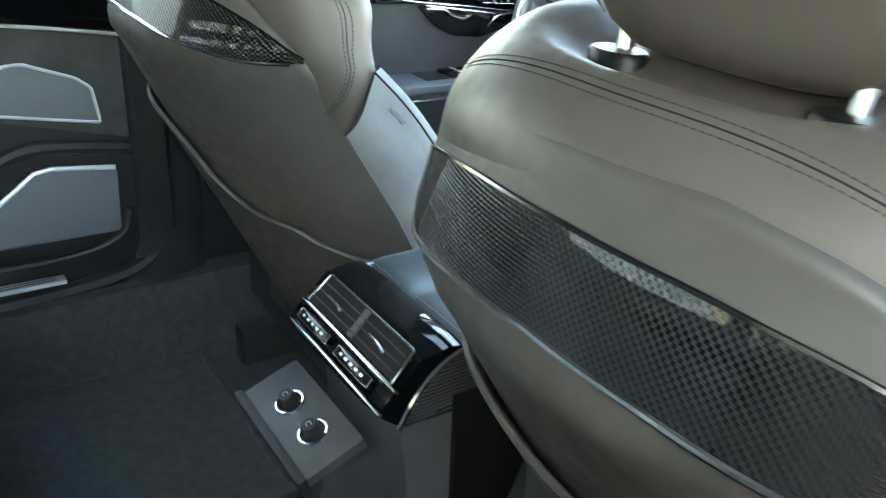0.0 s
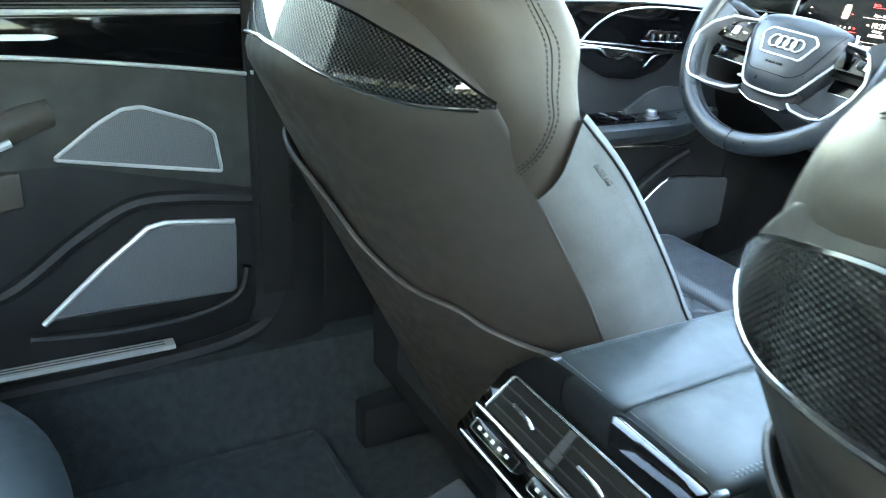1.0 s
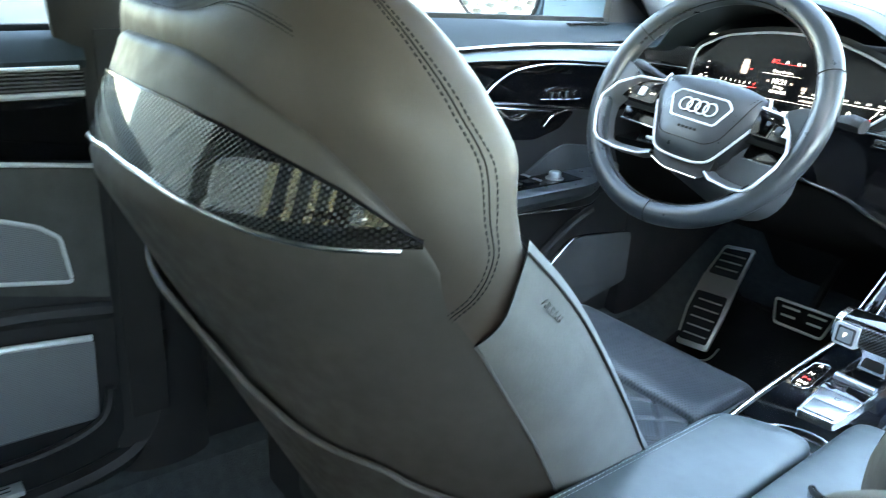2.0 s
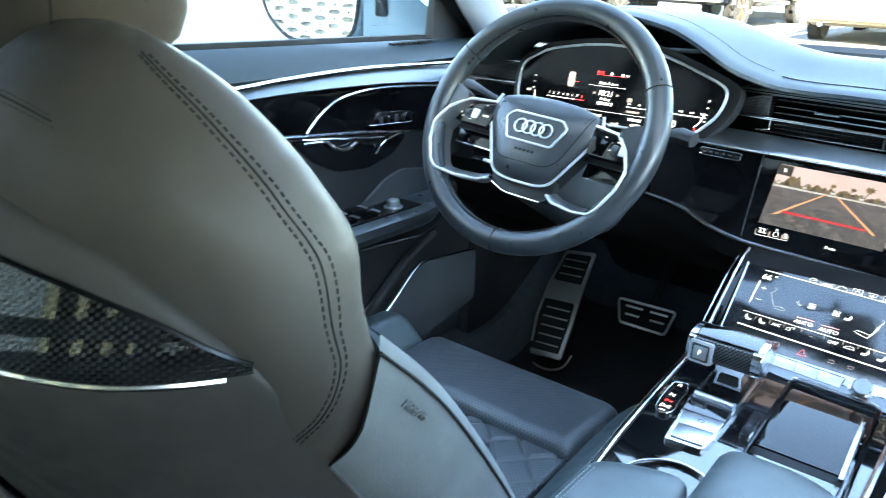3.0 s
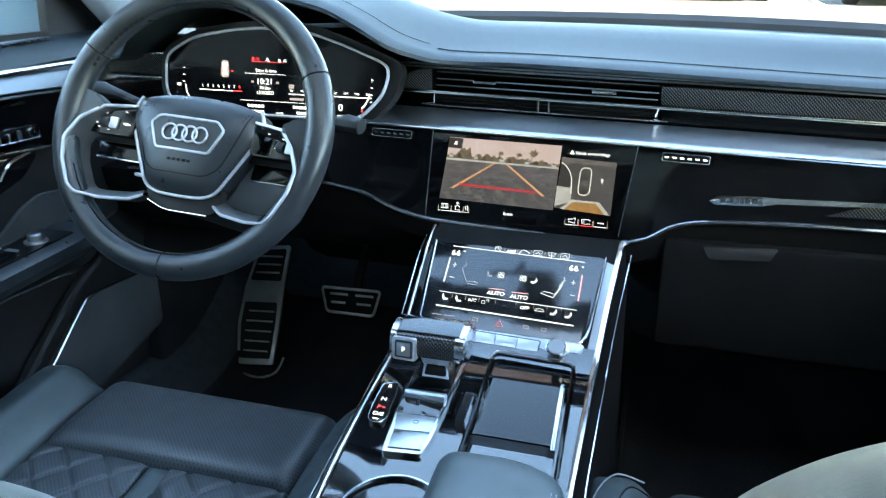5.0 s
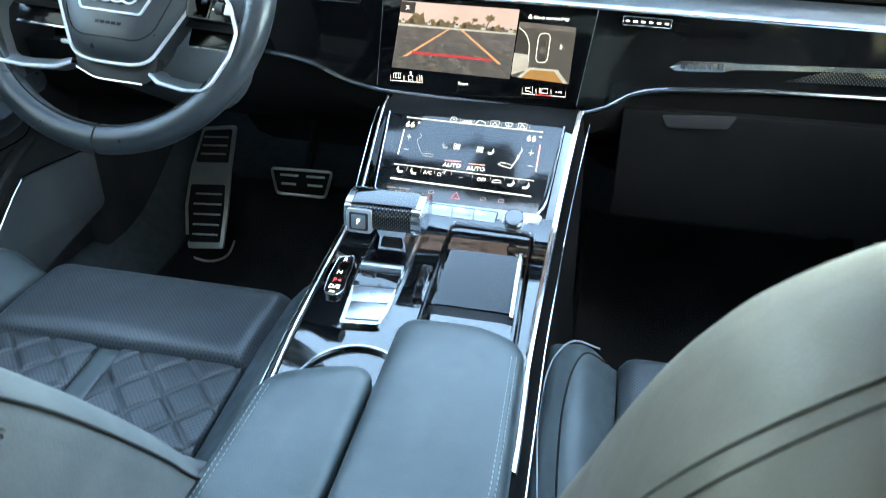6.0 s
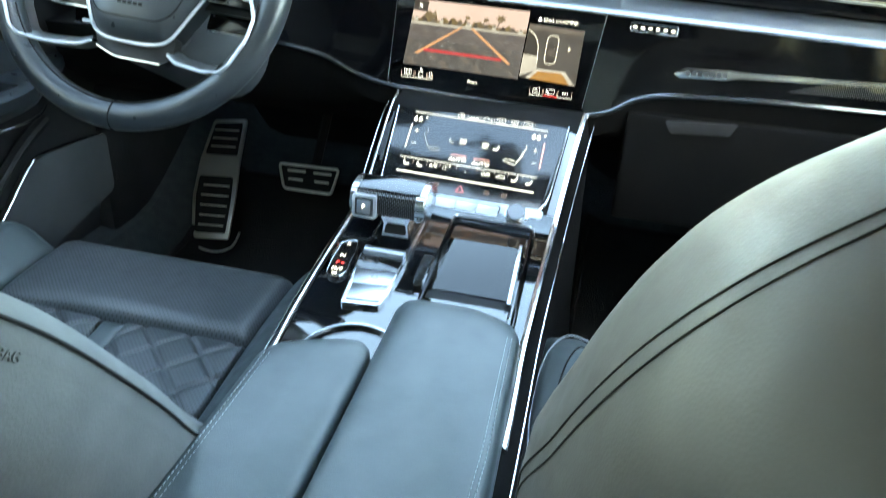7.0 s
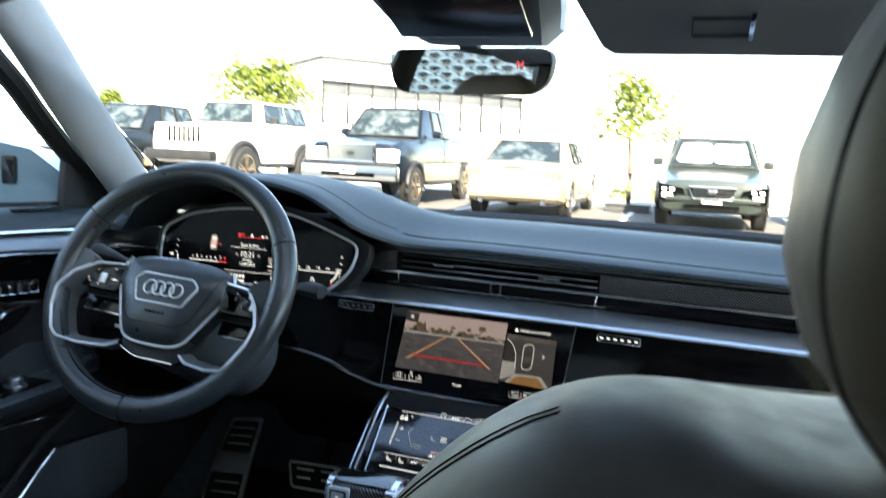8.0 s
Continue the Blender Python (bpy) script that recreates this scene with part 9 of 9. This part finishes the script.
tree(-13.55, 22.6, 4.1, 1.45, 3, "young tree with loose yellow-green crown")
tree(-12.65, 23.2, 4.2, 1.35, 4, "young tree with loose yellow-green crown")
tree(-1.35, 22.0, 3.75, 1.15, 7, "young tree with sparse yellow-green crown", 26)
tree(-20.8, 25.0, 3.3, 0.9, 11, "young tree with loose yellow-green crown")


def shrub(x, y, r, seed):
    random.seed(seed)
    verts, faces = [], []
    for j in range(420):
        d = Vector((random.gauss(0, 1), random.gauss(0, 1), abs(random.gauss(0, 1)))).normalized() * r * random.uniform(0.5, 1.0)
        p = Vector((x, y, GZ + 0.14)) + Vector((d.x, d.y, d.z * 0.8))
        u = Vector((random.uniform(-1, 1), random.uniform(-1, 1), random.uniform(-1, 1))).normalized()
        e = u.cross(d).normalized()
        s = random.uniform(0.03, 0.06)
        b = len(verts)
        verts += [p, p + u * s + e * s * 0.4, p + u * s * 2, p + u * s - e * s * 0.4]
        faces.append((b, b + 1, b + 2, b + 3))
    me = bpy.data.meshes.new("shrub")
    me.from_pydata(verts, [], faces)
    me.materials.append(LEAF)
    return tagged(new("shrub", me), "low yellow-green shrub on the planted strip", "shrub", "shrubs")


for k, (x, y, r) in enumerate(((-1.4, 21.0, 0.5), (-0.4, 20.9, 0.55), (3.1, 21.1, 0.5), (3.9, 20.9, 0.45), (5.4, 21.0, 0.5), (-3.9, 21.2, 0.45))):
    shrub(x, y, r, 20 + k)
UB = thing("utility_box", (-1.05, 18.2, GZ), "low grey utility box with a post and small board on it", "utility box")
part("cabinet", boxed((-1.50, 17.9, GZ), (-0.55, 18.6, 0.17), 0.03), PLASTIC_GREY, UB)
part("lid", boxed((-1.54, 17.86, 0.17), (-0.51, 18.64, 0.20), 0.01), PLASTIC_GREY, UB)
part("post", boxed((-1.08, 18.2, 0.20), (-0.98, 18.3, 0.47), 0.01), PLASTIC, UB)
part("board", boxed((-1.45, 18.18, 0.455), (-0.95, 18.32, 0.475), 0.005), PLASTIC, UB)

# building behind our car: white screen wall of long hexagons, which the mirrors show and which shades the car
SC = thing("screen_building", (-3.0, -9.0, GZ), "white building with a hexagon-pattern screen wall behind the car", "building")
part("core_wall", boxed((-18.0, -14.0, GZ), (9.0, -9.6, 15.7), 0.05), CONCRETE, SC)
part("tan_wall", boxed((0.3, -9.62, GZ), (7.0, -9.45, 5.2), 0.05), STUCCO_TAN, SC, "yellow-tan stucco wall")
for k in range(4):
    part("wall_opening", boxed((0.9 + k * 1.6, -9.46, 1.4), (1.9 + k * 1.6, -9.435, 3.9), 0.01), TINT, SC)
part("side_wing", boxed((9.0, -14.0, GZ), (16.0, -7.0, 3.6), 0.05), STUCCO_TAN, SC, "yellow-tan stucco wing")
verts, faces = [], []
hw, hh = 0.205, 0.082
for j in range(62):
    for i in range(22):
        cx, cz = -9.4 + i * 0.44 + (0.22 if j % 2 else 0), 0.15 + j * 0.105
        outer = [(cx - hw, cz), (cx - hw * 0.62, cz + hh), (cx + hw * 0.62, cz + hh), (cx + hw, cz), (cx + hw * 0.62, cz - hh), (cx - hw * 0.62, cz - hh)]
        innr = [(cx + (x - cx) * 0.56, cz + (z - cz) * 0.50) for x, z in outer]
        b = len(verts)
        verts += [(x, -9.45, z) for x, z in outer] + [(x, -9.40, z) for x, z in innr] + [(x, -9.55, z) for x, z in innr]
        for k in range(6):
            n = (k + 1) % 6
            faces += [(b + k, b + n, b + 6 + n, b + 6 + k), (b + 6 + k, b + 6 + n, b + 12 + n, b + 12 + k)]
me = bpy.data.meshes.new("hexagon_screen")
me.from_pydata(verts, [], faces)
tagged(part("hexagon_screen", me, STUCCO, SC, "white screen of long hexagon openings"), kind="stuff")

# outer body of our own car
for s in (-1, 1):
    side = thing("outer_body_side", (s * 0.86, 0.4, 0.2), "blue-grey painted flank of the car", "car body", kind="structure")
    for name, y0, y1 in (("outer_door", 0.605, 1.62), ("outer_door", -0.44, 0.595), ("rear_quarter", -1.95, -0.45)):
        rows = [[(s * 0.80, y, 0.985), (s * 0.845, y, 0.965), (s * 0.88, y, 0.90), (s * 0.895, y, 0.72), (s * 0.90, y, 0.55), (s * 0.89, y, 0.36), (s * 0.86, y, 0.25), (s * 0.82, y, 0.25)] for y in steps(y0, y1, 9)]
        panel = part(name, sheet(rows, 0.008), PAINT, side)
        if name == "outer_door":
            part("door_handle", tube([(s * 0.888, y0 + 0.10, 0.86), (s * 0.915, y0 + 0.14, 0.862), (s * 0.915, y0 + 0.28, 0.862), (s * 0.888, y0 + 0.32, 0.86)], 0.011, 8), CHROME, panel)
    for y in (2.32, -1.25):
        wheel(side, s * 0.78, y, 0.36, s, ALLOY, base=GZ)
rows = [[(x, y, 0.99 - 0.09 * ((-1.05 - y) / 1.0) ** 2 - 0.04 * (abs(x) / 0.8) ** 3) for x in steps(-0.80, 0.80, 11)] for y in steps(-2.05, -1.05, 7)]
whole("boot_lid", sheet(rows, 0.01), PAINT, "blue-grey painted boot lid of the car", "boot", kind="structure")
whole("rear_bumper", boxed((-0.86, -2.15, 0.22), (0.86, -1.92, 0.90), 0.06), PAINT, "painted tail and bumper of the car", "bumper", kind="structure")
whole("front_bumper", boxed((-0.86, 3.15, 0.16), (0.86, 3.38, 0.80), 0.07), PAINT, "painted nose and bumper of the car", "bumper", kind="structure")
whole("underbody", boxed((-0.80, -2.0, 0.12), (0.80, 3.2, 0.24), 0.02), PLASTIC, "black floor pan of the car", "floor pan", kind="structure")
RR = thing("door_4", (0.74, 0.2, 0.3), "black rear door panel beside the rear bench", "door", kind="structure")
bm = door_skin(-0.45, 0.545)
bmesh.ops.scale(bm, vec=(-1, 1, 1), verts=bm.verts)
part("door_panel", bm, PLASTIC, RR)
